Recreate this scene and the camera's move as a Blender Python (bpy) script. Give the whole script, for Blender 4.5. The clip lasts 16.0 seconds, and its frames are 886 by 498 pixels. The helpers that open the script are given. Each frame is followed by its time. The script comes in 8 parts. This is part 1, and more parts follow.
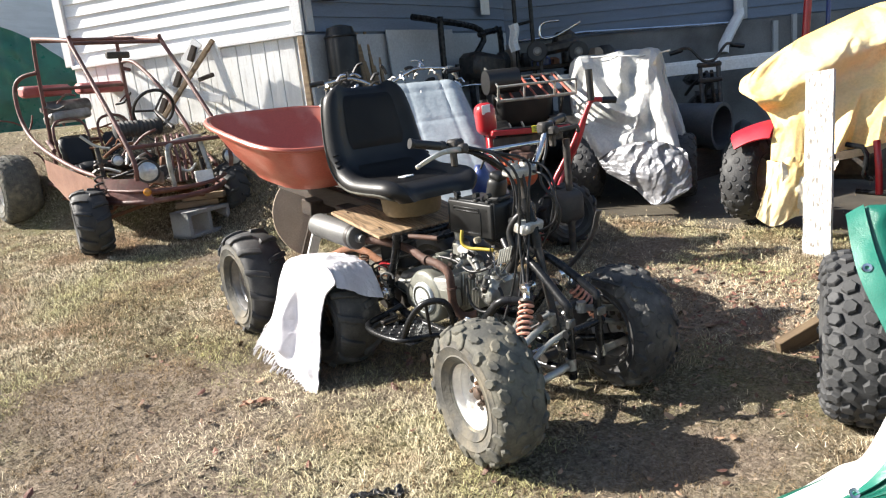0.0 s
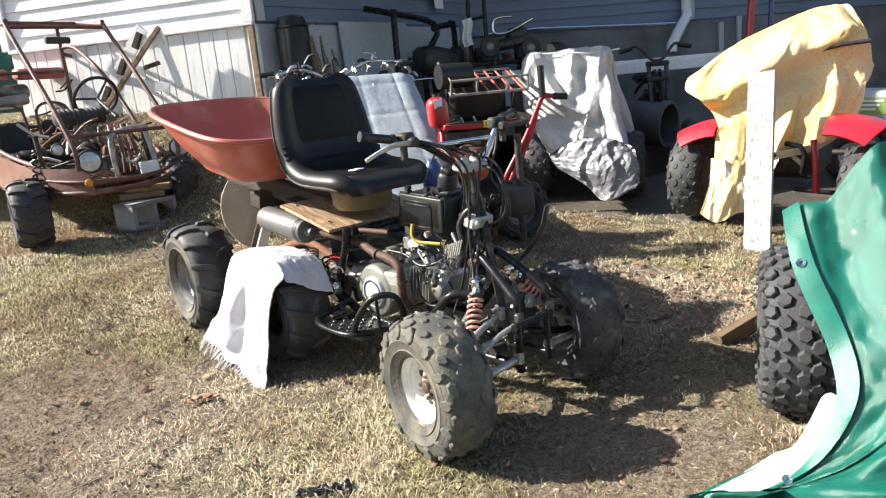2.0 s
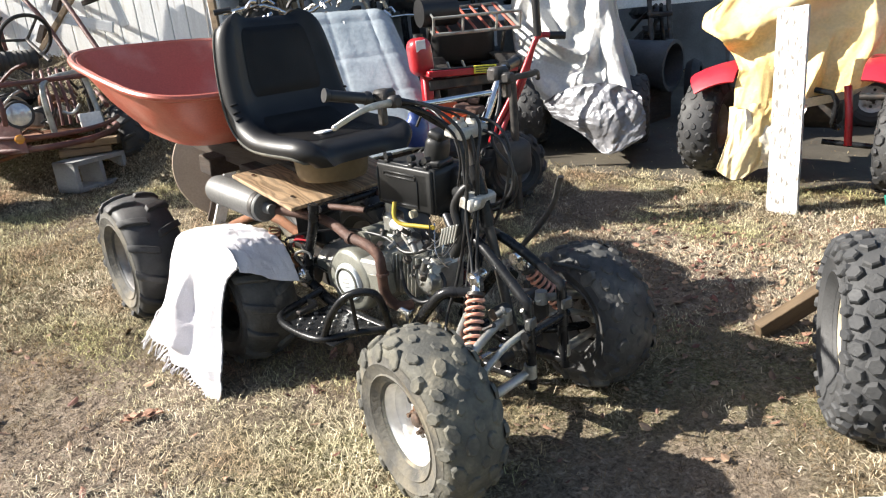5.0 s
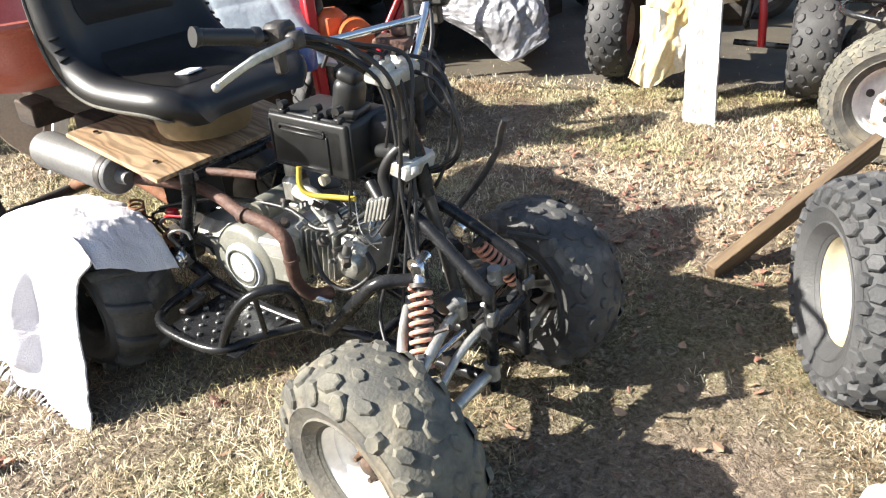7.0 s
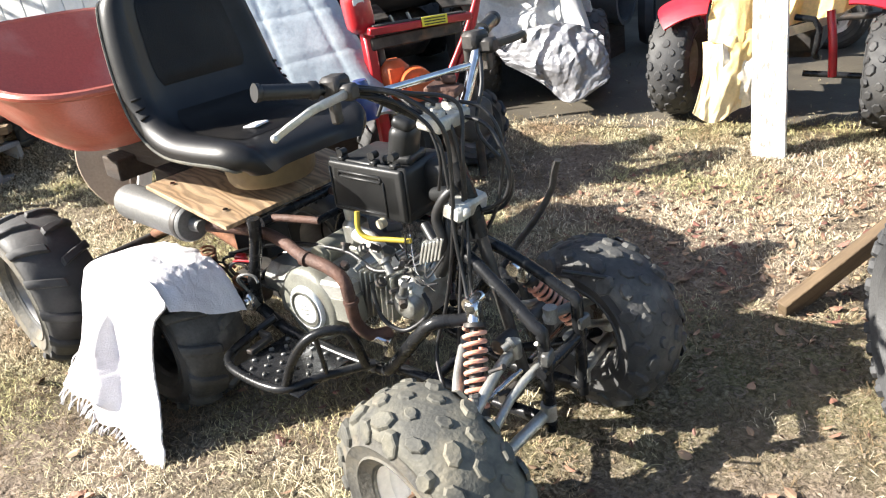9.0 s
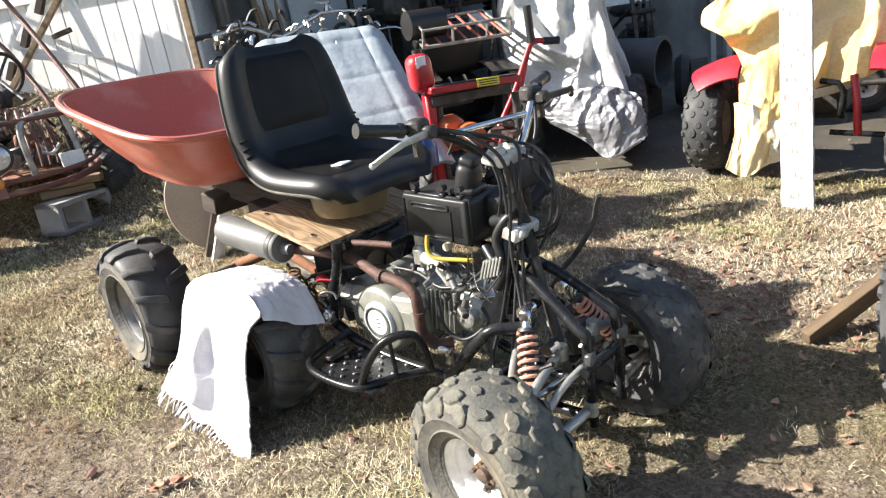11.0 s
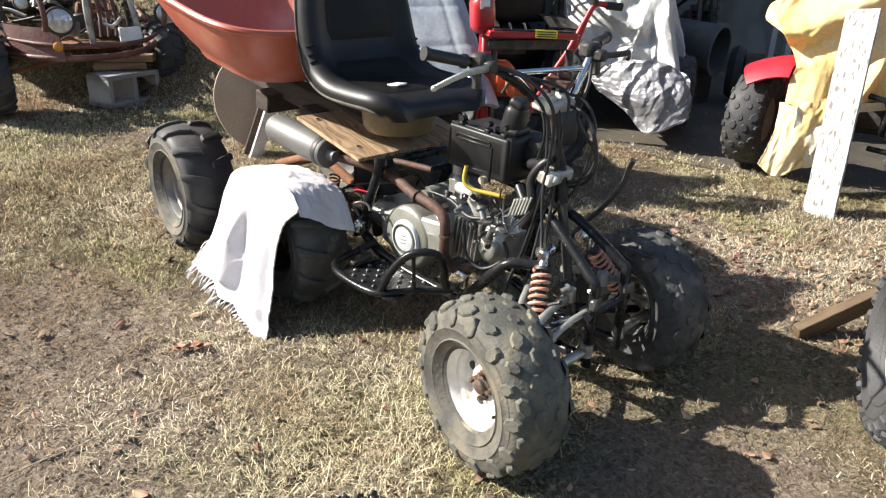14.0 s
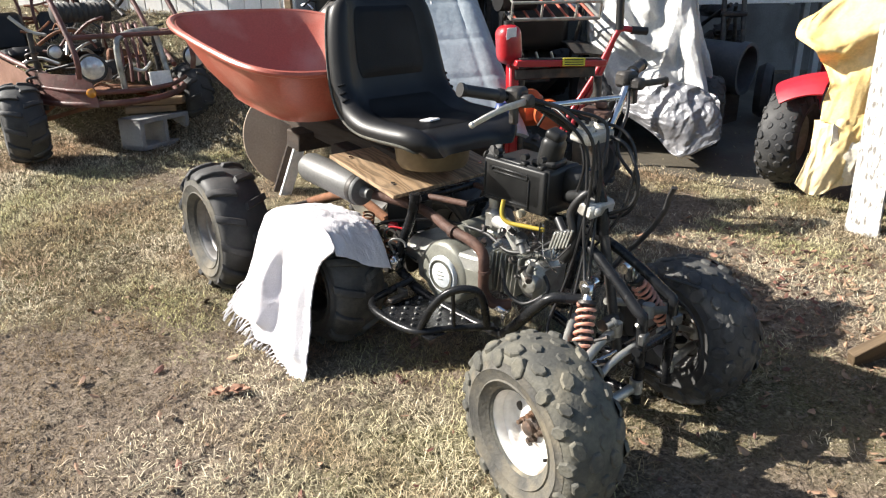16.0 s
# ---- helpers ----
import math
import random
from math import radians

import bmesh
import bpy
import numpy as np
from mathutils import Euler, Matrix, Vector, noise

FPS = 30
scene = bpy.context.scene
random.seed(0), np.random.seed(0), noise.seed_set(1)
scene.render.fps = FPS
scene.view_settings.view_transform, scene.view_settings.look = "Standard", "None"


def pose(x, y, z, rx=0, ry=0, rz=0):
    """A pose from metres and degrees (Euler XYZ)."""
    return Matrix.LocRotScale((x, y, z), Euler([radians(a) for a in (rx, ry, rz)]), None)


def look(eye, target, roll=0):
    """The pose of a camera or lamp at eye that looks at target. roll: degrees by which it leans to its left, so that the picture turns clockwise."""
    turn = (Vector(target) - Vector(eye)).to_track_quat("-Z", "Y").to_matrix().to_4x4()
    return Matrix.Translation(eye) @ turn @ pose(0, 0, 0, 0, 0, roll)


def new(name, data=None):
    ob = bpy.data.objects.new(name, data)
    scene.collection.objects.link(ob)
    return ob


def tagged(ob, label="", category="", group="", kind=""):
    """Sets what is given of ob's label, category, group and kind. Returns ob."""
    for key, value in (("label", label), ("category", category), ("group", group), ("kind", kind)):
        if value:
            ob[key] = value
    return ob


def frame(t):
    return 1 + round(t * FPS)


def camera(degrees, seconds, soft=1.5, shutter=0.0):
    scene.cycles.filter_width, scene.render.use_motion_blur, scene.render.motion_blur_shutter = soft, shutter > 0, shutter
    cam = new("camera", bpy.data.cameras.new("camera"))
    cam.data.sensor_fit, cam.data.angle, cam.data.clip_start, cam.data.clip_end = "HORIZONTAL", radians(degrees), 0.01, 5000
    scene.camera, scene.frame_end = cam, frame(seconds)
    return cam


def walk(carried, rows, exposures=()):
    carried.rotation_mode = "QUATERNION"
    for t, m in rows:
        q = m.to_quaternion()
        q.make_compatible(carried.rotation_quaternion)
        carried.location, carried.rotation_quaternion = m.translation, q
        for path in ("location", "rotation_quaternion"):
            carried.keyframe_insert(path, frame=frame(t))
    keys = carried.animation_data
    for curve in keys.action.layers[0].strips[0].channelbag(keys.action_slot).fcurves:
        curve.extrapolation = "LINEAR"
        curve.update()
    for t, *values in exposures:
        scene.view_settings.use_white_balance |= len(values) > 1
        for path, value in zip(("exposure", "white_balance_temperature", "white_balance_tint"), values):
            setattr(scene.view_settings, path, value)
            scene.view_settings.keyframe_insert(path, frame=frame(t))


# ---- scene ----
cam = camera(65.5, 16.0, 1.2)
PATH = [
    (0, (0.272, -0.309, 1.06), (0.193, 1.641, 0.622), -6.2),
    (0.5, (0.275, -0.319, 1.059), (0.238, 1.632, 0.618), -5.8),
    (1, (0.264, -0.314, 1.053), (0.272, 1.636, 0.612), -5.4),
    (1.5, (0.261, -0.301, 1.048), (0.282, 1.647, 0.598), -5.1),
    (2, (0.285, -0.308, 1.058), (0.337, 1.636, 0.591), -5.1),
    (2.5, (0.276, -0.295, 1.061), (0.365, 1.645, 0.586), -4.8),
    (3, (0.275, -0.296, 1.06), (0.373, 1.64, 0.569), -5.1),
    (3.5, (0.278, -0.297, 1.065), (0.311, 1.64, 0.567), -6.2),
    (3.7, (0.283, -0.301, 1.062), (0.301, 1.636, 0.564), -6.7),
    (5.8, (0.266, 0.515, 1.1), (0.429, 2.348, 0.317), -5.6),
    (6, (0.242, 0.561, 1.118), (0.436, 2.376, 0.301), -5.9),
    (6.5, (0.175, 0.633, 1.124), (0.613, 2.375, 0.244), -4.4),
    (7, (0.209, 0.619, 1.112), (0.616, 2.332, 0.164), -5.6),
    (7.5, (0.239, 0.595, 1.112), (0.537, 2.358, 0.217), -9.0),
    (8, (0.226, 0.598, 1.113), (0.476, 2.385, 0.251), -10.2),
    (8.2, (0.216, 0.605, 1.118), (0.46, 2.387, 0.244), -9.6),
    (10.3, (0.292, 0.528, 1.108), (0.485, 2.396, 0.42), -9.7),
    (10.5, (0.278, 0.509, 1.12), (0.389, 2.386, 0.439), -10.7),
    (11, (0.14, 0.32, 1.126), (0.299, 2.211, 0.492), -8.9),
    (11.5, (0.06, 0.225, 1.142), (0.205, 2.092, 0.441), -4.8),
    (12, (0.055, 0.203, 1.129), (0.198, 2.068, 0.421), -2.3),
    (12.5, (0.054, 0.193, 1.127), (0.196, 2.054, 0.409), 0.1),
    (13, (0.052, 0.182, 1.128), (0.183, 2.04, 0.401), 2.1),
    (13.5, (0.073, 0.177, 1.12), (0.19, 2.028, 0.373), 2.4),
    (14, (0.077, 0.188, 1.117), (0.189, 2.03, 0.347), 1.6),
    (14.5, (0.047, 0.208, 1.116), (0.15, 2.043, 0.326), -0.0),
    (15, (0.031, 0.221, 1.126), (0.113, 2.05, 0.32), -0.8),
    (15.5, (0.037, 0.225, 1.139), (0.099, 2.086, 0.408), -1.2),
    (16, (0.038, 0.23, 1.131), (0.081, 2.103, 0.431), -1.0),
]
walk(cam, [(t, look(eye, target, roll)) for t, eye, target, roll in PATH], [(0, 1.33), (3.7, 1.29), (6.0, 1.52), (6.5, 1.73), (8.2, 1.75), (10.5, 1.77), (11.0, 1.56), (11.5, 1.35), (12.5, 1.18), (14, 1.13), (16, 1.13)])

# ---- light ----
SUN_EL, SUN_TO = 34.5, (1.0, -0.11)           # the shadows fall along SUN_TO
world = bpy.data.worlds.new("sky")
scene.world = world
world.use_nodes = True
wn = world.node_tree
sky = wn.nodes.new("ShaderNodeTexSky")
sky.sky_type, sky.sun_disc = "NISHITA", False
sky.sun_elevation = radians(SUN_EL)
sky.sun_rotation = math.atan2(-SUN_TO[0], -SUN_TO[1])
sky.dust_density = 1.5
wn.links.new(sky.outputs[0], wn.nodes["Background"].inputs[0])
wn.nodes["Background"].inputs[1].default_value = 0.081
sun = new("sun", bpy.data.lights.new("sun", "SUN"))
sun.data.energy, sun.data.angle, sun.data.color = 5.6, radians(0.53), (1.0, 0.95, 0.87)
h = math.cos(radians(SUN_EL))
sun.matrix_world = look((-6, 0, 8), (-6 + SUN_TO[0] * h, SUN_TO[1] * h, 8 - math.sin(radians(SUN_EL))))


# ---- materials ----
def mat(name, color, rough=0.6, metal=0.0, second=None, scale=6.0, mix=(0.4, 0.65), bump=0.15, fine=60.0, spec=0.5, coat=0.0,
        dirt=None, dirt_at=(0.55, 0.75), dirt_scale=3.0, stretch=(1, 1, 1), island=False, jitter=0.0, rough2=None, thin=0.0):
    """A surface with two scales of variation: patches (second colour), dirt, and fine bump."""
    m = bpy.data.materials.new(name)
    m.use_nodes = True
    t = m.node_tree
    n, l = t.nodes, t.links
    b = n["Principled BSDF"]
    co = n.new("ShaderNodeTexCoord")
    mp = n.new("ShaderNodeMapping")
    mp.inputs["Scale"].default_value = stretch
    l.new(co.outputs["Object"], mp.inputs[0])

    def noise_tex(s, detail, seed):
        k = n.new("ShaderNodeTexNoise")
        k.noise_dimensions = "4D"
        k.inputs["W"].default_value = seed
        k.inputs["Scale"].default_value, k.inputs["Detail"].default_value = s, detail
        l.new(mp.outputs[0], k.inputs["Vector"])
        return k.outputs[0]

    def ramp(src, a, z):
        k = n.new("ShaderNodeMapRange")
        k.inputs[1].default_value, k.inputs[2].default_value = a, z
        l.new(src, k.inputs[0])
        return k.outputs[0]

    def blend(fac, c1, c2):
        k = n.new("ShaderNodeMix")
        k.data_type = "RGBA"
        l.new(fac, k.inputs[0])
        for i, c in ((6, c1), (7, c2)):
            if hasattr(c, "is_linked"):
                l.new(c, k.inputs[i])
            else:
                k.inputs[i].default_value = (*c, 1)
        return k.outputs[2]

    second = second or tuple(c * 0.72 for c in color)
    out = blend(ramp(noise_tex(scale, 5, 1.3), *mix), color, second)
    grain = noise_tex(fine, 4, 7.1)
    dark = n.new("ShaderNodeMix")
    dark.data_type, dark.blend_type = "RGBA", "MULTIPLY"
    dark.inputs[0].default_value = 0.35
    l.new(out, dark.inputs[6])
    l.new(blend(ramp(grain, 0.3, 0.7), (0.55, 0.55, 0.55), (1.2, 1.2, 1.2)), dark.inputs[7])
    out = dark.outputs[2]
    if dirt:
        out = blend(ramp(noise_tex(dirt_scale, 6, 4.7), *dirt_at), out, dirt)
    if jitter:
        rnd = n.new("ShaderNodeNewGeometry").outputs["Random Per Island"] if island else n.new("ShaderNodeObjectInfo").outputs["Random"]
        hsv = n.new("ShaderNodeHueSaturation")
        l.new(ramp(rnd, 0, 1), hsv.inputs["Value"])
        hsv.inputs["Value"].links[0].from_node.inputs[3].default_value = 1 - jitter
        hsv.inputs["Value"].links[0].from_node.inputs[4].default_value = 1 + jitter
        l.new(out, hsv.inputs["Color"])
        out = hsv.outputs[0]
    l.new(out, b.inputs["Base Color"])
    b.inputs["Metallic"].default_value = metal
    b.inputs["Specular IOR Level"].default_value = spec
    b.inputs["Coat Weight"].default_value = coat
    rr = ramp(noise_tex(scale * 2.3, 4, 9.9), 0.3, 0.7)
    rr.node.inputs[3].default_value, rr.node.inputs[4].default_value = rough * 0.85, min(1, rough2 or rough * 1.15)
    l.new(rr, b.inputs["Roughness"])
    if bump:
        bp = n.new("ShaderNodeBump")
        bp.inputs["Strength"].default_value, bp.inputs["Distance"].default_value = bump, 0.01
        l.new(grain, bp.inputs["Height"])
        l.new(bp.outputs[0], b.inputs["Normal"])
    if thin:
        tr = n.new("ShaderNodeBsdfTranslucent")
        l.new(out, tr.inputs[0])
        ms = n.new("ShaderNodeMixShader")
        ms.inputs[0].default_value = thin
        l.new(b.outputs[0], ms.inputs[1])
        l.new(tr.outputs[0], ms.inputs[2])
        l.new(ms.outputs[0], n["Material Output"].inputs[0])
    return m


M = {}
M["rubber"] = mat("worn_rubber", (0.075, 0.074, 0.066), 0.75, spec=0.3, second=(0.14, 0.132, 0.105), scale=18, fine=130, bump=0.25, dirt=(0.22, 0.196, 0.145), dirt_at=(0.58, 0.72), dirt_scale=13, rough2=0.85)
M["rubber_dark"] = mat("dark_rubber", (0.028, 0.028, 0.029), 0.7, second=(0.055, 0.054, 0.052), scale=8, fine=120, bump=0.08, dirt=(0.12, 0.1, 0.08), dirt_at=(0.6, 0.85))
M["rubber_grey"] = mat("worn_smooth_rubber", (0.045, 0.045, 0.045), 0.6, spec=0.3, second=(0.085, 0.084, 0.079), scale=14, fine=120, bump=0.25, dirt=(0.17, 0.16, 0.14), dirt_at=(0.56, 0.74), dirt_scale=12, rough2=0.8)
M["rubber_new"] = mat("turf_rubber", (0.034, 0.035, 0.037), 0.7, second=(0.058, 0.058, 0.058), scale=8, fine=150, bump=0.2, dirt=(0.12, 0.105, 0.085), dirt_at=(0.6, 0.85))
M["sidewall"] = mat("dusty_sidewall", (0.105, 0.098, 0.082), 0.85, second=(0.055, 0.053, 0.048), scale=15, fine=110, bump=0.3, dirt=(0.2, 0.168, 0.115), dirt_at=(0.48, 0.74), dirt_scale=12)
M["rim_white"] = mat("white_rim_paint", (0.78, 0.77, 0.74), 0.4, second=(0.7, 0.68, 0.63), scale=14, bump=0.1, dirt=(0.17, 0.1, 0.06), dirt_at=(0.55, 0.63), dirt_scale=9)
M["rim_grey"] = mat("grey_rim_paint", (0.3, 0.29, 0.28), 0.45, metal=0.4, second=(0.2, 0.19, 0.18), scale=14, bump=0.1, dirt=(0.2, 0.13, 0.08), dirt_at=(0.55, 0.75), dirt_scale=9)
M["rust"] = mat("rust", (0.14, 0.06, 0.03), 0.85, second=(0.24, 0.1, 0.045), scale=18, bump=0.4, fine=150)
M["pipe_rust"] = mat("rusty_pipe", (0.07, 0.036, 0.027), 0.7, metal=0.2, second=(0.115, 0.058, 0.04), scale=20, bump=0.35, fine=160, dirt=(0.07, 0.04, 0.03), dirt_at=(0.5, 0.75), dirt_scale=16)
M["black_paint"] = mat("chipped_black_paint", (0.009, 0.0095, 0.0105), 0.27, second=(0.018, 0.0185, 0.02), scale=14, bump=0.06, fine=120, spec=0.24, dirt=(0.12, 0.112, 0.105), dirt_at=(0.67, 0.78), dirt_scale=22)
M["black_plastic"] = mat("black_plastic", (0.013, 0.0135, 0.014), 0.42, spec=0.3, second=(0.026, 0.0265, 0.027), scale=10, bump=0.03, fine=200, dirt=(0.1, 0.09, 0.08), dirt_at=(0.62, 0.9), dirt_scale=8)
M["vinyl"] = mat("black_vinyl", (0.008, 0.008, 0.009), 0.4, second=(0.017, 0.0165, 0.0165), scale=5, bump=0.04, fine=260, dirt=(0.04, 0.037, 0.034), dirt_at=(0.6, 0.9), dirt_scale=4, spec=0.28)
M["vinyl_panel"] = mat("black_vinyl_panel", (0.005, 0.0045, 0.0045), 0.5, spec=0.2, second=(0.014, 0.012, 0.01), scale=4, bump=0.15, fine=260)
M["aluminium"] = mat("cast_aluminium", (0.5, 0.5, 0.47), 0.45, metal=0.75, second=(0.36, 0.36, 0.33), scale=16, bump=0.25, fine=220, dirt=(0.14, 0.12, 0.09), dirt_at=(0.5, 0.78), dirt_scale=14)
M["cover_grey"] = mat("painted_engine_cover", (0.23, 0.23, 0.195), 0.42, metal=0.35, second=(0.16, 0.16, 0.138), scale=12, bump=0.15, fine=200, dirt=(0.16, 0.13, 0.09), dirt_at=(0.58, 0.8), dirt_scale=12)
M["bright"] = mat("polished_metal", (0.78, 0.78, 0.78), 0.22, metal=1.0, second=(0.6, 0.6, 0.6), scale=20, bump=0.05, dirt=(0.2, 0.15, 0.1), dirt_at=(0.62, 0.8), dirt_scale=20)
M["muffler"] = mat("matt_grey_muffler", (0.13, 0.13, 0.127), 0.5, metal=0.35, second=(0.17, 0.17, 0.165), scale=5, bump=0.1, fine=150, dirt=(0.12, 0.09, 0.07), dirt_at=(0.62, 0.85))
M["spring"] = mat("copper_red_spring_paint", (0.62, 0.28, 0.19), 0.42, second=(0.7, 0.42, 0.32), scale=24, bump=0.1, dirt=(0.2, 0.09, 0.06), dirt_at=(0.6, 0.8), dirt_scale=16)
M["red_plastic"] = mat("red_plastic", (0.55, 0.02, 0.035), 0.38, second=(0.44, 0.015, 0.03), scale=5, bump=0.05, coat=0.2, dirt=(0.25, 0.06, 0.05), dirt_at=(0.66, 0.9))
M["red_metal"] = mat("red_enamel", (0.4, 0.012, 0.018), 0.32, second=(0.3, 0.012, 0.016), scale=8, bump=0.06, coat=0.3, dirt=(0.16, 0.05, 0.04), dirt_at=(0.62, 0.85), dirt_scale=9)
M["orange_metal"] = mat("orange_engine_enamel", (0.6, 0.12, 0.03), 0.45, second=(0.45, 0.08, 0.02), scale=12, bump=0.1, dirt=(0.12, 0.06, 0.04), dirt_at=(0.55, 0.8), dirt_scale=14)
M["kart_paint"] = mat("faded_rusty_red_paint", (0.135, 0.046, 0.038), 0.55, second=(0.085, 0.036, 0.028), scale=12, bump=0.25, dirt=(0.2, 0.13, 0.095), dirt_at=(0.55, 0.75), dirt_scale=9)
M["kart_panel"] = mat("sun_bleached_brown_panel", (0.27, 0.145, 0.1), 0.6, second=(0.19, 0.09, 0.06), scale=5, bump=0.15, dirt=(0.15, 0.07, 0.04), dirt_at=(0.58, 0.75), dirt_scale=7)
M["tub"] = mat("red_poly_tub", (0.43, 0.112, 0.075), 0.38, second=(0.38, 0.096, 0.064), scale=3, bump=0.1, fine=150, dirt=(0.5, 0.27, 0.22), dirt_at=(0.5, 0.85), dirt_scale=6)
M["cream_plastic"] = mat("yellowed_plastic", (0.17, 0.125, 0.065), 0.5, second=(0.12, 0.09, 0.05), scale=6, bump=0.1)
M["yellow_hose"] = mat("yellow_hose", (0.42, 0.31, 0.035), 0.4, bump=0.05)
M["towel"] = mat("white_terry_towel", (0.74, 0.72, 0.74), 0.95, second=(0.66, 0.63, 0.65), scale=9, bump=0.6, fine=330, dirt=(0.42, 0.4, 0.42), dirt_at=(0.68, 0.85), dirt_scale=6, spec=0.1)
M["yellow_tarp"] = mat("yellow_tarp", (0.92, 0.66, 0.235), 0.5, second=(0.93, 0.77, 0.44), scale=2.5, bump=0.25, fine=70, dirt=(0.83, 0.72, 0.46), dirt_at=(0.5, 0.75), dirt_scale=2.5, thin=0.22)
M["cream_tarp"] = mat("cream_tarp_lining", (0.8, 0.75, 0.64), 0.7, second=(0.72, 0.64, 0.48), scale=4, bump=0.25, fine=80, dirt=(0.5, 0.4, 0.26), dirt_at=(0.64, 0.85), dirt_scale=5)
M["green_tarp"] = mat("green_tarp", (0.008, 0.105, 0.072), 0.3, second=(0.012, 0.15, 0.108), scale=6, coat=0.25, bump=0.3, fine=400, dirt=(0.08, 0.24, 0.18), dirt_at=(0.66, 0.86), dirt_scale=7, thin=0.1)
M["tarp_hem"] = mat("green_tarp_hem", (0.012, 0.13, 0.09), 0.35, second=(0.02, 0.18, 0.13), scale=7, bump=0.2, fine=300)
M["white_tarp"] = mat("white_tarp_side", (0.82, 0.82, 0.8), 0.5, second=(0.76, 0.76, 0.74), scale=4, bump=0.2, fine=120)
M["silver_tarp"] = mat("silver_tarp", (0.4, 0.4, 0.385), 0.5, metal=0.12, second=(0.48, 0.475, 0.46), scale=4, bump=0.25, fine=60, dirt=(0.27, 0.265, 0.255), dirt_at=(0.66, 0.9))
M["foil"] = mat("crumpled_foil_tarp", (0.2, 0.2, 0.213), 0.42, metal=0.3, second=(0.27, 0.27, 0.283), scale=9, bump=0.35, fine=50)
M["blue_sheet"] = mat("pale_blue_grey_sheet", (0.26, 0.3, 0.33), 0.4, second=(0.34, 0.38, 0.41), scale=4, bump=0.2, fine=50, dirt=(0.28, 0.32, 0.35), dirt_at=(0.6, 0.8))
M["siding_white"] = mat("white_vinyl_siding", (0.82, 0.84, 0.86), 0.5, second=(0.72, 0.74, 0.75), scale=2, bump=0.1, fine=40, stretch=(1, 1, 6), jitter=0.03)
# shade of the side and back walls is put into this blue
M["siding_blue"] = mat("shade_blue_siding", (0.14, 0.18, 0.25), 0.6, second=(0.12, 0.155, 0.215), scale=2, bump=0.1, fine=40, stretch=(1, 1, 6), jitter=0.05)
M["board_white"] = mat("peeling_white_boards", (0.82, 0.82, 0.81), 0.75, second=(0.74, 0.74, 0.73), scale=5, bump=0.35, fine=70, stretch=(6, 6, 1), dirt=(0.42, 0.37, 0.3), dirt_at=(0.62, 0.8), dirt_scale=4, jitter=0.06)
M["trim_white"] = mat("white_trim", (0.78, 0.78, 0.78), 0.5, second=(0.7, 0.7, 0.7), scale=3, bump=0.1)
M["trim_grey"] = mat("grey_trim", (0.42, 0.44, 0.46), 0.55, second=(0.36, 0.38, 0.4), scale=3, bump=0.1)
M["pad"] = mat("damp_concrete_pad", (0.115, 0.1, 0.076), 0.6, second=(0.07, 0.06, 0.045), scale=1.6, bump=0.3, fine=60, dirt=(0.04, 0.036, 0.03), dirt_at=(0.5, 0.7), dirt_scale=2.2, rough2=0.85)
M["block"] = mat("cinder_block", (0.34, 0.34, 0.34), 0.95, second=(0.27, 0.27, 0.27), scale=9, bump=0.6, fine=120)
M["wood_old"] = mat("weathered_wood", (0.28, 0.2, 0.12), 0.8, second=(0.17, 0.115, 0.07), scale=5, bump=0.35, fine=60, stretch=(1, 9, 9))
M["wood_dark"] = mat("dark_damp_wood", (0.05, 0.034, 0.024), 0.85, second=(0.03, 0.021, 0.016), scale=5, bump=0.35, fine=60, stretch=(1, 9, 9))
M["plank_white"] = mat("flaking_white_plank", (0.5, 0.49, 0.465), 0.8, spec=0.2, second=(0.43, 0.42, 0.395), scale=5, bump=0.35, fine=60, stretch=(3, 3, 1), dirt=(0.2, 0.185, 0.165), dirt_at=(0.555, 0.625), dirt_scale=24)
M["board_brown"] = mat("brown_hardboard", (0.4, 0.315, 0.235), 0.8, second=(0.32, 0.245, 0.18), scale=4, bump=0.2, fine=90)
M["worn_steel"] = mat("worn_steel", (0.11, 0.11, 0.105), 0.42, metal=0.5, second=(0.2, 0.2, 0.19), scale=18, bump=0.12, fine=150, dirt=(0.05, 0.045, 0.04), dirt_at=(0.55, 0.8), dirt_scale=12)
M["emblem"] = mat("bright_cast_disc", (0.74, 0.78, 0.8), 0.35, metal=0.25, second=(0.6, 0.64, 0.66), scale=40, bump=0.1)
M["plank_timber"] = mat("damp_timber", (0.16, 0.11, 0.062), 0.8, second=(0.09, 0.06, 0.036), scale=5, bump=0.3, fine=60, stretch=(1, 9, 9))
M["label_green"] = mat("green_label", (0.22, 0.34, 0.08), 0.5, second=(0.3, 0.4, 0.12), bump=0.03)
M["faded_red"] = mat("faded_red_plastic", (0.33, 0.07, 0.065), 0.5, second=(0.42, 0.15, 0.14), scale=7, bump=0.08, dirt=(0.2, 0.1, 0.08), dirt_at=(0.58, 0.8))
# shade and clutter at the wall foot are put into this dark grey
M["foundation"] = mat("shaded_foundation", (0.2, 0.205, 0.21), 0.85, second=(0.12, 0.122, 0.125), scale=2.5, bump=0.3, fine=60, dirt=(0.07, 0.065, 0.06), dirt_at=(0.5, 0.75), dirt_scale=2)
M["hub_rust"] = mat("rusty_hub_steel", (0.1, 0.07, 0.05), 0.7, metal=0.2, second=(0.055, 0.045, 0.04), scale=30, bump=0.3, fine=140, dirt=(0.2, 0.1, 0.05), dirt_at=(0.5, 0.7), dirt_scale=20)
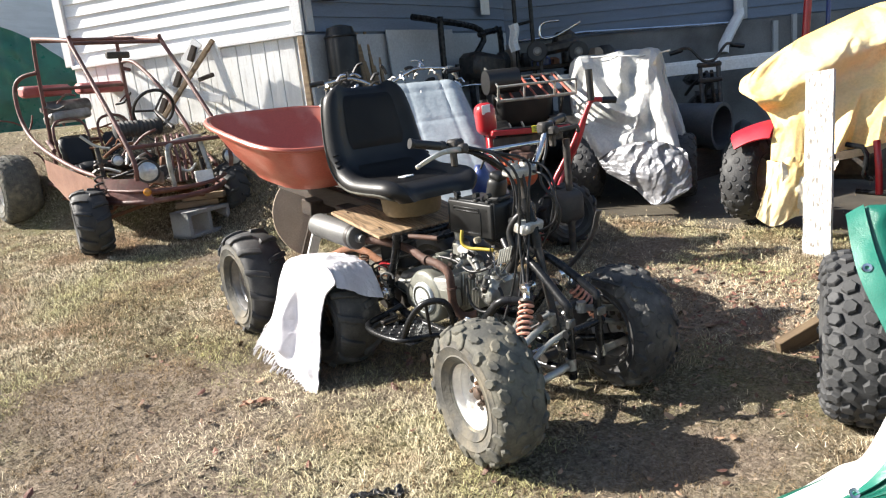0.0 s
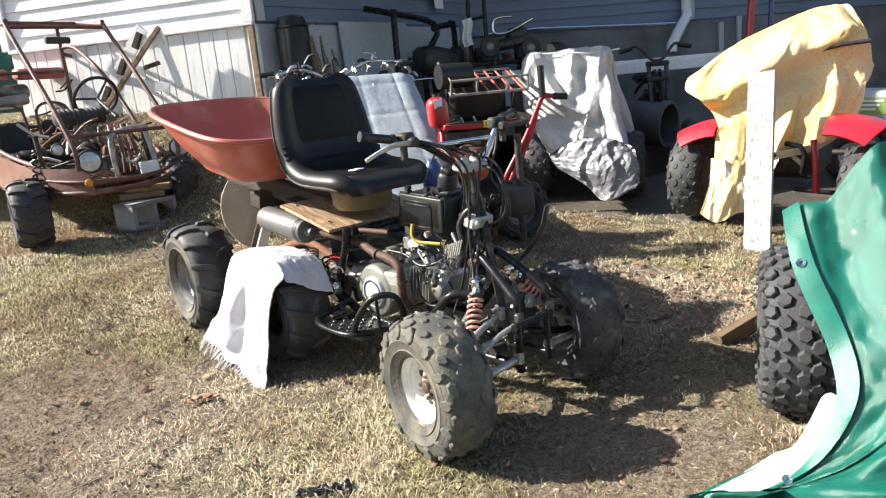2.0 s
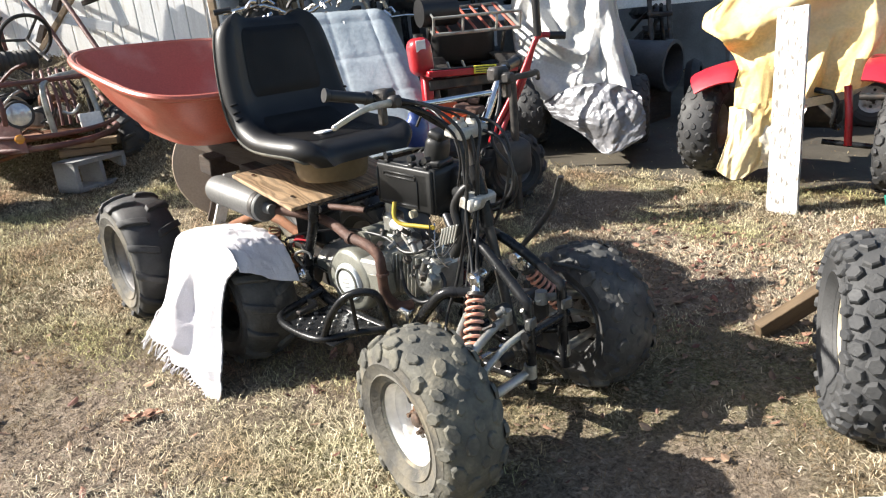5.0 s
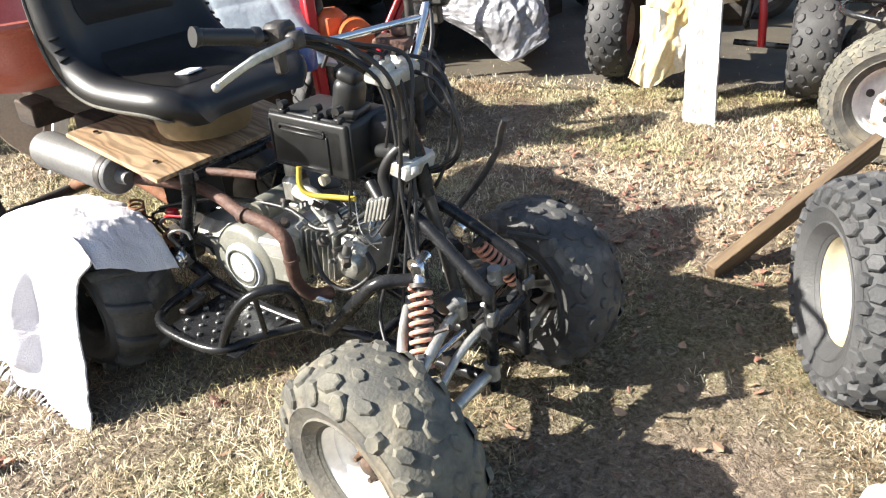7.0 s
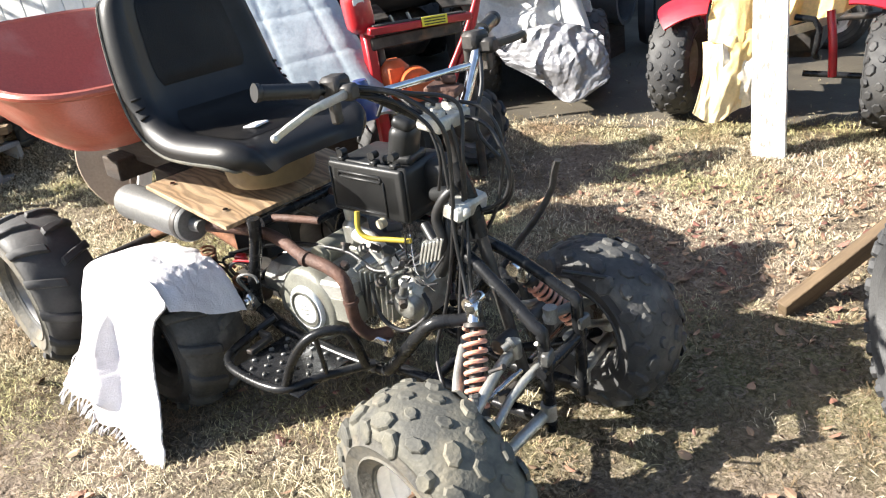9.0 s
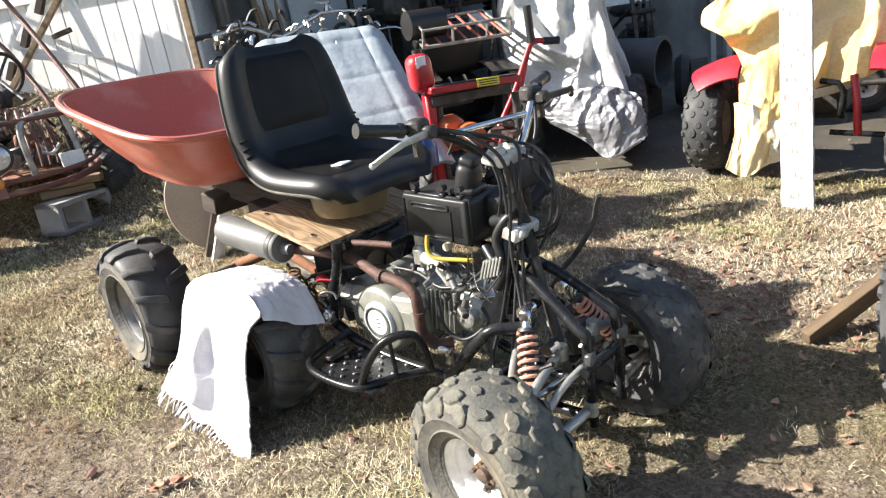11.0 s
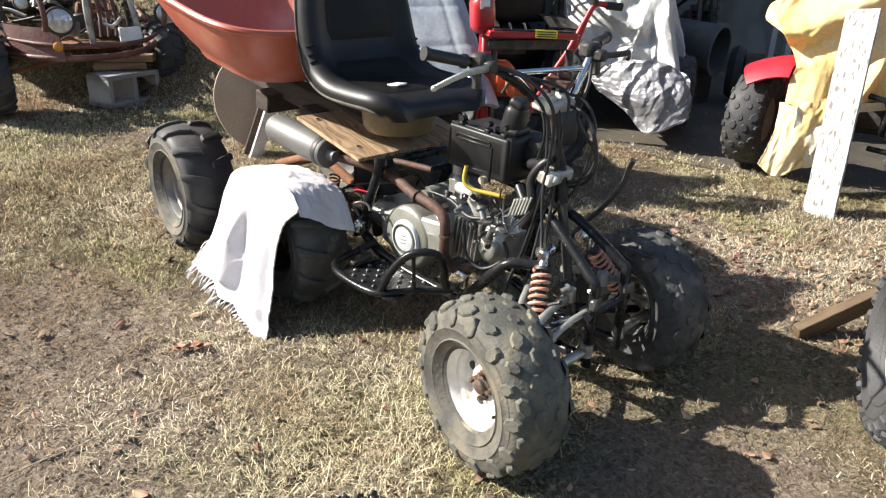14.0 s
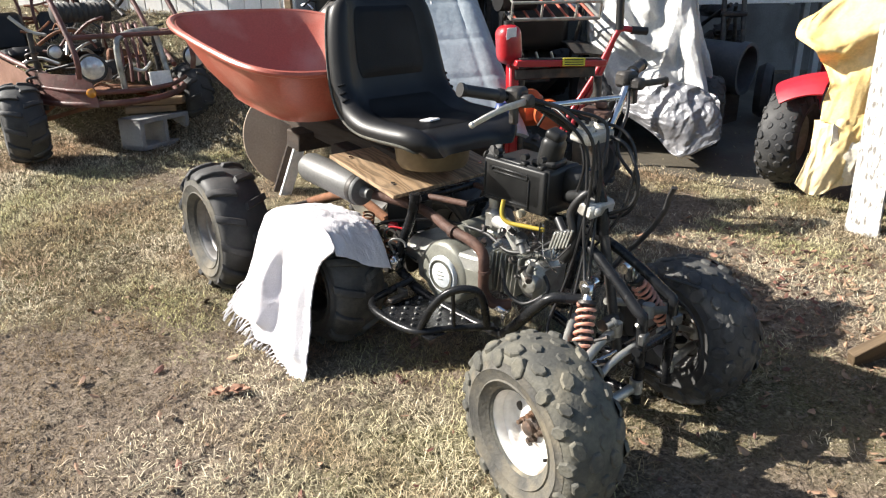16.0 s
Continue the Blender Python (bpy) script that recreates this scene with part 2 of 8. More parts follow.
M["rim_cream"] = mat("cream_rim_paint", (0.44, 0.39, 0.28), 0.55, second=(0.36, 0.31, 0.21), scale=12, bump=0.12, dirt=(0.28, 0.2, 0.11), dirt_at=(0.52, 0.7), dirt_scale=10)
M["lens"] = mat("clear_lamp_lens", (0.62, 0.64, 0.66), 0.12, metal=0.3, second=(0.45, 0.47, 0.5), scale=40, bump=0.1, coat=0.6)
M["amber"] = mat("amber_lens", (0.6, 0.25, 0.03), 0.2, bump=0.05, coat=0.5)
M["cast_pale"] = mat("pale_cast_metal", (0.55, 0.54, 0.5), 0.5, metal=0.3, second=(0.42, 0.41, 0.37), scale=20, bump=0.3, fine=200, dirt=(0.2, 0.17, 0.13), dirt_at=(0.58, 0.75), dirt_scale=16)
M["cable"] = mat("black_cable", (0.012, 0.012, 0.013), 0.45, bump=0.03)
M["dark_junk"] = mat("dark_greasy_metal", (0.034, 0.032, 0.031), 0.5, metal=0.4, second=(0.075, 0.067, 0.06), scale=20, bump=0.12, fine=120, dirt=(0.16, 0.09, 0.05), dirt_at=(0.58, 0.8), dirt_scale=14)
M["blue_metal"] = mat("blue_enamel", (0.03, 0.06, 0.22), 0.35, bump=0.06, coat=0.3)
M["pipe_grey"] = mat("dark_culvert_pipe", (0.11, 0.116, 0.125), 0.45, metal=0.3, second=(0.075, 0.08, 0.087), scale=4, bump=0.2, fine=60)
M["pipe_black"] = mat("painted_pipe_dark", (0.02, 0.02, 0.022), 0.7, bump=0.1)
M["skin"] = mat("clear_plastic_label", (0.8, 0.7, 0.05), 0.5, bump=0.03)
M["cord"] = mat("white_cord", (0.7, 0.7, 0.68), 0.8, bump=0.2)
M["thatch"] = mat("dead_brown_thatch", (0.26, 0.188, 0.112), 0.9, second=(0.11, 0.08, 0.048), scale=3, bump=0.0, jitter=0.5, island=True, spec=0.1)
M["clod"] = mat("dry_soil_crumbs", (0.27, 0.216, 0.162), 0.95, second=(0.185, 0.146, 0.108), scale=3, bump=0.2, jitter=0.22, island=True, spec=0.1)
M["leaf_red"] = mat("dead_leaves", (0.15, 0.062, 0.044), 0.75, second=(0.32, 0.21, 0.13), scale=9, mix=(0.42, 0.58), bump=0.2, jitter=0.5, island=True)
M["leaf_tan"] = mat("tan_dry_leaf", (0.36, 0.2, 0.125), 0.7, second=(0.24, 0.12, 0.075), scale=22, bump=0.3, fine=120)
M["grass"] = mat("dry_grass", (0.61, 0.53, 0.385), 0.8, second=(0.37, 0.345, 0.17), scale=1.6, mix=(0.42, 0.62), bump=0.0, jitter=0.7, island=True, spec=0.2, dirt=(0.34, 0.235, 0.15), dirt_at=(0.5, 0.66), dirt_scale=2.3)


def plywood_material():
    m = mat("plywood", (0.42, 0.29, 0.175), 0.65, second=(0.29, 0.185, 0.1), scale=3, bump=0.2, fine=60, stretch=(2, 14, 14))
    n, l = m.node_tree.nodes, m.node_tree.links
    b = n["Principled BSDF"]
    src = b.inputs["Base Color"].links[0].from_socket
    co = n.new("ShaderNodeTexCoord")
    w = n.new("ShaderNodeTexWave")
    w.bands_direction = "Y"
    w.inputs["Scale"].default_value, w.inputs["Distortion"].default_value = 15, 16
    w.inputs["Detail"].default_value, w.inputs["Detail Scale"].default_value = 2, 1.1
    mp = n.new("ShaderNodeMapping")
    mp.inputs["Scale"].default_value = (0.35, 1, 1)
    l.new(co.outputs["Object"], mp.inputs[0])
    l.new(mp.outputs[0], w.inputs[0])
    mx = n.new("ShaderNodeMix")
    mx.data_type, mx.blend_type = "RGBA", "MULTIPLY"
    mx.inputs[0].default_value = 0.75
    r = n.new("ShaderNodeMapRange")
    r.inputs[1].default_value, r.inputs[2].default_value, r.inputs[3].default_value, r.inputs[4].default_value = 0.1, 0.8, 0.55, 1.15
    l.new(w.outputs[1], r.inputs[0])
    l.new(src, mx.inputs[6])
    l.new(r.outputs[0], mx.inputs[7])
    l.new(mx.outputs[2], b.inputs["Base Color"])
    return m


M["plywood"] = plywood_material()


# centre, radius, strength of the trodden places; (1.25, 3.5) also paints in a missing shadow
SOIL = [((-0.85, 1.85), 0.85, 0.32), ((-1.25, 2.1), 0.5, 0.14), ((-0.45, 1.5), 0.45, 0.16), ((1.15, 1.8), 0.7, 0.1), ((0.75, 1.5), 0.5, 0.2), ((1.25, 3.5), 0.75, 0.27), ((1.65, 2.65), 1.0, 0.26), ((0.25, 2.3), 0.7, 0.16), ((-1.5, 3.9), 0.7, 0.1)]


def ground_material():
    m = bpy.data.materials.new("winter_lawn")
    m.use_nodes = True
    n, l = m.node_tree.nodes, m.node_tree.links
    b = n["Principled BSDF"]
    co = n.new("ShaderNodeTexCoord")

    def tex(s, d=6, w=0.0, curl=0.0):
        k = n.new("ShaderNodeTexNoise")
        k.noise_dimensions = "4D"
        k.inputs["W"].default_value = w
        k.inputs["Scale"].default_value, k.inputs["Detail"].default_value, k.inputs["Roughness"].default_value, k.inputs["Distortion"].default_value = s, d, 0.65, curl
        l.new(co.outputs["Object"], k.inputs["Vector"])
        return k.outputs[0]

    def ramp(src, stops):
        k = n.new("ShaderNodeValToRGB")
        while len(k.color_ramp.elements) < len(stops):
            k.color_ramp.elements.new(0.5)
        for e, (p, c) in zip(k.color_ramp.elements, stops):
            e.position, e.color = p, (*c, 1)
        l.new(src, k.inputs[0])
        return k.outputs[0]

    def mixc(f, a, c, mode="MIX"):
        k = n.new("ShaderNodeMix")
        k.data_type, k.blend_type = "RGBA", mode
        if hasattr(f, "is_linked"):
            l.new(f, k.inputs[0])
        else:
            k.inputs[0].default_value = f
        l.new(a, k.inputs[6])
        l.new(c, k.inputs[7])
        return k.outputs[2]

    straw = ramp(tex(48, 8, 0, 1.6), [(0.36, (0.024, 0.019, 0.011)), (0.46, (0.1, 0.08, 0.05)), (0.54, (0.235, 0.198, 0.132)), (0.64, (0.46, 0.405, 0.295))])
    soil = ramp(tex(38, 9, 3, 1.8), [(0.34, (0.08, 0.06, 0.044)), (0.45, (0.172, 0.134, 0.1)), (0.54, (0.245, 0.196, 0.148)), (0.66, (0.345, 0.285, 0.22))])
    # bare trodden places and the spot that darkens the shadowed lawn
    fac = tex(1.5, 6, 5.2)
    for (cx, cy), rad, amt in SOIL:
        dist = n.new("ShaderNodeVectorMath")
        dist.operation = "DISTANCE"
        dist.inputs[1].default_value = (cx, cy, 0)
        l.new(co.outputs["Object"], dist.inputs[0])
        mr = n.new("ShaderNodeMapRange")
        mr.interpolation_type = "SMOOTHSTEP"
        mr.inputs[1].default_value, mr.inputs[2].default_value, mr.inputs[3].default_value, mr.inputs[4].default_value = 0, rad, amt, 0
        l.new(dist.outputs["Value"], mr.inputs[0])
        add = n.new("ShaderNodeMath")
        l.new(fac, add.inputs[0])
        l.new(mr.outputs[0], add.inputs[1])
        fac = add.outputs[0]
    patch = n.new("ShaderNodeMapRange")
    patch.inputs[1].default_value, patch.inputs[2].default_value = 0.46, 0.69
    l.new(fac, patch.inputs[0])
    green = n.new("ShaderNodeMapRange")
    green.inputs[1].default_value, green.inputs[2].default_value, green.inputs[4].default_value = 0.48, 0.66, 0.62
    l.new(tex(1.3, 6, 8.4), green.inputs[0])
    greens = ramp(tex(75, 8, 2), [(0.35, (0.05, 0.055, 0.018)), (0.48, (0.14, 0.145, 0.05)), (0.63, (0.33, 0.32, 0.14))])
    out = mixc(patch.outputs[0], mixc(green.outputs[0], straw, greens), soil)
    l.new(out, b.inputs["Base Color"])
    b.inputs["Roughness"].default_value, b.inputs["Specular IOR Level"].default_value = 0.95, 0.15
    bp = n.new("ShaderNodeBump")
    bp.inputs["Strength"].default_value, bp.inputs["Distance"].default_value = 1.0, 0.03
    l.new(tex(42, 9, 1, 1.4), bp.inputs["Height"])
    l.new(bp.outputs[0], b.inputs["Normal"])
    return m


M["ground"] = ground_material()


# ---- building helpers ----
def mesh_from(bm, name, material, smooth=True):
    bmesh.ops.recalc_face_normals(bm, faces=bm.faces)
    me = bpy.data.meshes.new(name)
    bm.to_mesh(me)
    bm.free()
    if smooth:
        me.polygons.foreach_set("use_smooth", [True] * len(me.polygons))
        me.set_sharp_from_angle(angle=radians(42))
    for k in material if isinstance(material, (list, tuple)) else [material]:
        me.materials.append(k)
    return me


def part(name, bm, material, parent=None, label="", smooth=True, m=None):
    ob = new(name, mesh_from(bm, name, material, smooth))
    if parent:
        ob.parent = parent
    if m is not None:
        ob.matrix_basis = m
    return tagged(ob, label)


def thing(name, m, label, category, group="", kind=""):
    ob = new(name)
    ob.empty_display_size = 0.1
    ob.matrix_basis = m
    return tagged(ob, label, category, group, kind)


def solo(name, bm, material, m, label, category, group="", kind="", smooth=True):
    """A thing that is a single mesh."""
    return tagged(part(name, bm, material, None, "", smooth, m), label, category, group, kind)


def box(bm, size, at=(0, 0, 0), rot=(0, 0, 0), bevel=0.0, m=None):
    """A bevelled block joined into bm."""
    x, y, z = (s / 2 for s in size)
    mm = (m or Matrix()) @ pose(*at, *rot)
    b = min(bevel, x * 0.9, y * 0.9, z * 0.9)
    if b <= 0:
        vs = [bm.verts.new(mm @ Vector((sx * x, sy * y, sz * z))) for sx in (-1, 1) for sy in (-1, 1) for sz in (-1, 1)]
        for q in ((0, 1, 3, 2), (4, 6, 7, 5), (0, 4, 5, 1), (2, 3, 7, 6), (0, 2, 6, 4), (1, 5, 7, 3)):
            bm.faces.new([vs[i] for i in q])
        return
    v = {}
    for sx in (-1, 1):
        for sy in (-1, 1):
            for sz in (-1, 1):
                v[sx, sy, sz, 0] = bm.verts.new(mm @ Vector((sx * x, sy * (y - b), sz * (z - b))))
                v[sx, sy, sz, 1] = bm.verts.new(mm @ Vector((sx * (x - b), sy * y, sz * (z - b))))
                v[sx, sy, sz, 2] = bm.verts.new(mm @ Vector((sx * (x - b), sy * (y - b), sz * z)))
    pm = ((-1, -1), (-1, 1), (1, 1), (1, -1))
    for s in (-1, 1):
        bm.faces.new([v[s, p, q, 0] for p, q in pm])
        bm.faces.new([v[p, s, q, 1] for p, q in pm])
        bm.faces.new([v[p, q, s, 2] for p, q in pm])
    for p, q in pm:
        bm.faces.new([v[p, q, -1, 0], v[p, q, 1, 0], v[p, q, 1, 1], v[p, q, -1, 1]])
        bm.faces.new([v[p, -1, q, 0], v[p, 1, q, 0], v[p, 1, q, 2], v[p, -1, q, 2]])
        bm.faces.new([v[-1, p, q, 1], v[1, p, q, 1], v[1, p, q, 2], v[-1, p, q, 2]])
    for k in [(a, c, d) for a in (-1, 1) for c in (-1, 1) for d in (-1, 1)]:
        bm.faces.new([v[(*k, 0)], v[(*k, 1)], v[(*k, 2)]])


def rbox(bm, size, at=(0, 0, 0), rot=(0, 0, 0), r=0.02, seg=3):
    """A block with well rounded edges."""
    mm = pose(*at, *rot)
    hx, hy, hz = (s / 2 for s in size)
    r = min(r, hx * 0.98, hy * 0.98, hz * 0.98)
    V = []
    for k in range(2 * seg + 2):
        ph = -math.pi / 2 + math.pi / 2 * k / seg if k <= seg else math.pi / 2 * (k - seg - 1) / seg
        zc = -(hz - r) if k <= seg else hz - r
        ring = []
        for q in range(4):
            sx, sy = ((1, 1), (-1, 1), (-1, -1), (1, -1))[q]
            for i in range(seg + 1):
                a = math.pi / 2 * (q + i / seg)
                ring.append(bm.verts.new(mm @ Vector((sx * (hx - r) + r * math.cos(ph) * math.cos(a), sy * (hy - r) + r * math.cos(ph) * math.sin(a), zc + r * math.sin(ph)))))
        V.append(ring)
    n = len(V[0])
    for a, b in zip(V, V[1:]):
        for k in range(n):
            bm.faces.new((a[k], a[(k + 1) % n], b[(k + 1) % n], b[k]))
    bm.faces.new(V[0])
    bm.faces.new(V[-1])


def spline(pts, n=6):
    """Catmull-Rom through the points."""
    P = [Vector(p) for p in pts]
    if len(P) < 3:
        return P
    out = []
    for i in range(len(P) - 1):
        a, b, c, d = P[max(i - 1, 0)], P[i], P[i + 1], P[min(i + 2, len(P) - 1)]
        for k in range(n):
            t = k / n
            out.append(0.5 * (2 * b + (c - a) * t + (2 * a - 5 * b + 4 * c - d) * t * t + (3 * b - a - 3 * c + d) * t ** 3))
    return out + [P[-1]]


def tube(bm, pts, r, sides=10, smooth=0, caps=True, flat=1.0):
    """A round bar along points; r a number or one per point."""
    P = spline(pts, smooth) if smooth else [Vector(p) for p in pts]
    R = r if isinstance(r, (list, tuple)) else [r] * len(P)
    if len(R) != len(P):
        R = [R[min(int(i / (len(P) - 1) * (len(R) - 1) + 0.5), len(R) - 1)] for i in range(len(P))]
    up = None
    rings = []
    for i, p in enumerate(P):
        d = (P[min(i + 1, len(P) - 1)] - P[max(i - 1, 0)]).normalized()
        if up is None:
            up = Vector((0, 0, 1)) if abs(d.z) < 0.9 else Vector((1, 0, 0))
        side = d.cross(up)
        side = side.normalized() if side.length > 1e-6 else d.orthogonal().normalized()
        up = side.cross(d).normalized()
        rings.append([bm.verts.new(p + (side * math.cos(a) + up * flat * math.sin(a)) * R[i]) for a in (2 * math.pi * k / sides for k in range(sides))])
    for a, b in zip(rings, rings[1:]):
        for k in range(sides):
            bm.faces.new((a[k], a[(k + 1) % sides], b[(k + 1) % sides], b[k]))
    if caps:
        bm.faces.new(rings[0])
        bm.faces.new(rings[-1])
    return bm


def lathe(bm, prof, sides=32, m=None, axis="y", closed=False, caps=True):
    """Revolve (radius, along) pairs round an axis."""
    mm = m or Matrix()
    rings = []
    for r, h in prof:
        ring = []
        for k in range(sides):
            a = 2 * math.pi * k / sides
            c, s = r * math.cos(a), r * math.sin(a)
            p = {"y": (c, h, s), "z": (c, s, h), "x": (h, c, s)}[axis]
            ring.append(bm.verts.new(mm @ Vector(p)))
        rings.append(ring)
    pairs = list(zip(rings, rings[1:])) + ([(rings[-1], rings[0])] if closed else [])
    for a, b in pairs:
        for k in range(sides):
            bm.faces.new((a[k], a[(k + 1) % sides], b[(k + 1) % sides], b[k]))
    if not closed and caps:
        for ring, (r, _) in ((rings[0], prof[0]), (rings[-1], prof[-1])):
            if r > 1e-4:
                bm.faces.new(ring)
    return bm


def grid_surface(bm, fn, nu, nv, closed_u=False):
    """A sheet from fn(u, v) with u, v from 0 to 1."""
    V = [[bm.verts.new(fn(i / nu, j / nv)) for j in range(nv + 1)] for i in range(nu if closed_u else nu + 1)]
    for i in range(nu):
        for j in range(nv):
            a, b = V[i], V[(i + 1) % len(V)]
            bm.faces.new((a[j], b[j], b[j + 1], a[j + 1]))
    return V


def thicken(bm, t):
    """Gives a sheet in bm a thickness."""
    bmesh.ops.recalc_face_normals(bm, faces=bm.faces)
    bmesh.ops.solidify(bm, geom=list(bm.faces), thickness=t)


def B():
    return bmesh.new()


def nz(x, y=0.0, z=0.0):
    return noise.noise(Vector((x, y, z)))


# ---- ground ----
def ground_z(x, y):
    s = -0.36 * x + 0.93 * y - 1.9
    z = 0.085 * (math.log1p(math.exp(min(s, 60) / 0.25)) * 0.25 if s < 12 else s)
    z = min(z, 0.085 * 5.2)
    # the bank below the white wall
    w = (x + 0.83) * -0.24 + (y - 5.22) * -0.97
    k = min(1, max(0, (0.8 - w) / 0.75)) * min(1, max(0, (0.4 - x) / 1.0))
    z += 0.7 * k * k * (3 - 2 * k)
    return z


def bumps(x, y):
    if x > 0.66 and y > max(4.5 - (x - 0.62) * 0.56, 2.9) + 0.05:
        return -0.03
    return 0.014 * nz(x * 2.1, y * 2.1) + 0.008 * nz(x * 7, y * 7, 3) + 0.007 * nz(x * 19, y * 19, 5) + 0.006 * nz(x * 43, y * 43, 9)


def build_ground():
    def axis(lo, hi, step, far):
        a = list(np.arange(lo, hi + 1e-6, step))
        d, left, right = step, [], []
        p, q = lo, hi
        while q < far:
            d *= 1.35
            q += d
            p -= d
            left.append(p)
            right.append(q)
        return left[::-1] + a + right
    xs, ys = axis(-2.6, 2.4, 0.0125, 260), axis(0.7, 4.4, 0.0125, 260)
    verts = [(x, y, ground_z(x, y) + (bumps(x, y) if abs(x) < 6 and -2 < y < 9 else 0)) for x in xs for y in ys]
    ny = len(ys)
    faces = [(i * ny + j, (i + 1) * ny + j, (i + 1) * ny + j + 1, i * ny + j + 1) for i in range(len(xs) - 1) for j in range(ny - 1)]
    me = bpy.data.meshes.new("ground")
    me.from_pydata(verts, [], faces)
    me.polygons.foreach_set("use_smooth", [True] * len(me.polygons))
    me.materials.append(M["ground"])
    tagged(new("ground", me), "patchy winter lawn with dry grass and bare soil", "lawn", kind="structure")


build_ground()


# ---- house ----
def house_wall(name, p0, p1, z0, z1, zs, siding, label, exposure=0.115, thick=0.15):
    """A wall from z0 to z1 whose lap siding begins at zs."""
    d = Vector((p1[0] - p0[0], p1[1] - p0[1]))
    L, ang = d.length, math.degrees(math.atan2(d.y, d.x))
    bm = B()
    box(bm, (L, thick, z1 - z0), (L / 2, thick / 2, (z0 + z1) / 2))
    w = solo(name, bm, siding, pose(p0[0], p0[1], 0, 0, 0, ang), label, "wall", kind="structure", smooth=False)
    bm = B()
    prof = [(-0.004, 0.0), (-0.022, 0.0), (-0.006, exposure), (-0.004, exposure)]
    a = [bm.verts.new((0, y, z)) for y, z in prof]
    b = [bm.verts.new((L, y, z)) for y, z in prof]
    for i in range(3):
        bm.faces.new((a[i], b[i], b[i + 1], a[i + 1]))
    bm.faces.new(a)
    bm.faces.new(b)
    me = mesh_from(bm, "siding_board", siding, False)
    k, z = 0, zs
    while z < z1 - 0.02:
        o = new("siding_board", me)
        o.parent = w
        o.matrix_basis = pose(0, 0, z)
        z += exposure
    return w, L

W0, W1, W2, W3 = (-3.05, 5.95), (-0.83, 5.22), (0.85, 7.3), (6.2, 7.95)


def build_house():
    z_lap, z_top = 1.63, 4.2
    wall, L = house_wall("wall_white", W0, W1, 0.6, z_top, z_lap, M["siding_white"], "white lap-sided house wall above peeling skirting boards", 0.103)
    # upright skirting boards below the siding
    x, k = 0.0, 0
    rnd = random.Random(4)
    while x < L - 0.05:
        w = rnd.uniform(0.11, 0.15)
        bm = B()
        box(bm, (min(w, L - x) - 0.006, 0.02, 0.62 + rnd.uniform(-0.02, 0.03)), (0, 0, 0), bevel=0.003)
        part("skirting_board", bm, M["board_white"], wall, smooth=False, m=pose(x + w / 2, -0.013, 1.3))
        x += w
    bm = B()
    box(bm, (L, 0.04, 0.03), bevel=0.005)
    part("drip_rail", bm, M["trim_white"], wall, m=pose(L / 2, -0.03, z_lap - 0.01))
    for at, mt, nm in ((L - 0.035, "trim_white", "corner_trim"), (-0.02, "trim_white", "corner_trim")):
        bm = B()
        box(bm, (0.09, 0.035, z_top - z_lap), bevel=0.006)
        part(nm, bm, M[mt], wall, m=pose(at, -0.03, (z_top + z_lap) / 2))
    bm = B()
    box(bm, (0.05, 0.03, 0.62), bevel=0.004)
    part("corner_board", bm, M["wood_old"], wall, "rust-stained wooden corner board", m=pose(L - 0.025, -0.032, 1.3))
    # siding, trim and skirting from here on are coloured darker for shade
    side, L2 = house_wall("wall_side", W1, W2, 0.3, z_top, 1.63, M["siding_blue"], "lap-sided house wall with shade put into its slate-blue colour", 0.115)
    bm = B()
    box(bm, (0.07, 0.03, z_top - z_lap), bevel=0.005)
    part("corner_trim", bm, M["trim_grey"], side, m=pose(0.035, -0.028, (z_top + z_lap) / 2))
    bm = B()
    box(bm, (L2, 0.02, 1.3), bevel=0.003)
    part("skirting_panel", bm, M["trim_grey"], side, "skirting panel greyed for shade", m=pose(L2 / 2, -0.012, 0.96))
    back, L3 = house_wall("wall_back", W2, W3, 0.0, z_top, 1.5, M["siding_blue"], "lap-sided rear house wall with shade put into its slate-blue colour", 0.115)
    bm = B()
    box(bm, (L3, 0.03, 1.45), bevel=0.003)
    part("foundation", bm, M["foundation"], back, "concrete foundation with shade and clutter put into its grey", m=pose(L3 / 2, -0.016, 0.76))
    bm = B()
    box(bm, (0.1, 0.04, z_top - 1.5), bevel=0.005)
    part("corner_trim", bm, M["trim_grey"], back, m=pose(2.62, -0.03, (z_top + 1.5) / 2))
    for w, h, x, z in ((0.06, 0.5, 2.98, 1.2), (0.05, 0.5, 3.2, 1.25)):
        bm = B()
        box(bm, (w, 0.04, h), bevel=0.004)
        part("batten", bm, M["trim_grey"], back, m=pose(x, -0.05, z))
    # unseen slab added to shade the recess, then the house roof, both well above the view
    bm = B()
    box(bm, (2.4, 2.7, 0.12), bevel=0.01)
    solo("porch_roof", bm, M["trim_grey"], pose(0.4, 6.33, 2.75, 0, 0, 6.5), "unseen grey slab added to shade the recess beside the house", "roof", kind="structure")
    bm = B()
    box(bm, (10.5, 4.2, 0.12), bevel=0.01)
    solo("roof", bm, M["trim_grey"], pose(1.9, 9.6, 4.28, 0, 0, 5), "grey roof slab of the house", "roof", kind="structure")


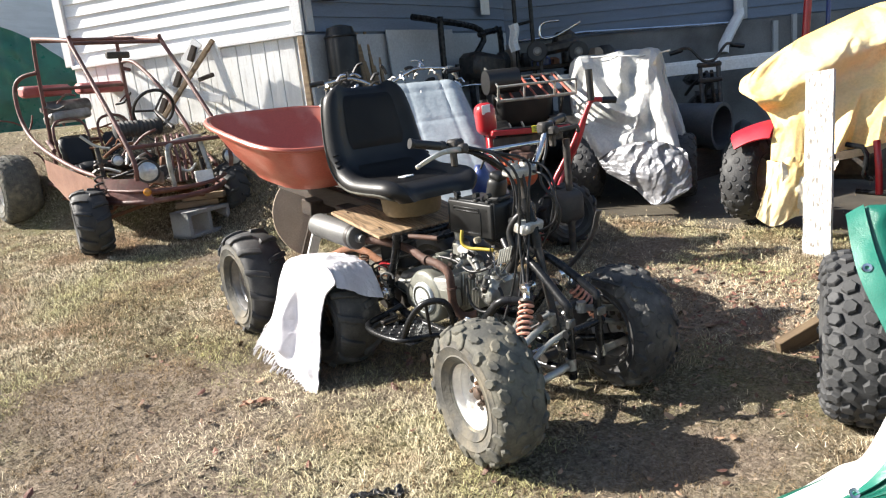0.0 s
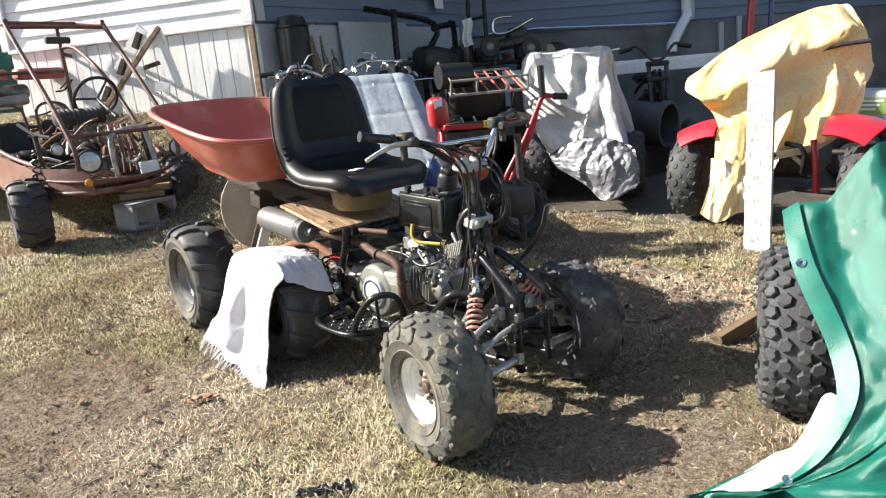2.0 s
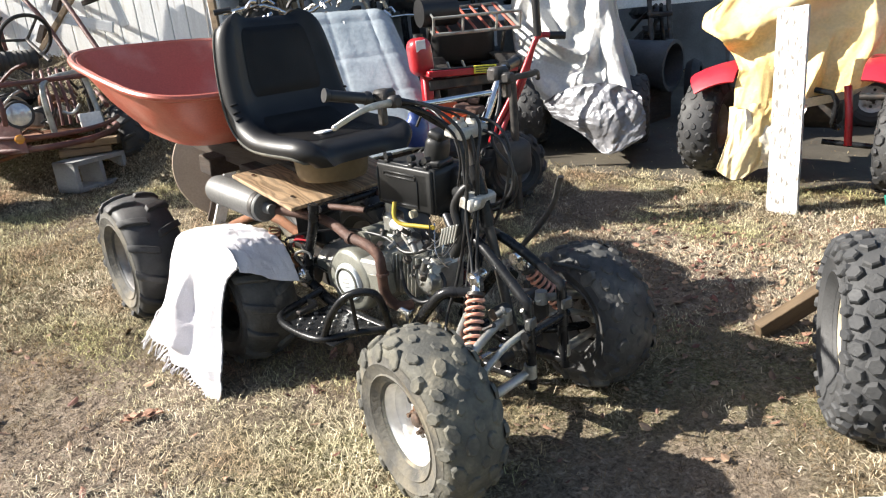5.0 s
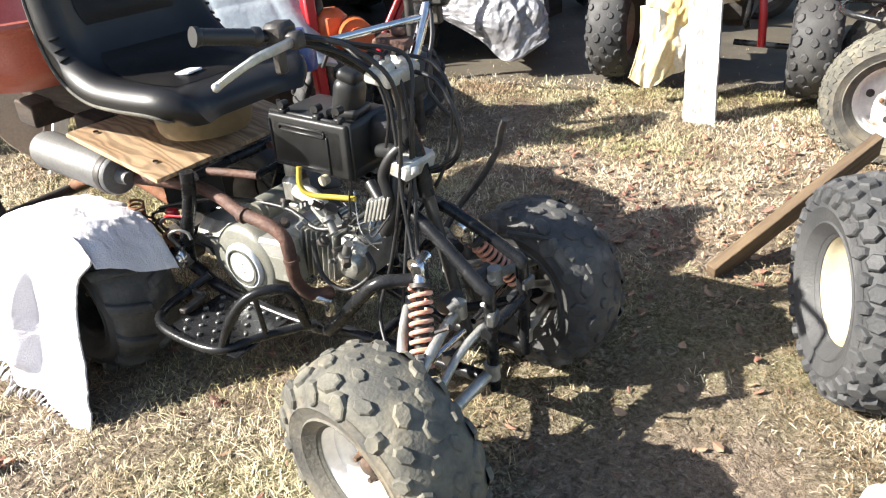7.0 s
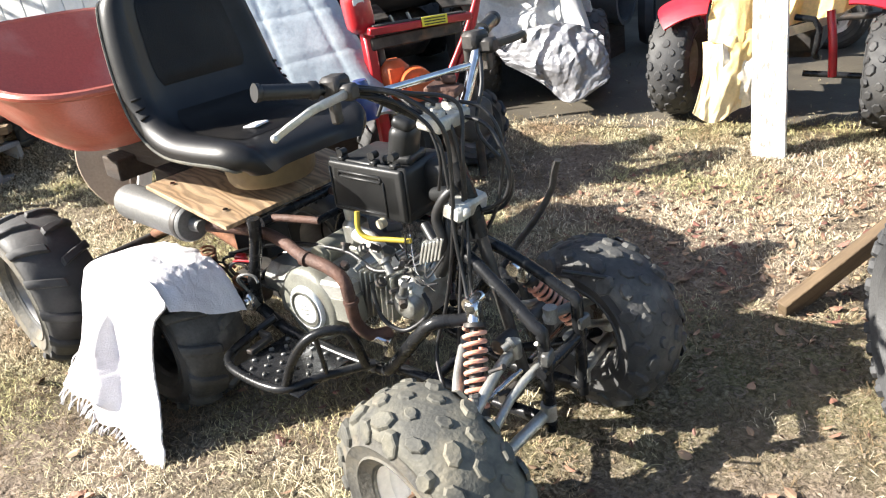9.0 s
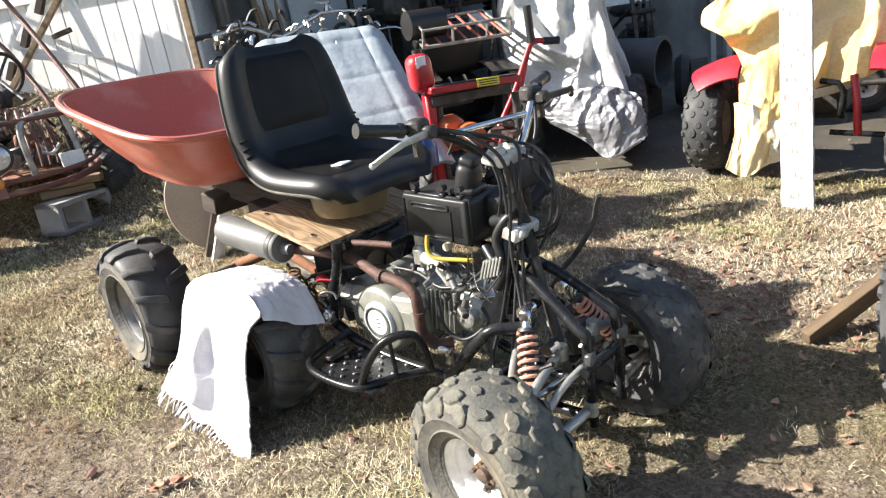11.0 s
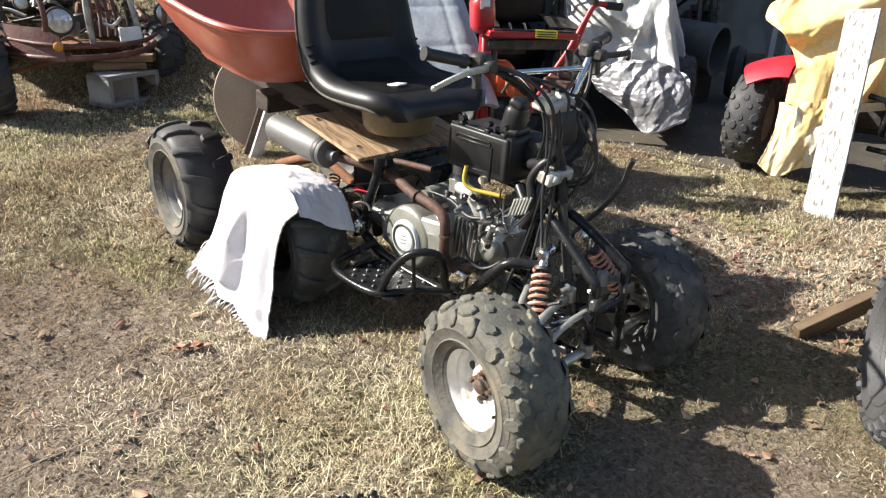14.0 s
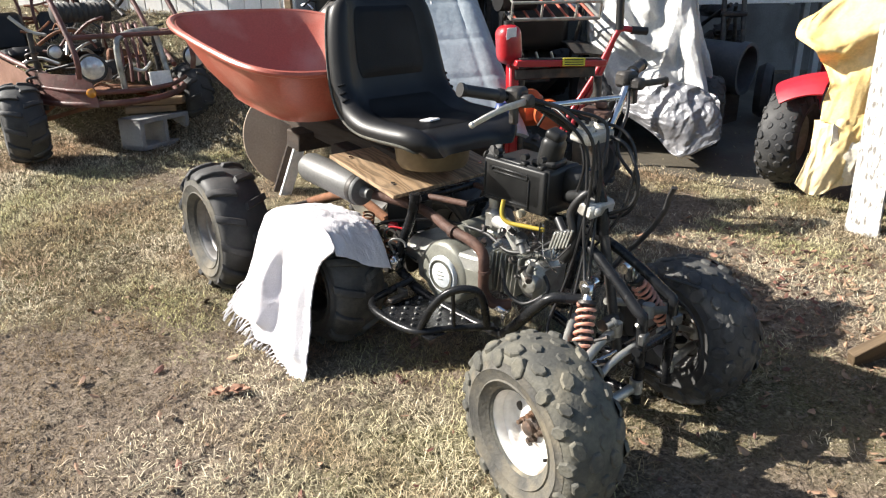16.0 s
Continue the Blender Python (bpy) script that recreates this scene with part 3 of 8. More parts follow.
def downspout():
    t = thing("downspout", pose(0, 0, 0), "pale grey metal downspout with a slanted elbow on the wall", "downspout")
    e = [(3.39, 7.53, 3.6), (3.39, 7.53, 1.55)]
    bm = B()
    tube(bm, e, 0.05, 8)
    part("upright_pipe", bm, M["trim_white"], t)
    bm = B()
    tube(bm, [(3.39, 7.52, 1.6), (3.39, 7.5, 1.55), (3.22, 7.34, 1.36), (3.12, 7.24, 1.24), (3.11, 7.22, 1.16)], 0.055, 8)
    part("elbow", bm, M["trim_white"], t)
    bm = B()
    tube(bm, [(0.95, 7.2, 1.5), (1.7, 7.3, 1.53), (2.7, 7.42, 1.49), (3.35, 7.5, 1.47)], 0.018, 8)
    solo("conduit", bm, M["bright"], Matrix(), "thin bright metal conduit fixed along the shaded wall", "conduit")


build_house()
downspout()


def concrete_pad():
    """A slab let into the rising lawn, its top following the slope."""
    bm = B()
    def f(a, b):
        x = 0.62 + a * 4.6
        y0 = 4.5 - (x - 0.62) * 0.56
        y = max(y0, 2.9) + b * (7.2 - max(y0, 2.9)) + 0.03 * nz(x * 3, 2)
        return Vector((x, y, ground_z(x, y) + 0.006 + 0.004 * nz(x * 2, y * 2)))
    nu, nv = 40, 30
    top = grid_surface(bm, f, nu, nv)
    low = grid_surface(bm, lambda a, b: f(a, b) - Vector((0, 0, 0.06)), nu, nv)
    ring = [(i, 0) for i in range(nu)] + [(nu, j) for j in range(nv)] + [(i, nv) for i in range(nu, 0, -1)] + [(0, j) for j in range(nv, 0, -1)]
    for (a, b), (c, d) in zip(ring, ring[1:] + ring[:1]):
        bm.faces.new((top[a][b], top[c][d], low[c][d], low[a][b]))
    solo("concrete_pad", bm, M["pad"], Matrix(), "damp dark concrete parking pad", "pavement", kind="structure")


concrete_pad()


# ---- wheels ----
def tyre_half(R, r):
    """Radius and share of the half width, from the bead to the crown."""
    return [(r, 0.72), (r + (R - r) * 0.12, 0.86), (r + (R - r) * 0.45, 1.0), (r + (R - r) * 0.66, 0.985), (r + (R - r) * 0.8, 0.92), (R * 0.93, 0.8), (R * 0.962, 0.62), (R * 0.984, 0.38), (R * 0.996, 0.16)]


def tyre_profile(R, r, w):
    h = w / 2
    half = tyre_half(R, r)
    return [(a, -h * b) for a, b in half] + [(R, 0)] + [(a, h * b) for a, b in half[::-1]]


def on_tyre(R, r, w, k):
    """Radius, place across and lean of the rubber at k: 0 the crown, 1 (or -1) low on the shoulder."""
    pts = [(R, 0.0)] + [(a, w / 2 * b) for a, b in tyre_half(R, r)[:2:-1]]
    t = min(abs(k), 0.999) * (len(pts) - 1)
    i = int(t)
    (a, y), (b, z) = pts[i], pts[i + 1]
    t -= i
    lean = math.degrees(math.atan2(a - b, z - y))
    return a + (b - a) * t, math.copysign(y + (z - y) * t, k), math.copysign(lean, k)


def knob(bm, R, ang, y, size, yaw=0.0, lean=0.0, sides=6, taper=0.74):
    """A tread block: ang round the wheel, y across it; size along, across, high."""
    m = pose(0, 0, 0, 0, -math.degrees(ang), 0) @ pose(R, y, 0, 0, 0, lean) @ pose(0, 0, 0, yaw, 0, 0)
    rings = []
    q = 1.0 if sides > 4 else 1.35
    for hgt, sc in ((-0.004, 1.06), (size[2] * 0.65, 0.94), (size[2], taper)):
        rings.append([bm.verts.new(m @ Vector((hgt, size[1] / 2 * sc * q * math.cos(a), size[0] / 2 * sc * q * math.sin(a)))) for a in (2 * math.pi * (k + 0.5) / sides for k in range(sides))])
    for a, b in zip(rings, rings[1:]):
        for k in range(sides):
            bm.faces.new((a[k], a[(k + 1) % sides], b[(k + 1) % sides], b[k]))
    bm.faces.new(rings[-1])


# rows of blocks: place across, along, across, high, shift round the wheel, yaw
TREADS = {
    "knobby": (14, 7, 0.2, [(-0.93, 0.036, 0.056, 0.0065, 0.0, 0), (-0.6, 0.048, 0.038, 0.0075, 0.5, 25), (-0.28, 0.042, 0.034, 0.0055, 0.05, -20), (0.02, 0.04, 0.034, 0.004, 0.55, 15), (0.3, 0.042, 0.034, 0.0055, 0.05, 20), (0.6, 0.048, 0.038, 0.0075, 0.5, -25), (0.93, 0.036, 0.056, 0.0065, 0.0, 0)]),
    "turf": (25, 6, 0.06, [(k, along * 0.9, 0.034, 0.0115, (i % 2) * 0.5, 12 if i % 2 else -12) for i, (k, along) in enumerate(((-0.97, 0.034), (-0.72, 0.044), (-0.45, 0.05), (-0.15, 0.05), (0.15, 0.05), (0.45, 0.05), (0.72, 0.044), (0.97, 0.034)))]),
    "smooth": (34, 4, 0.03, [(k, 0.022, 0.018, 0.0035, (i % 2) * 0.5, 20 if i % 2 else -20) for i, k in enumerate((-0.95, -0.72, -0.45, -0.15, 0.15, 0.45, 0.72, 0.95))]),
    "chevron": (13, 0, 0.03, [(0, 0, 0, 0.014, 0, 0)]),
}


def make_wheel(name, parent, R, r, w, tread, rubber, rim_mat, m, spin=0.0, side=None, dish=0.35):
    """A wheel with its axle along y, outer face at -y."""
    wh = new(name)
    wh.parent = parent
    wh.matrix_basis = m @ pose(0, 0, 0, 0, spin, 0)
    n, sides, loose, rows = TREADS[tread]
    high = max(row[3] for row in rows)
    Rc = R - high
    bm = B()
    lathe(bm, tyre_profile(Rc, r, w), 56, caps=False)
    ty = part("tyre", bm, [M[rubber]], wh)
    bm = B()
    rnd = random.Random(11)
    if sides == 0:
        # long slanted lugs from the crown down over each shoulder
        for i in range(n):
            for s in (-1, 1):
                rings = []
                for k, wide, hgt in ((0.06, 0.02, 0.006), (0.12, 0.026, 0.013), (0.4, 0.026, 0.014), (0.68, 0.026, 0.014), (0.9, 0.027, 0.013), (1.0, 0.026, 0.004)):
                    rr, y, lean = on_tyre(Rc, r, w, s * k)
                    a = (i + (0.5 if s > 0 else 0.0) + 0.42 * k) * 2 * math.pi / n
                    q = pose(0, 0, 0, 0, -math.degrees(a), 0) @ pose(rr, y, 0, 0, 0, lean)
                    rings.append([q @ Vector((o, 0, z * wide)) for o, z in ((-0.004, -0.55), (hgt * 0.8, -0.5), (hgt, -0.38), (hgt, 0.38), (hgt * 0.8, 0.5), (-0.004, 0.55))])
                V = [[bm.verts.new(p) for p in ring] for ring in rings]
                for p, q in zip(V, V[1:]):
                    for k in range(5):
                        bm.faces.new((p[k], p[k + 1], q[k + 1], q[k]))
                bm.faces.new(V[0])
                bm.faces.new(V[-1])
    for i in range(n if sides else 0):
        for k, along, across, hgt, off, yaw in rows:
            rr, y, lean = on_tyre(Rc, r, w, k)
            sc = 1 + rnd.uniform(-loose, loose)
            a = (i + off + rnd.uniform(-loose, loose) * 0.4) * 2 * math.pi / n
            knob(bm, rr, a, y, (along * sc, across * sc * w / 0.19, hgt * (1 + rnd.uniform(-loose, loose))), yaw + rnd.uniform(-60, 60) * loose, lean, sides, 0.78 if sides > 4 else 0.86)
    tagged(part("tread", bm, M[rubber], ty, smooth=sides == 0), kind="stuff")
    bm = B()
    h = w / 2
    R = Rc
    for s in (-1, 1):
        lathe(bm, [(r + (R - r) * 0.06, s * h * 0.8), (r + (R - r) * 0.2, s * (h * 0.93 + 0.002)), (r + (R - r) * 0.24, s * (h * 0.955 + 0.0045)), (r + (R - r) * 0.27, s * (h * 0.96 + 0.001)), (r + (R - r) * 0.46, s * (h + 0.0035)), (r + (R - r) * 0.5, s * (h + 0.006)), (r + (R - r) * 0.53, s * (h + 0.0025)), (r + (R - r) * 0.66, s * (h * 0.985 + 0.001))], 56, caps=False)
    part("sidewall", bm, M[side or rubber], ty)
    # deep dished rim with a stepped barrel
    bm = B()
    lathe(bm, [(r * 1.07, -h * 0.78), (r * 1.09, -h * 0.73), (r * 1.0, -h * 0.7), (r * 0.955, -h * 0.6), (r * 0.94, -h * 0.4), (r * 0.88, -h * 0.34), (r * 0.85, -h * dish * 0.3), (r * 0.78, -h * dish * 0.12), (r * 0.6, -h * dish * 0.3), (r * 0.42, -h * dish * 0.55), (r * 0.34, -h * dish * 0.4), (0.0, -h * dish * 0.4)], 44, caps=False)
    lathe(bm, [(r * 1.07, h * 0.78), (r * 1.0, h * 0.7), (r * 0.9, h * 0.3), (r * 0.85, -h * 0.02)], 44, caps=False)
    rim = part("rim", bm, M[rim_mat], wh)
    bm = B()
    lathe(bm, [(r * 1.04, -h * 0.75), (r * 1.075, -h * 0.795), (r * 1.115, -h * 0.78), (r * 1.1, -h * 0.73)], 44, closed=True)
    part("bead_ring", bm, M["rust"], rim)
    bm = B()
    z0 = -h * dish * 0.4
    lathe(bm, [(r * 0.25, z0), (r * 0.25, z0 - 0.01), (r * 0.18, z0 - 0.014), (r * 0.18, z0 - 0.024), (r * 0.12, z0 - 0.028), (0, z0 - 0.028)], 20)
    for i in range(4):
        a = math.pi / 2 * i + 0.4
        lathe(bm, [(0.0095, z0 + 0.004), (0.0095, z0 - 0.012), (0.006, z0 - 0.013), (0.006, z0 - 0.024), (0, z0 - 0.025)], 6, m=pose(r * 0.33 * math.cos(a), 0, r * 0.33 * math.sin(a)))
    part("hub", bm, M["hub_rust"], rim)
    bm = B()
    lathe(bm, [(r * 0.11, -h * dish * 0.1), (r * 0.11, -h * dish * 0.42), (0, -h * dish * 0.42)], 12)
    hole = mesh_from(bm, "rim_hole", M["dark_junk"])
    for i in range(4):
        a = math.pi / 2 * i
        o = new("rim_hole", hole)
        o.parent = rim
        o.matrix_basis = pose(r * 0.62 * math.cos(a), 0, r * 0.62 * math.sin(a))
    bm = B()
    tube(bm, [(r * 0.9, -h * 0.5, 0), (r * 0.86, -h * 0.66, 0)], 0.004, 8)
    part("valve_stem", bm, M["cable"], rim)
    return wh


# ---- quad in the middle ----
QF = math.degrees(math.atan2(-0.755, 0.656))
QUAD = pose(0.605, 1.76, 0, 0, 0, QF)


def bar(name, parent, pts, r, material, smooth=0, sides=10, label="", flat=1.0):
    bm = B()
    tube(bm, pts, r, sides, smooth, flat=flat)
    return part(name, bm, M[material], parent, label)


def mirror(pts):
    return [(x, -y, z) for x, y, z in pts]


def coil(bm, p, q, rad, r, turns):
    p, q = Vector(p), Vector(q)
    d = (q - p).normalized()
    a = d.orthogonal().normalized()
    b = d.cross(a)
    n = int(turns * 14)
    tube(bm, [p + (q - p) * (i / n) + (a * math.cos(i * 2 * math.pi / 14) + b * math.sin(i * 2 * math.pi / 14)) * rad for i in range(n + 1)], r, 7)


def oriented(p, q):
    """A frame at p with its y axis towards q."""
    d = Vector(q) - Vector(p)
    return Matrix.Translation(p) @ d.to_track_quat("Y", "Z").to_matrix().to_4x4()


def rod(bm, p, q, prof, sides=16):
    lathe(bm, prof, sides, m=oriented(p, q))


def build_quad():
    Q = thing("quad_bike", QUAD, "stripped black quad bike with bare frame and small engine on lawn", "quad bike")
    # wheels
    make_wheel("wheel", Q, 0.216, 0.097, 0.16, "knobby", "rubber", "rim_white", pose(-0.05, -0.39, 0.214, 0, 0, -10), 20, "sidewall")
    # far front wheel: darker rubber and sidewall put its shadow into the colour
    make_wheel("wheel", Q, 0.216, 0.097, 0.16, "knobby", "rubber_grey", "rim_grey", pose(-0.06, 0.27, 0.214, 0, 0, 168), 60, "rubber_dark")
    make_wheel("wheel", Q, 0.23, 0.105, 0.19, "chevron", "rubber_grey", "dark_junk", pose(-1.07, -0.27, 0.235), 0, "rubber_dark")
    make_wheel("wheel", Q, 0.235, 0.105, 0.22, "chevron", "rubber_dark", "rim_grey", pose(-1.07, 0.36, 0.245, 0, 0, 180), 30, "rubber_dark")
    # frame
    low = [(-1.12, -0.1, 0.3), (-0.93, -0.13, 0.3), (-0.84, -0.14, 0.285), (-0.74, -0.14, 0.24), (-0.56, -0.14, 0.22), (-0.42, -0.14, 0.22), (-0.37, -0.14, 0.24), (-0.25, -0.13, 0.37), (-0.2, -0.1, 0.38), (-0.16, -0.07, 0.38)]
    dn = [(-0.25, -0.025, 0.53), (-0.15, -0.045, 0.49), (-0.02, -0.07, 0.4), (0.0, -0.07, 0.37), (0.0, -0.07, 0.15)]
    up = [(-1.15, -0.12, 0.5), (-0.95, -0.13, 0.52), (-0.75, -0.1, 0.545), (-0.66, -0.08, 0.545), (-0.6, -0.07, 0.545)]
    st = [(-0.735, -0.16, 0.57), (-0.75, -0.16, 0.5), (-0.815, -0.155, 0.38), (-0.845, -0.145, 0.29)]
    bt = [(-0.4, -0.1, 0.2), (-0.2, -0.07, 0.17), (0.0, -0.07, 0.17)]
    for pts, r, nm in ((low, 0.0155, "lower_rail"), (dn, 0.014, "down_tube"), (up, 0.0098, "upper_rail"), (st, 0.0165, "seat_strut"), (bt, 0.015, "belly_tube")):
        mt = "pipe_rust" if nm == "upper_rail" else "black_paint"
        bar(nm, Q, pts, r, mt, 3)
        bar(nm, Q, mirror(pts), r, mt, 3)
    for x, z, w in ((-0.98, 0.3, 0.12), (-0.3, 0.19, 0.1), (0.0, 0.3, 0.09), (-0.75, 0.545, 0.13)):
        bar("cross_tube", Q, [(x, -w, z), (x, w, z)], 0.013, "black_paint")
    bar("cross_tube", Q, [(-0.605, -0.075, 0.545), (-0.605, 0.075, 0.545)], 0.0098, "black_paint")
    bar("spine_tube", Q, [(-0.605, 0.06, 0.545), (-0.45, 0.07, 0.53), (-0.32, 0.04, 0.53), (-0.2, 0.0, 0.58)], 0.013, "black_paint", 3)
    bar("head_tube", Q, [(-0.215, 0, 0.7), (-0.19, 0, 0.62), (-0.175, 0, 0.54)], 0.019, "black_paint")
    bar("steering_column", Q, [(-0.225, 0, 0.775), (-0.165, 0, 0.5), (-0.1, 0, 0.2)], 0.0135, "dark_junk")
    bm = B()
    box(bm, (0.05, 0.1, 0.038), (-0.195, -0.012, 0.612), (0, 14, 0), 0.007)
    box(bm, (0.02, 0.02, 0.02), (-0.17, -0.045, 0.612), (0, 14, 0), 0.005)
    part("column_clamp", bm, M["cast_pale"], Q, "bright aluminium steering clamp")
    bm = B()
    box(bm, (0.075, 0.03, 0.045), (-0.257, -0.035, 0.518), (0, -20, 0), 0.003)
    for i in range(6):
        box(bm, (0.006, 0.055, 0.055), (-0.285 + i * 0.011, -0.045, 0.51 + 0.004 * i), (0, 20, 0), 0.001)
    tagged(part("regulator", bm, M["aluminium"], Q, "finned metal regulator"), kind="stuff")
    # front suspension, both sides
    for s in (-1, 1):
        f = lambda pts: [(x, -s * y, z) for x, y, z in pts]
        sh = new("shock_absorber")
        sh.parent = Q
        top, bot = f([(-0.15, -0.085, 0.432)])[0], f([(-0.085, -0.2, 0.25)])[0]
        T, Bt = Vector(top), Vector(bot)
        bm = B()
        coil(bm, T.lerp(Bt, 0.24), T.lerp(Bt, 0.97), 0.0215, 0.0047, 9)
        part("spring", bm, M["spring"], sh, "copper-red coil spring")
        bm = B()
        tube(bm, [T, T.lerp(Bt, 0.5)], 0.007, 8)
        tube(bm, [T.lerp(Bt, 0.45), Bt], 0.015, 10)
        tube(bm, [T.lerp(Bt, 0.95), T.lerp(Bt, 1.02)], 0.025, 14)
        tube(bm, [T.lerp(Bt, 0.2), T.lerp(Bt, 0.24)], 0.023, 14)
        part("damper", bm, M["dark_junk"], sh)
        bm = B()
        tube(bm, [T + Vector((0, -0.022, 0)), T + Vector((0, 0.022, 0))], 0.016, 12)
        box(bm, (0.03, 0.03, 0.05), T.lerp(Bt, 0.09), (0, 0, 12), 0.005)
        tube(bm, [T.lerp(Bt, 0.1), T.lerp(Bt, 0.21)], 0.013, 12)
        part("top_mount", bm, M["bright"], sh)
        for pts, r, mt in (([(-0.07, -0.06, 0.335), (-0.075, -0.14, 0.31), (-0.05, -0.31, 0.265)], 0.0115, "aluminium"), ([(-0.2, -0.07, 0.32), (-0.15, -0.17, 0.295), (-0.055, -0.31, 0.262)], 0.0115, "aluminium"),
                           ([(0.0, -0.06, 0.2), (-0.02, -0.17, 0.18), (-0.04, -0.32, 0.165)], 0.0125, "aluminium"), ([(-0.22, -0.07, 0.2), (-0.13, -0.18, 0.18), (-0.05, -0.32, 0.165)], 0.0125, "black_paint")):
            bar("control_arm", Q, f(pts), r, mt, 3)
        bar("steering_link", Q, f([(-0.02, -0.05, 0.3), (-0.035, -0.15, 0.272), (-0.03, -0.27, 0.215)]), 0.009, "aluminium", 3)
        for jx, jy, jz in ((-0.03, -0.27, 0.215), (0.0, -0.075, 0.2), (-0.07, -0.075, 0.333)):
            bm = B()
            tube(bm, [f([(jx, jy, jz - 0.018)])[0], f([(jx, jy, jz + 0.018)])[0]], 0.0165, 12)
            part("ball_joint", bm, M["aluminium"], Q)
        bar("tie_rod", Q, f([(-0.1, -0.02, 0.235), (-0.12, -0.3, 0.225)]), 0.0075, "bright")
        kn = B()
        x0 = -0.045
        box(kn, (0.035, 0.03, 0.13), (x0, s * 0.31, 0.215), (0, 0, 0), 0.006)
        tube(kn, [(x0, s * 0.29, 0.23), (x0, s * 0.36, 0.23)], 0.02, 12)
        box(kn, (0.09, 0.012, 0.02), (x0 - 0.045, s * 0.3, 0.225), (0, 0, 0), 0.003)
        part("steering_knuckle", kn, M["dark_junk"], Q)
        bm = B()
        lathe(bm, [(0.02, s * 0.305), (0.068, s * 0.31), (0.07, s * 0.33), (0.045, s * 0.335), (0.02, s * 0.335)], 24, m=pose(x0, 0, 0.23))
        part("brake_drum", bm, M["dark_junk"], Q)
        for o, zz in ((0.07, 0.335), (0.07, 0.2)):
            bm = B()
            tube(bm, [(-0.1, s * (o - 0.035), zz), (-0.1, s * (o + 0.02), zz)], 0.017, 12)
            part("bushing", bm, M["dark_junk"], Q)
    bm = B()
    box(bm, (0.018, 0.035, 0.03), (0.01, -0.075, 0.335), (0, 0, 10), 0.004)
    part("bumper_bracket", bm, M["worn_steel"], Q)
    bm = B()
    box(bm, (0.018, 0.035, 0.03), (0.01, 0.075, 0.335), (0, 0, -10), 0.004)
    part("bumper_bracket", bm, M["worn_steel"], Q)
    bar("brake_hose", Q, [(-0.02, 0.3, 0.2), (0.06, 0.27, 0.26), (0.05, 0.22, 0.36), (-0.06, 0.12, 0.42)], 0.005, "cable", 5)
    bar("brake_hose", Q, [(-0.02, 0.31, 0.16), (0.05, 0.33, 0.22), (0.03, 0.34, 0.32), (-0.05, 0.3, 0.33)], 0.005, "cable", 5)
    # engine
    E = new("engine")
    E.parent = Q
    bm = B()
    box(bm, (0.3, 0.2, 0.15), (-0.68, 0.0, 0.325), (0, -4, 0), 0.03)
    box(bm, (0.16, 0.17, 0.1), (-0.83, 0.0, 0.33), (0, 0, 0), 0.035)
    box(bm, (0.1, 0.05, 0.05), (-0.55, -0.095, 0.385), (0, -4, 0), 0.008)
    part("crankcase", bm, M["aluminium"], E)
    bm = B()
    rod(bm, (-0.655, -0.06, 0.325), (-0.655, -0.2, 0.325), [(0.104, 0), (0.104, 0.045), (0.1, 0.058), (0.088, 0.066), (0.0, 0.068)], 32)
    box(bm, (0.15, 0.06, 0.1), (-0.565, -0.09, 0.335), (0, -4, 0), 0.02)
    cv = part("clutch_cover", bm, M["cover_grey"], E, "grey painted clutch cover")
    bm = B()
    rod(bm, (-0.65, -0.125, 0.325), (-0.65, -0.2, 0.325), [(0.06, 0), (0.06, 0.008), (0.056, 0.013), (0.044, 0.011), (0.038, 0.014), (0.0, 0.016)], 32)
    part("emblem_disc", bm, M["emblem"], cv, "polished round cover plate")
    bm = B()
    rod(bm, (-0.65, -0.1385, 0.325), (-0.65, -0.2, 0.325), [(0.049, 0), (0.049, 0.003), (0.046, 0.003), (0.046, 0)], 32)
    for i in range(3):
        box(bm, (0.03 - 0.01 * abs(i - 1), 0.003, 0.0025), (-0.65, -0.1415, 0.337 - i * 0.012), (0, -5, 0), 0.0008)
    tagged(part("emblem_mark", bm, M["cover_grey"], cv), kind="stuff")
    bm = B()
    tube(bm, [(-0.55, 0, 0.36), (-0.38, 0, 0.37)], 0.045, 14)
    cy = part("cylinder", bm, M["aluminium"], E)
    bm = B()
    box(bm, (0.0055, 0.135, 0.125), (0, 0, 0), (0, 8, 0), 0.002)
    fin = mesh_from(bm, "cooling_fin", M["aluminium"])
    for i in range(7):
        o = new("cooling_fin", fin)
        o.parent = cy
        o.matrix_basis = pose(-0.51 + i * 0.0165, 0, 0.365)
    bm = B()
    box(bm, (0.075, 0.13, 0.12), (-0.365, 0, 0.37), (0, 8, 0), 0.018)
    rod(bm, (-0.365, 0, 0.41), (-0.35, 0, 0.46), [(0.03, 0), (0.03, 0.03), (0.02, 0.035), (0, 0.035)], 6)
    rod(bm, (-0.36, -0.05, 0.37), (-0.36, -0.1, 0.37), [(0.032, 0), (0.032, 0.03), (0.025, 0.035), (0, 0.035)], 16)
    part("cylinder_head", bm, M["aluminium"], E)
    bm = B()
    tube(bm, [(-0.43, -0.02, 0.42), (-0.44, -0.03, 0.455), (-0.46, -0.035, 0.485), (-0.49, -0.03, 0.5), (-0.53, -0.02, 0.5)], 0.021, 12, 4)
    part("intake_manifold", bm, M["cast_pale"], E, "cast intake elbow")
    bm = B()
    box(bm, (0.05, 0.06, 0.07), (-0.545, -0.01, 0.5), (0, 0, 0), 0.012)
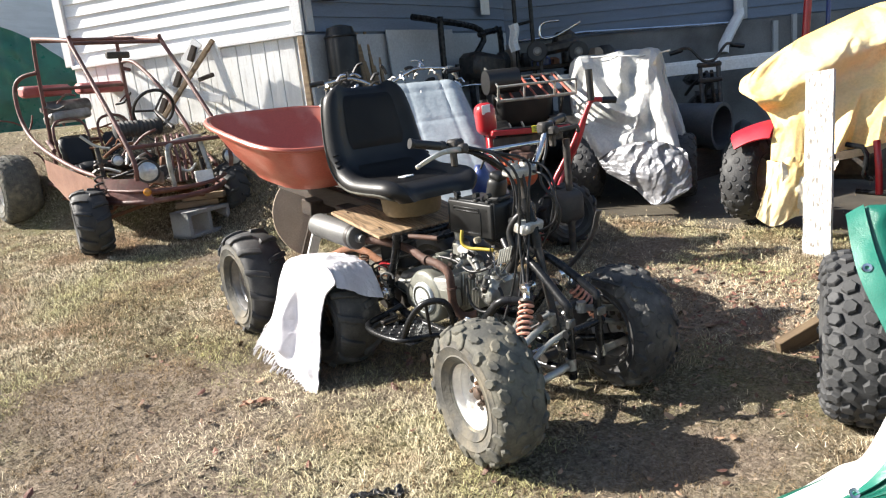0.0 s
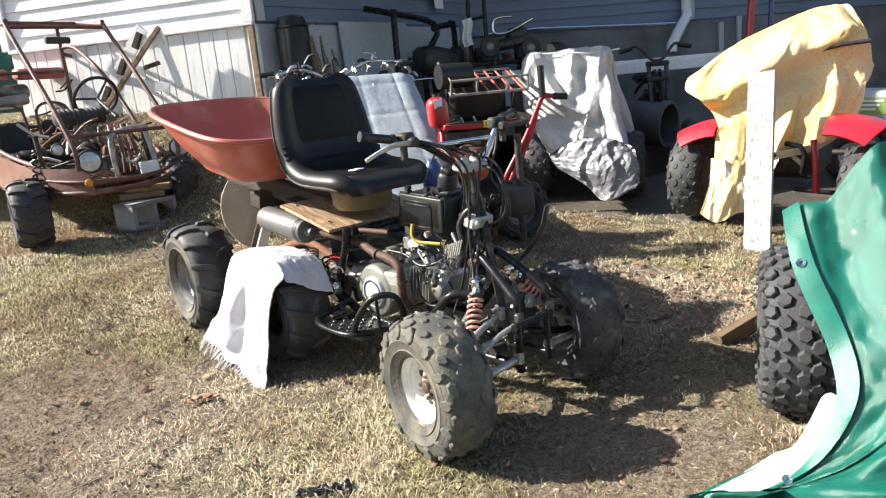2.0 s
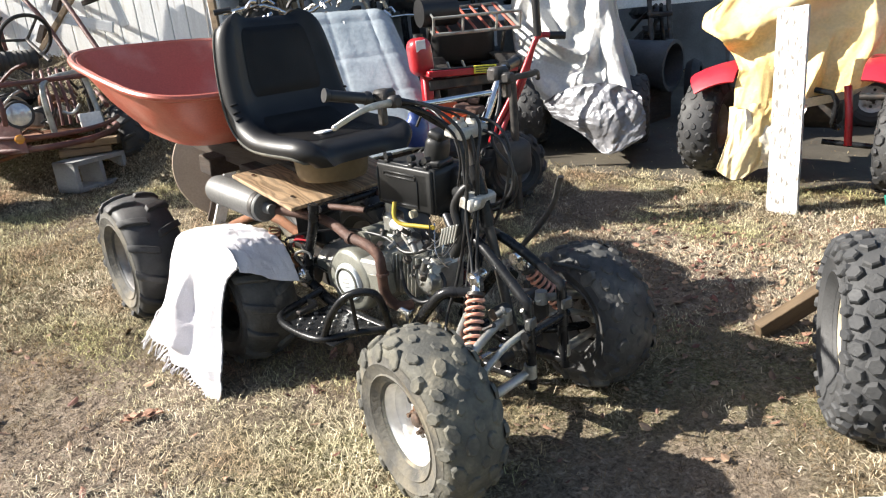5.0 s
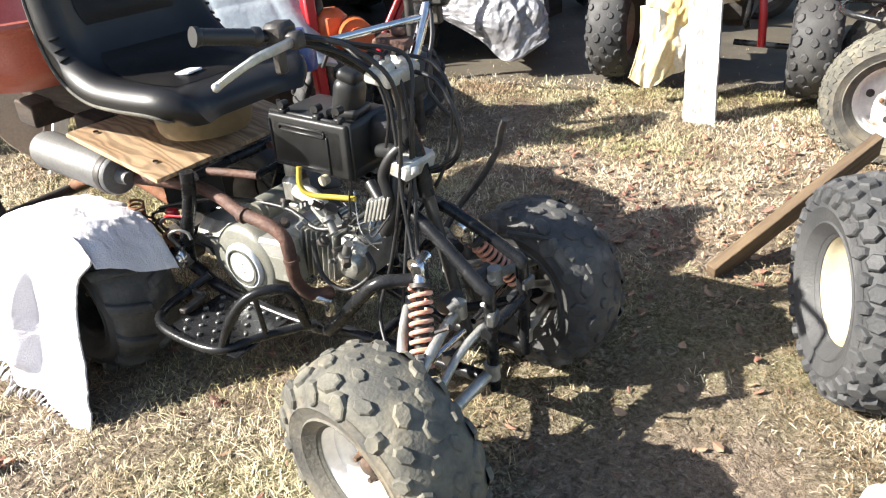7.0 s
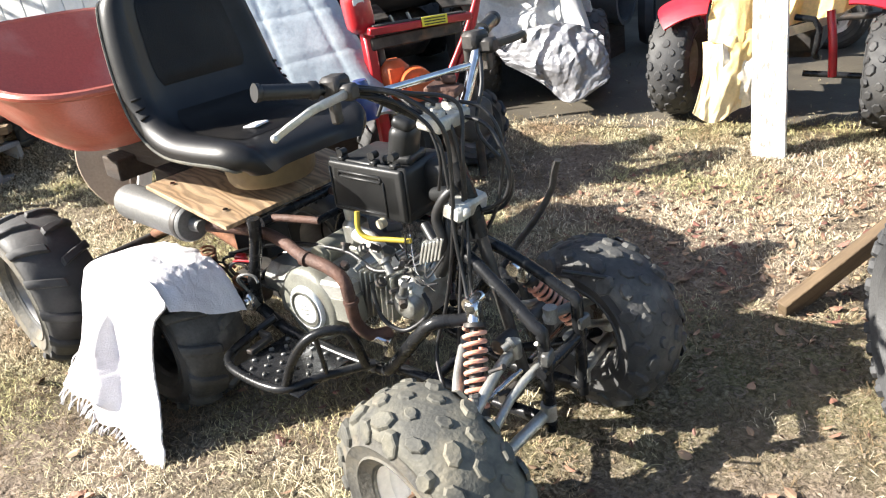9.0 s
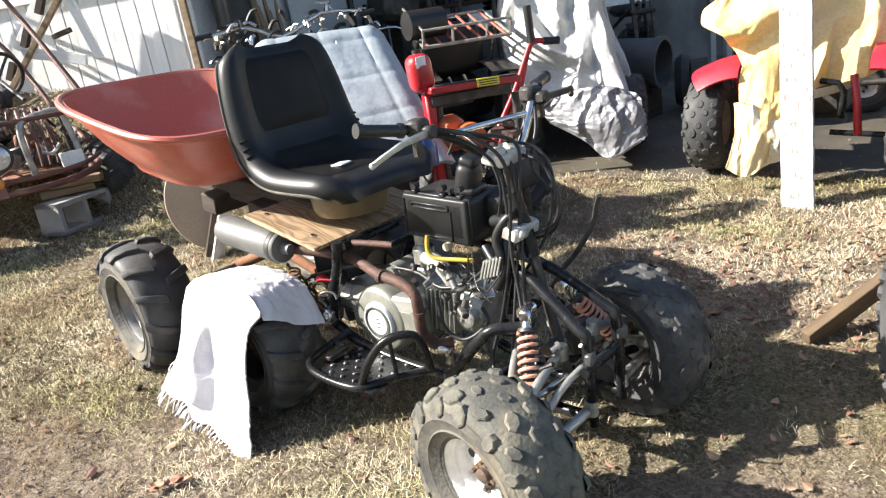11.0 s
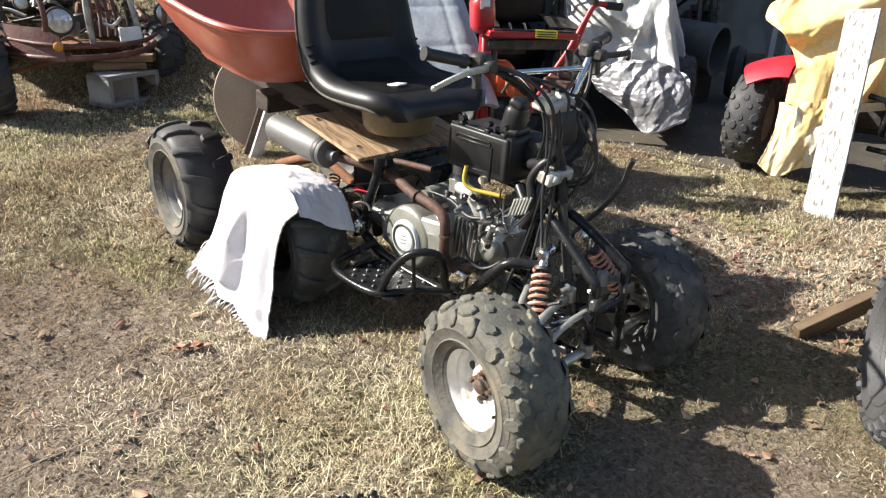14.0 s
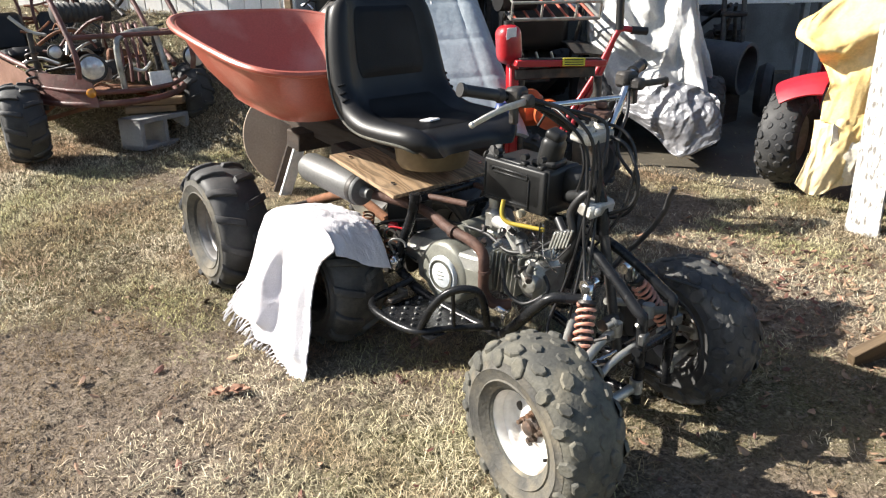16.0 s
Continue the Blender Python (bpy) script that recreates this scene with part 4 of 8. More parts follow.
    tube(bm, [(-0.55, -0.01, 0.53), (-0.55, -0.01, 0.57)], 0.018, 12)
    box(bm, (0.045, 0.045, 0.03), (-0.545, -0.01, 0.455), (0, 0, 0), 0.008)
    part("carburettor", bm, M["aluminium"], E)
    bm = B()
    tube(bm, [(-0.62, -0.07, 0.455), (-0.62, 0.06, 0.455)], 0.031, 16)
    tube(bm, [(-0.62, -0.07, 0.455), (-0.62, -0.085, 0.455)], 0.024, 16)
    part("starter_motor", bm, M["cover_grey"], E)
    bar("spark_lead", E, [(-0.34, -0.04, 0.4), (-0.3, -0.06, 0.36), (-0.36, -0.09, 0.31), (-0.42, -0.1, 0.34), (-0.44, -0.09, 0.42)], 0.0055, "cable", 5)
    bar("fuel_hose", Q, [(-0.455, -0.075, 0.59), (-0.452, -0.085, 0.55), (-0.43, -0.08, 0.53), (-0.38, -0.065, 0.527), (-0.33, -0.05, 0.525)], 0.0062, "yellow_hose", 5, label="yellow rubber fuel hose")
    # exhaust
    X = new("exhaust")
    X.parent = Q
    bar("header_pipe", X, [(-0.42, -0.075, 0.285), (-0.455, -0.11, 0.285), (-0.472, -0.135, 0.33), (-0.457, -0.15, 0.41), (-0.465, -0.15, 0.452), (-0.51, -0.15, 0.475), (-0.6, -0.145, 0.486), (-0.68, -0.125, 0.497), (-0.76, -0.12, 0.51), (-0.84, -0.15, 0.525), (-0.95, -0.195, 0.54)], 0.0155, "pipe_rust", 4, label="rusty brown exhaust header pipe")
    for p, q in (((-0.575, -0.15, 0.483), (-0.59, -0.15, 0.485)), ((-0.456, -0.149, 0.4), (-0.4555, -0.1485, 0.392))):
        bar("pipe_clamp", X, [p, q], 0.019, "pipe_rust", 0, 12)
    bm = B()
    box(bm, (0.06, 0.03, 0.02), (-0.44, -0.1, 0.275), (0, 20, 20), 0.004)
    box(bm, (0.02, 0.02, 0.06), (-0.43, -0.09, 0.25), (0, 0, 0), 0.004)
    part("flange", bm, M["bright"], X)
    bm = B()
    rod(bm, (-0.935, -0.2, 0.545), (-1.255, -0.2, 0.575), [(0.016, -0.03), (0.02, 0.0), (0.046, 0.004), (0.05, 0.01), (0.05, 0.3), (0.046, 0.315), (0.03, 0.322), (0.014, 0.324), (0.012, 0.3), (0.0, 0.3)], 28)
    part("muffler", bm, M["muffler"], X, "matt grey cylindrical muffler")
    bm = B()
    rod(bm, (-0.94, -0.2, 0.5455), (-1.255, -0.2, 0.575), [(0.0512, 0.012), (0.0525, 0.016), (0.0525, 0.03), (0.0512, 0.034)], 28)
    part("muffler_band", bm, M["dark_junk"], X)
    # foot rests
    for s in (1, -1):
        F = new("foot_rest")
        F.parent = Q
        F.matrix_basis = pose(0, -0.012 * s, 0.012, 0, 1.5, 0)
        g2 = lambda pts: [(x, s * y, z) for x, y, z in pts]
        bar("outer_loop", F, g2([(-0.775, -0.14, 0.25), (-0.8, -0.2, 0.225), (-0.795, -0.28, 0.215), (-0.75, -0.315, 0.212), (-0.66, -0.325, 0.21), (-0.57, -0.32, 0.212), (-0.53, -0.295, 0.215), (-0.5, -0.24, 0.218), (-0.42, -0.14, 0.22)]), 0.0112, "black_paint", 4)
        bar("heel_hoop", F, g2([(-0.55, -0.305, 0.215), (-0.515, -0.295, 0.29), (-0.475, -0.27, 0.345), (-0.435, -0.235, 0.36), (-0.415, -0.2, 0.335), (-0.42, -0.17, 0.235)]), 0.0115, "black_paint", 4)
        bar("hoop_brace", F, g2([(-0.475, -0.25, 0.345), (-0.49, -0.23, 0.22)]), 0.006, "black_paint")
        bm = B()
        box(bm, (0.24, 0.165, 0.006), (-0.62, s * -0.23, 0.206), (0, 0, 0), 0.002)
        tr = part("tread_plate", bm, M["black_paint"], F)
        bm = B()
        for i in range(9):
            for j in range(6):
                if (i + j) % 2 == 0:
                    box(bm, (0.013, 0.009, 0.009), (-0.715 + i * 0.024, s * (-0.16 - j * 0.027), 0.211), (0, 0, 40 * (-1) ** i), 0.0025)
        tagged(part("tread_studs", bm, M["worn_steel"], tr), kind="stuff")
        bm = B()
        box(bm, (0.02, 0.075, 0.012), (-0.745, s * -0.225, 0.222), (0, 0, 8), 0.002)
        box(bm, (0.04, 0.012, 0.02), (-0.765, s * -0.19, 0.226), (0, 0, 0), 0.002)
        part("peg_bracket", bm, M["dark_junk"], F)
    # airbox
    A = new("airbox")
    A.parent = Q
    A.matrix_basis = pose(0, 0, -0.008)
    bm = B()
    rbox(bm, (0.222, 0.17, 0.118), (-0.463, 0.055, 0.629), (0, 3, 0), 0.016)
    rbox(bm, (0.17, 0.15, 0.05), (-0.44, 0.06, 0.577), (0, 3, 0), 0.02)
    part("case", bm, M["black_plastic"], A)
    bm = B()
    rbox(bm, (0.228, 0.016, 0.124), (-0.464, -0.022, 0.627), (0, 3, 0), 0.0078)
    box(bm, (0.236, 0.007, 0.132), (-0.464, -0.015, 0.627), (0, 3, 0), 0.003)
    lid = part("lid", bm, M["black_plastic"], A, "ribbed black plastic airbox lid")
    for size, at in (((0.13, 0.006, 0.006), (-0.475, -0.031, 0.668)), ((0.13, 0.006, 0.006), (-0.475, -0.031, 0.656)), ((0.006, 0.006, 0.012), (-0.54, -0.031, 0.6655)), ((0.006, 0.006, 0.012), (-0.41, -0.031, 0.6585)), ((0.005, 0.006, 0.085), (-0.405, -0.031, 0.612)), ((0.005, 0.006, 0.1), (-0.57, -0.031, 0.632)), ((0.16, 0.006, 0.004), (-0.485, -0.031, 0.58))):
        bm = B()
        box(bm, size, at, (0, 3, 0), 0.002)
        part("rib", bm, M["black_plastic"], lid)
    for x in (-0.535, -0.435, -0.375):
        bm = B()
        box(bm, (0.02, 0.022, 0.012), (x, -0.012, 0.694 + 0.052 * (-0.463 - x)), (0, 3, 0), 0.003)
        tube(bm, [(x - 0.008, -0.016, 0.702 + 0.05 * (-0.463 - x)), (x - 0.008, -0.016, 0.718 + 0.05 * (-0.463 - x))], 0.005, 8)
        tube(bm, [(x + 0.004, -0.024, 0.712), (x + 0.004, -0.006, 0.712)], 0.009, 10)
        part("lid_clip", bm, M["black_plastic"], A)
    bm = B()
    rbox(bm, (0.062, 0.07, 0.1), (-0.39, 0.045, 0.72), (0, 14, 12), 0.024, 4)
    rbox(bm, (0.075, 0.08, 0.02), (-0.396, 0.045, 0.694), (0, 3, 12), 0.008, 3)
    rbox(bm, (0.05, 0.055, 0.03), (-0.376, 0.045, 0.77), (0, 24, 12), 0.013, 3)
    part("intake_snorkel", bm, M["black_plastic"], A, "smooth black plastic intake box")
    bm = B()
    tube(bm, [(-0.425, -0.028, 0.556), (-0.425, -0.044, 0.556)], 0.0115, 12)
    part("drain_screw", bm, M["rim_cream"], A, "white plastic drain plug")
    bm = B()
    tube(bm, [(-0.3, 0.02, 0.62), (-0.25, 0.0, 0.63), (-0.225, -0.03, 0.6), (-0.225, -0.05, 0.53), (-0.26, -0.05, 0.47)], 0.016, 12, 5)
    part("breather_hose", bm, M["black_plastic"], A)
    # handlebar
    Hb = new("handlebar")
    Hb.parent = Q
    line = [(-0.36, -0.32, 0.92), (-0.335, -0.2, 0.895), (-0.31, -0.135, 0.876), (-0.275, -0.065, 0.825), (-0.24, -0.03, 0.788), (-0.228, 0.03, 0.783), (-0.225, 0.075, 0.81), (-0.226, 0.125, 0.88), (-0.24, 0.17, 0.92), (-0.27, 0.245, 0.928)]
    bar("tube", Hb, line[:5], 0.0108, "black_paint", 5, label="black handlebar tube")
    bar("tube", Hb, line[4:], 0.011, "bright", 5, label="chromed handlebar tube")
    bar("crossbar", Hb, [(-0.3, -0.115, 0.866), (-0.226, 0.118, 0.87)], 0.0075, "bright")
    for p, q, nm in (((-0.362, -0.325, 0.921), (-0.337, -0.21, 0.897), "grip"), ((-0.25, 0.195, 0.925), (-0.272, 0.25, 0.929), "grip")):
        bm = B()
        rod(bm, p, q, [(0.0, -0.004), (0.0165, -0.004), (0.0165, 0.004)] + [(0.0135 + 0.0008 * (k % 2), 0.008 + 0.0046 * k) for k in range(21)] + [(0.0175, 0.105), (0.0175, 0.115), (0.012, 0.118)], 16)
        part(nm, bm, M["cable"], Hb, "black ribbed rubber grip")
    for s, c in ((-1, (-0.325, -0.178, 0.897)), (1, (-0.238, 0.15, 0.912))):
        bm = B()
        box(bm, (0.045, 0.05, 0.04), c, (0, 0, 12 * -s), 0.008)
        box(bm, (0.04, 0.03, 0.03), (c[0] + 0.03, c[1], c[2] - 0.01), (0, 0, 0), 0.006)
        box(bm, (0.02, 0.02, 0.05), (c[0] + 0.01, c[1] + s * 0.02, c[2] - 0.04), (0, 0, 0), 0.004)
        part("lever_perch", bm, M["dark_junk"], Hb)
        tip = (-0.286, -0.366, 0.856) if s < 0 else (-0.19, 0.26, 0.89)
        mid = (-0.258, -0.27, 0.886) if s < 0 else (-0.185, 0.21, 0.9)
        bm = B()
        M0, T0 = Vector(mid), Vector(tip)
        bow = Vector((0.016, 0, 0.012))
        tube(bm, [(c[0] + 0.03, c[1], c[2] - 0.012), M0 + bow * 0.4, M0.lerp(T0, 0.35) + bow, M0.lerp(T0, 0.72) + bow * 0.7, tip], [0.0068, 0.006, 0.0056, 0.005, 0.0048], 8, 4, flat=1.4)
        bmesh.ops.create_icosphere(bm, subdivisions=2, radius=0.0078, matrix=Matrix.Translation(tip))
        part("lever", bm, M["aluminium" if s < 0 else "dark_junk"], Hb, "bare aluminium brake lever" if s < 0 else "dark worn brake lever")
    bm = B()
    rbox(bm, (0.062, 0.105, 0.03), (-0.228, 0.0, 0.79), (0, 10, 0), 0.007)
    for y in (-0.028, 0.028):
        box(bm, (0.042, 0.022, 0.04), (-0.227, y, 0.798), (0, 10, 0), 0.004)
        for x in (-0.24, -0.214):
            tube(bm, [(x, y, 0.815), (x + 0.002, y, 0.827)], 0.006, 6)
    part("bar_clamp", bm, M["cast_pale"], Hb)
    bm = B()
    box(bm, (0.07, 0.06, 0.02), (-0.245, 0.035, 0.838), (0, 10, 20), 0.005)
    box(bm, (0.03, 0.05, 0.016), (-0.25, 0.06, 0.856), (0, 10, 40), 0.004)
    part("rusty_switch_plate", bm, M["pipe_rust"], Hb)
    bar("throttle_cable", Q, [(-0.23, 0.15, 0.9), (-0.19, 0.09, 0.84), (-0.185, 0.05, 0.75), (-0.13, 0.07, 0.66), (-0.16, 0.06, 0.58), (-0.3, 0.04, 0.55)], 0.0045, "cable", 6)
    for k in range(2):
        o = 0.026 * k
        bar("control_cable", Q, [(-0.315, -0.15, 0.89), (-0.28 + o, -0.1 + o, 0.87 - o * 0.4), (-0.22 + o, -0.02 + o, 0.82), (-0.185 + o * 0.3, -0.02, 0.72), (-0.185, -0.035 + o * 0.4, 0.6), (-0.195 + o, -0.06, 0.47), (-0.2 + o, -0.1 + o, 0.3 + 0.03 * k)], 0.0038 + 0.0006 * (k % 2), "cable", 6)
    bar("clutch_cable", Q, [(-0.24, 0.0, 0.8), (-0.203, 0.03, 0.786), (-0.148, 0.035, 0.766), (-0.107, 0.03, 0.693), (-0.113, 0.025, 0.632), (-0.153, 0.02, 0.6), (-0.2, 0.0, 0.585)], 0.0048, "cable", 6)
    bar("clutch_cable", Q, [(-0.23, 0.02, 0.82), (-0.17, 0.05, 0.8), (-0.13, 0.05, 0.74), (-0.135, 0.04, 0.65), (-0.16, 0.03, 0.57), (-0.2, 0.0, 0.5)], 0.004, "cable", 6)
    bar("brake_cable", Q, [(-0.31, -0.15, 0.885), (-0.24, -0.1, 0.86), (-0.185, -0.06, 0.79), (-0.182, -0.06, 0.674), (-0.206, -0.06, 0.534), (-0.24, -0.07, 0.393), (-0.265, -0.1, 0.28), (-0.2, -0.16, 0.22)], 0.0046, "cable", 6)
    bar("brake_cable", Q, [(-0.32, -0.16, 0.875), (-0.27, -0.09, 0.845), (-0.215, -0.05, 0.775), (-0.2, -0.05, 0.68), (-0.19, -0.065, 0.56), (-0.17, -0.08, 0.46), (-0.13, -0.13, 0.36)], 0.0042, "cable", 6)
    bar("lighting_lead", Q, [(-0.37, -0.04, 0.8), (-0.34, -0.03, 0.845), (-0.29, -0.04, 0.835), (-0.24, -0.04, 0.787), (-0.215, -0.045, 0.72), (-0.235, -0.04, 0.65)], 0.0038, "cable", 6)
    bar("vent_hose", Q, [(-0.3, -0.03, 0.56), (-0.245, -0.055, 0.52), (-0.226, -0.06, 0.545), (-0.236, -0.06, 0.596), (-0.212, -0.055, 0.64), (-0.19, -0.04, 0.66)], 0.0115, "cable", 6)
    bar("wiring_loom", Q, [(-0.3, -0.05, 0.5), (-0.36, -0.05, 0.46), (-0.44, -0.07, 0.44), (-0.55, -0.06, 0.47), (-0.75, -0.09, 0.47), (-0.95, -0.12, 0.42)], 0.006, "cable", 5)
    rnd = random.Random(8)
    for k in range(9):
        a = Vector((rnd.uniform(-0.42, -0.28), rnd.uniform(-0.08, 0.0), rnd.uniform(0.44, 0.54)))
        b = Vector((rnd.uniform(-0.35, -0.2), rnd.uniform(-0.09, 0.02), rnd.uniform(0.42, 0.55)))
        bar("loose_wire", Q, [a, a.lerp(b, 0.4) + Vector((0, -0.02, -0.03)), b], 0.0022, ("cable", "bright", "cable", "cable")[k % 4], 4, 5)
    # rear hub, axle, battery clutter below the seat
    bar("rear_axle", Q, [(-1.07, -0.27, 0.235), (-1.07, 0.36, 0.245)], 0.017, "dark_junk")
    bm = B()
    rod(bm, (-1.07, 0.02, 0.24), (-1.07, 0.1, 0.24), [(0.03, -0.05), (0.06, -0.045), (0.06, 0.0), (0.03, 0.005), (0.03, 0.05), (0.085, 0.052), (0.085, 0.056), (0.02, 0.058)], 24)
    part("axle_carrier", bm, M["dark_junk"], Q)
    bm = B()
    box(bm, (0.14, 0.09, 0.1), (-0.93, -0.02, 0.44), (0, 0, 5), 0.008)
    part("battery_box", bm, M["black_plastic"], Q)
    bm = B()
    box(bm, (0.03, 0.022, 0.025), (-0.87, -0.14, 0.43), (10, 0, 20), 0.004)
    part("solenoid", bm, M["red_metal"], Q, "red plastic electrical part")
    for k in range(7):
        a = Vector((rnd.uniform(-0.95, -0.8), rnd.uniform(-0.17, -0.08), rnd.uniform(0.3, 0.46)))
        b = a + Vector((rnd.uniform(-0.12, 0.12), rnd.uniform(-0.03, 0.06), rnd.uniform(-0.08, 0.08)))
        bar("loose_wire", Q, [a, a.lerp(b, 0.5) + Vector((0, -0.02, 0.02)), b], 0.003, ("cable", "rust", "cable", "red_metal")[k % 4], 4, 5)
    # loops of cable and a rusty return spring below the seat
    for k, mt in enumerate(("cable", "dark_junk", "rust", "cable", "worn_steel")):
        cx, cz, rr = -0.9 + 0.025 * k, 0.4 - 0.02 * (k % 3), 0.035 + 0.008 * (k % 2)
        bar("cable_loop", Q, [(cx + rr * math.cos(a), -0.15 - 0.008 * k + 0.01 * math.sin(2 * a), cz + rr * math.sin(a)) for a in np.linspace(0.4, 5.6, 12)], 0.004, mt, 2, 6)
    bm = B()
    coil(bm, (-0.93, -0.19, 0.47), (-0.95, -0.19, 0.39), 0.017, 0.0035, 7)
    part("return_spring", bm, M["rust"], Q)
    # nuts, bolts and fittings
    for k in range(22):
        if k < 6:
            c = Vector((rnd.uniform(-0.13, 0.0), rnd.uniform(-0.24, -0.02), rnd.uniform(0.19, 0.36)))
        else:
            c = Vector((rnd.uniform(-0.57, -0.3), rnd.uniform(-0.12, -0.05), rnd.uniform(0.36, 0.53)))
        d = Vector((rnd.uniform(-1, 1), rnd.uniform(-1.5, 0.2), rnd.uniform(-1, 1))).normalized()
        L, r = rnd.uniform(0.012, 0.045), rnd.uniform(0.004, 0.011)
        bm = B()
        rod(bm, c, c + d, [(0, 0), (r * 1.6, 0), (r * 1.6, r), (r, r * 1.05), (r, L), (0, L)], 6 if k % 2 else 12)
        part("fitting", bm, M[("worn_steel", "dark_junk", "aluminium", "dark_junk", "worn_steel")[k % 5]], Q)
    bm = B()
    box(bm, (0.03, 0.05, 0.05), (-0.835, -0.16, 0.325), (0, 0, 20), 0.006)
    tube(bm, [(-0.835, -0.19, 0.325), (-0.835, -0.14, 0.325)], 0.012, 10)
    part("strut_bracket", bm, M["bright"], Q)
    bar("shift_lever", Q, [(-0.155, 0.302, 0.607), (-0.165, 0.3, 0.58), (-0.175, 0.29, 0.53), (-0.21, 0.26, 0.46), (-0.25, 0.22, 0.4), (-0.27, 0.14, 0.33)], 0.0125, "dark_junk", 4, flat=0.6, label="bent grey flat lever")
    bm = B()
    rbox(bm, (0.08, 0.1, 0.1), (-0.335, 0.1, 0.62), (0, 10, 8), 0.028, 4)
    part("tank_cover", bm, M["black_plastic"], Q, "dull black plastic tank cover")


build_quad()


# ---- seat, plywood, towel ----
def loft(bm, rings, caps=True):
    V = [[bm.verts.new(p) for p in r] for r in rings]
    n = len(V[0])
    for a, b in zip(V, V[1:]):
        for k in range(n):
            bm.faces.new((a[k], a[(k + 1) % n], b[(k + 1) % n], b[k]))
    if caps:
        bm.faces.new(V[0])
        bm.faces.new(V[-1])


SEAT = [(-0.648, 0.69, 0.17), (-0.655, 0.725, 0.205), (-0.70, 0.75, 0.226), (-0.80, 0.757, 0.238), (-0.89, 0.765, 0.24), (-0.955, 0.792, 0.237), (-0.998, 0.84, 0.232),
        (-1.02, 0.91, 0.226), (-1.036, 0.99, 0.216), (-1.05, 1.065, 0.2), (-1.062, 1.105, 0.18), (-1.078, 1.122, 0.14)]


def seat_line(n=5):
    c = spline([(u, w, z) for u, z, w in SEAT], n)
    out = []
    for i, p in enumerate(c):
        d = c[min(i + 1, len(c) - 1)] - c[max(i - 1, 0)]
        t = Vector((d.x, 0, d.z)).normalized()
        out.append((Vector((p.x, 0, p.z)), Vector((t.z, 0, -t.x)), p.y))
    return out


def seat_offset(y, w, i, n):
    """Height of the padding over the middle line: side bolsters and a soft middle."""
    k = abs(y) / w
    return 0.03 * min(1, max(0, (k - 0.45) / 0.35)) ** 2 * (1 if k < 0.85 else 1 - ((k - 0.85) / 0.15) ** 2 * 0.6)


def build_seat():
    S = thing("tractor_seat", QUAD @ pose(0, -0.002, 0), "black vinyl tractor seat with moulded backrest bolted over plywood", "seat")
    line = seat_line()
    N = len(line)
    bm = B()
    rings = []
    for i, (c, nrm, w) in enumerate(line):
        ring = []
        for k in range(40):
            a = 2 * math.pi * k / 40
            y = w * math.copysign(abs(math.cos(a)) ** 0.55, math.cos(a))
            s = math.copysign(abs(math.sin(a)) ** 0.7, math.sin(a))
            off = s * 0.024 - 0.024 + (seat_offset(y, w, i, N) if s > 0 else -0.012 * (1 - abs(y) / w))
            ring.append(c + nrm * off + Vector((0, y, 0)))
        rings.append(ring)
    loft(bm, rings)
    cush = part("cushion", bm, M["vinyl"], S)
    # sewn panels
    for a, b, nm in ((int(N * 0.6), int(N * 0.86), "back_panel"), (int(N * 0.22), int(N * 0.5), "pan_panel")):
        bm = B()

        def f(u, v):
            i = a + (b - a) * v
            i0 = min(int(i), N - 2)
            c, nr, w = line[i0]
            c2, nr2, w2 = line[i0 + 1]
            t = i - i0
            e = 1 - (2 * v - 1) ** 6 * 0.12
            y = (2 * u - 1) * (w + (w2 - w) * t) * 0.6 * e
            edge = min(1, min(u, 1 - u, v, 1 - v) * 9)
            return c.lerp(c2, t) + nr.lerp(nr2, t) * (0.001 + 0.007 * edge + seat_offset(y, w, i, N)) + Vector((0, y, 0))
        grid_surface(bm, f, 22, 18)
        part(nm, bm, M["vinyl_panel"], cush)
    # welt along the edge, folds at the elbow, white plate painted as the glossy highlight
    for s in (-1, 1):
        bm = B()
        tube(bm, [c + nr * -0.026 + Vector((0, s * (w + 0.001), 0)) for c, nr, w in line[3:-2]], 0.0038, 6)
        part("welt", bm, M["rubber"], cush)
        for q in range(3):
            c, nr, w = line[int(N * 0.5) + q * 2]
            bm = B()
            tube(bm, [c + nr * (0.022 - 0.024 * abs(t)) + Vector((0, s * (w * 0.9 + 0.03 * t), 0)) for t in (-0.6, -0.2, 0.2, 0.6)], 0.004, 6, 3)
            part("fold", bm, M["vinyl"], cush)
    bm = B()
    rbox(bm, (0.042, 0.05, 0.006), (-0.793, -0.04, 0.7665), (0, -4, 12), 0.0028)
    part("worn_patch", bm, M["trim_white"], cush, "pale plate painted as the glossy highlight on the vinyl")
    bm = B()
    lathe(bm, [(0.08, 0.60), (0.105, 0.605), (0.115, 0.62), (0.122, 0.685), (0.1, 0.7)], 32, m=pose(-0.83, 0, 0.01), axis="z")
    part("pedestal", bm, M["cream_plastic"], S, "yellowed round plastic pedestal")
    bm = B()
    box(bm, (0.28, 0.3, 0.03), (-0.84, 0, 0.708), (0, 3, 0), 0.01)
    part("seat_pan", bm, M["dark_junk"], S)


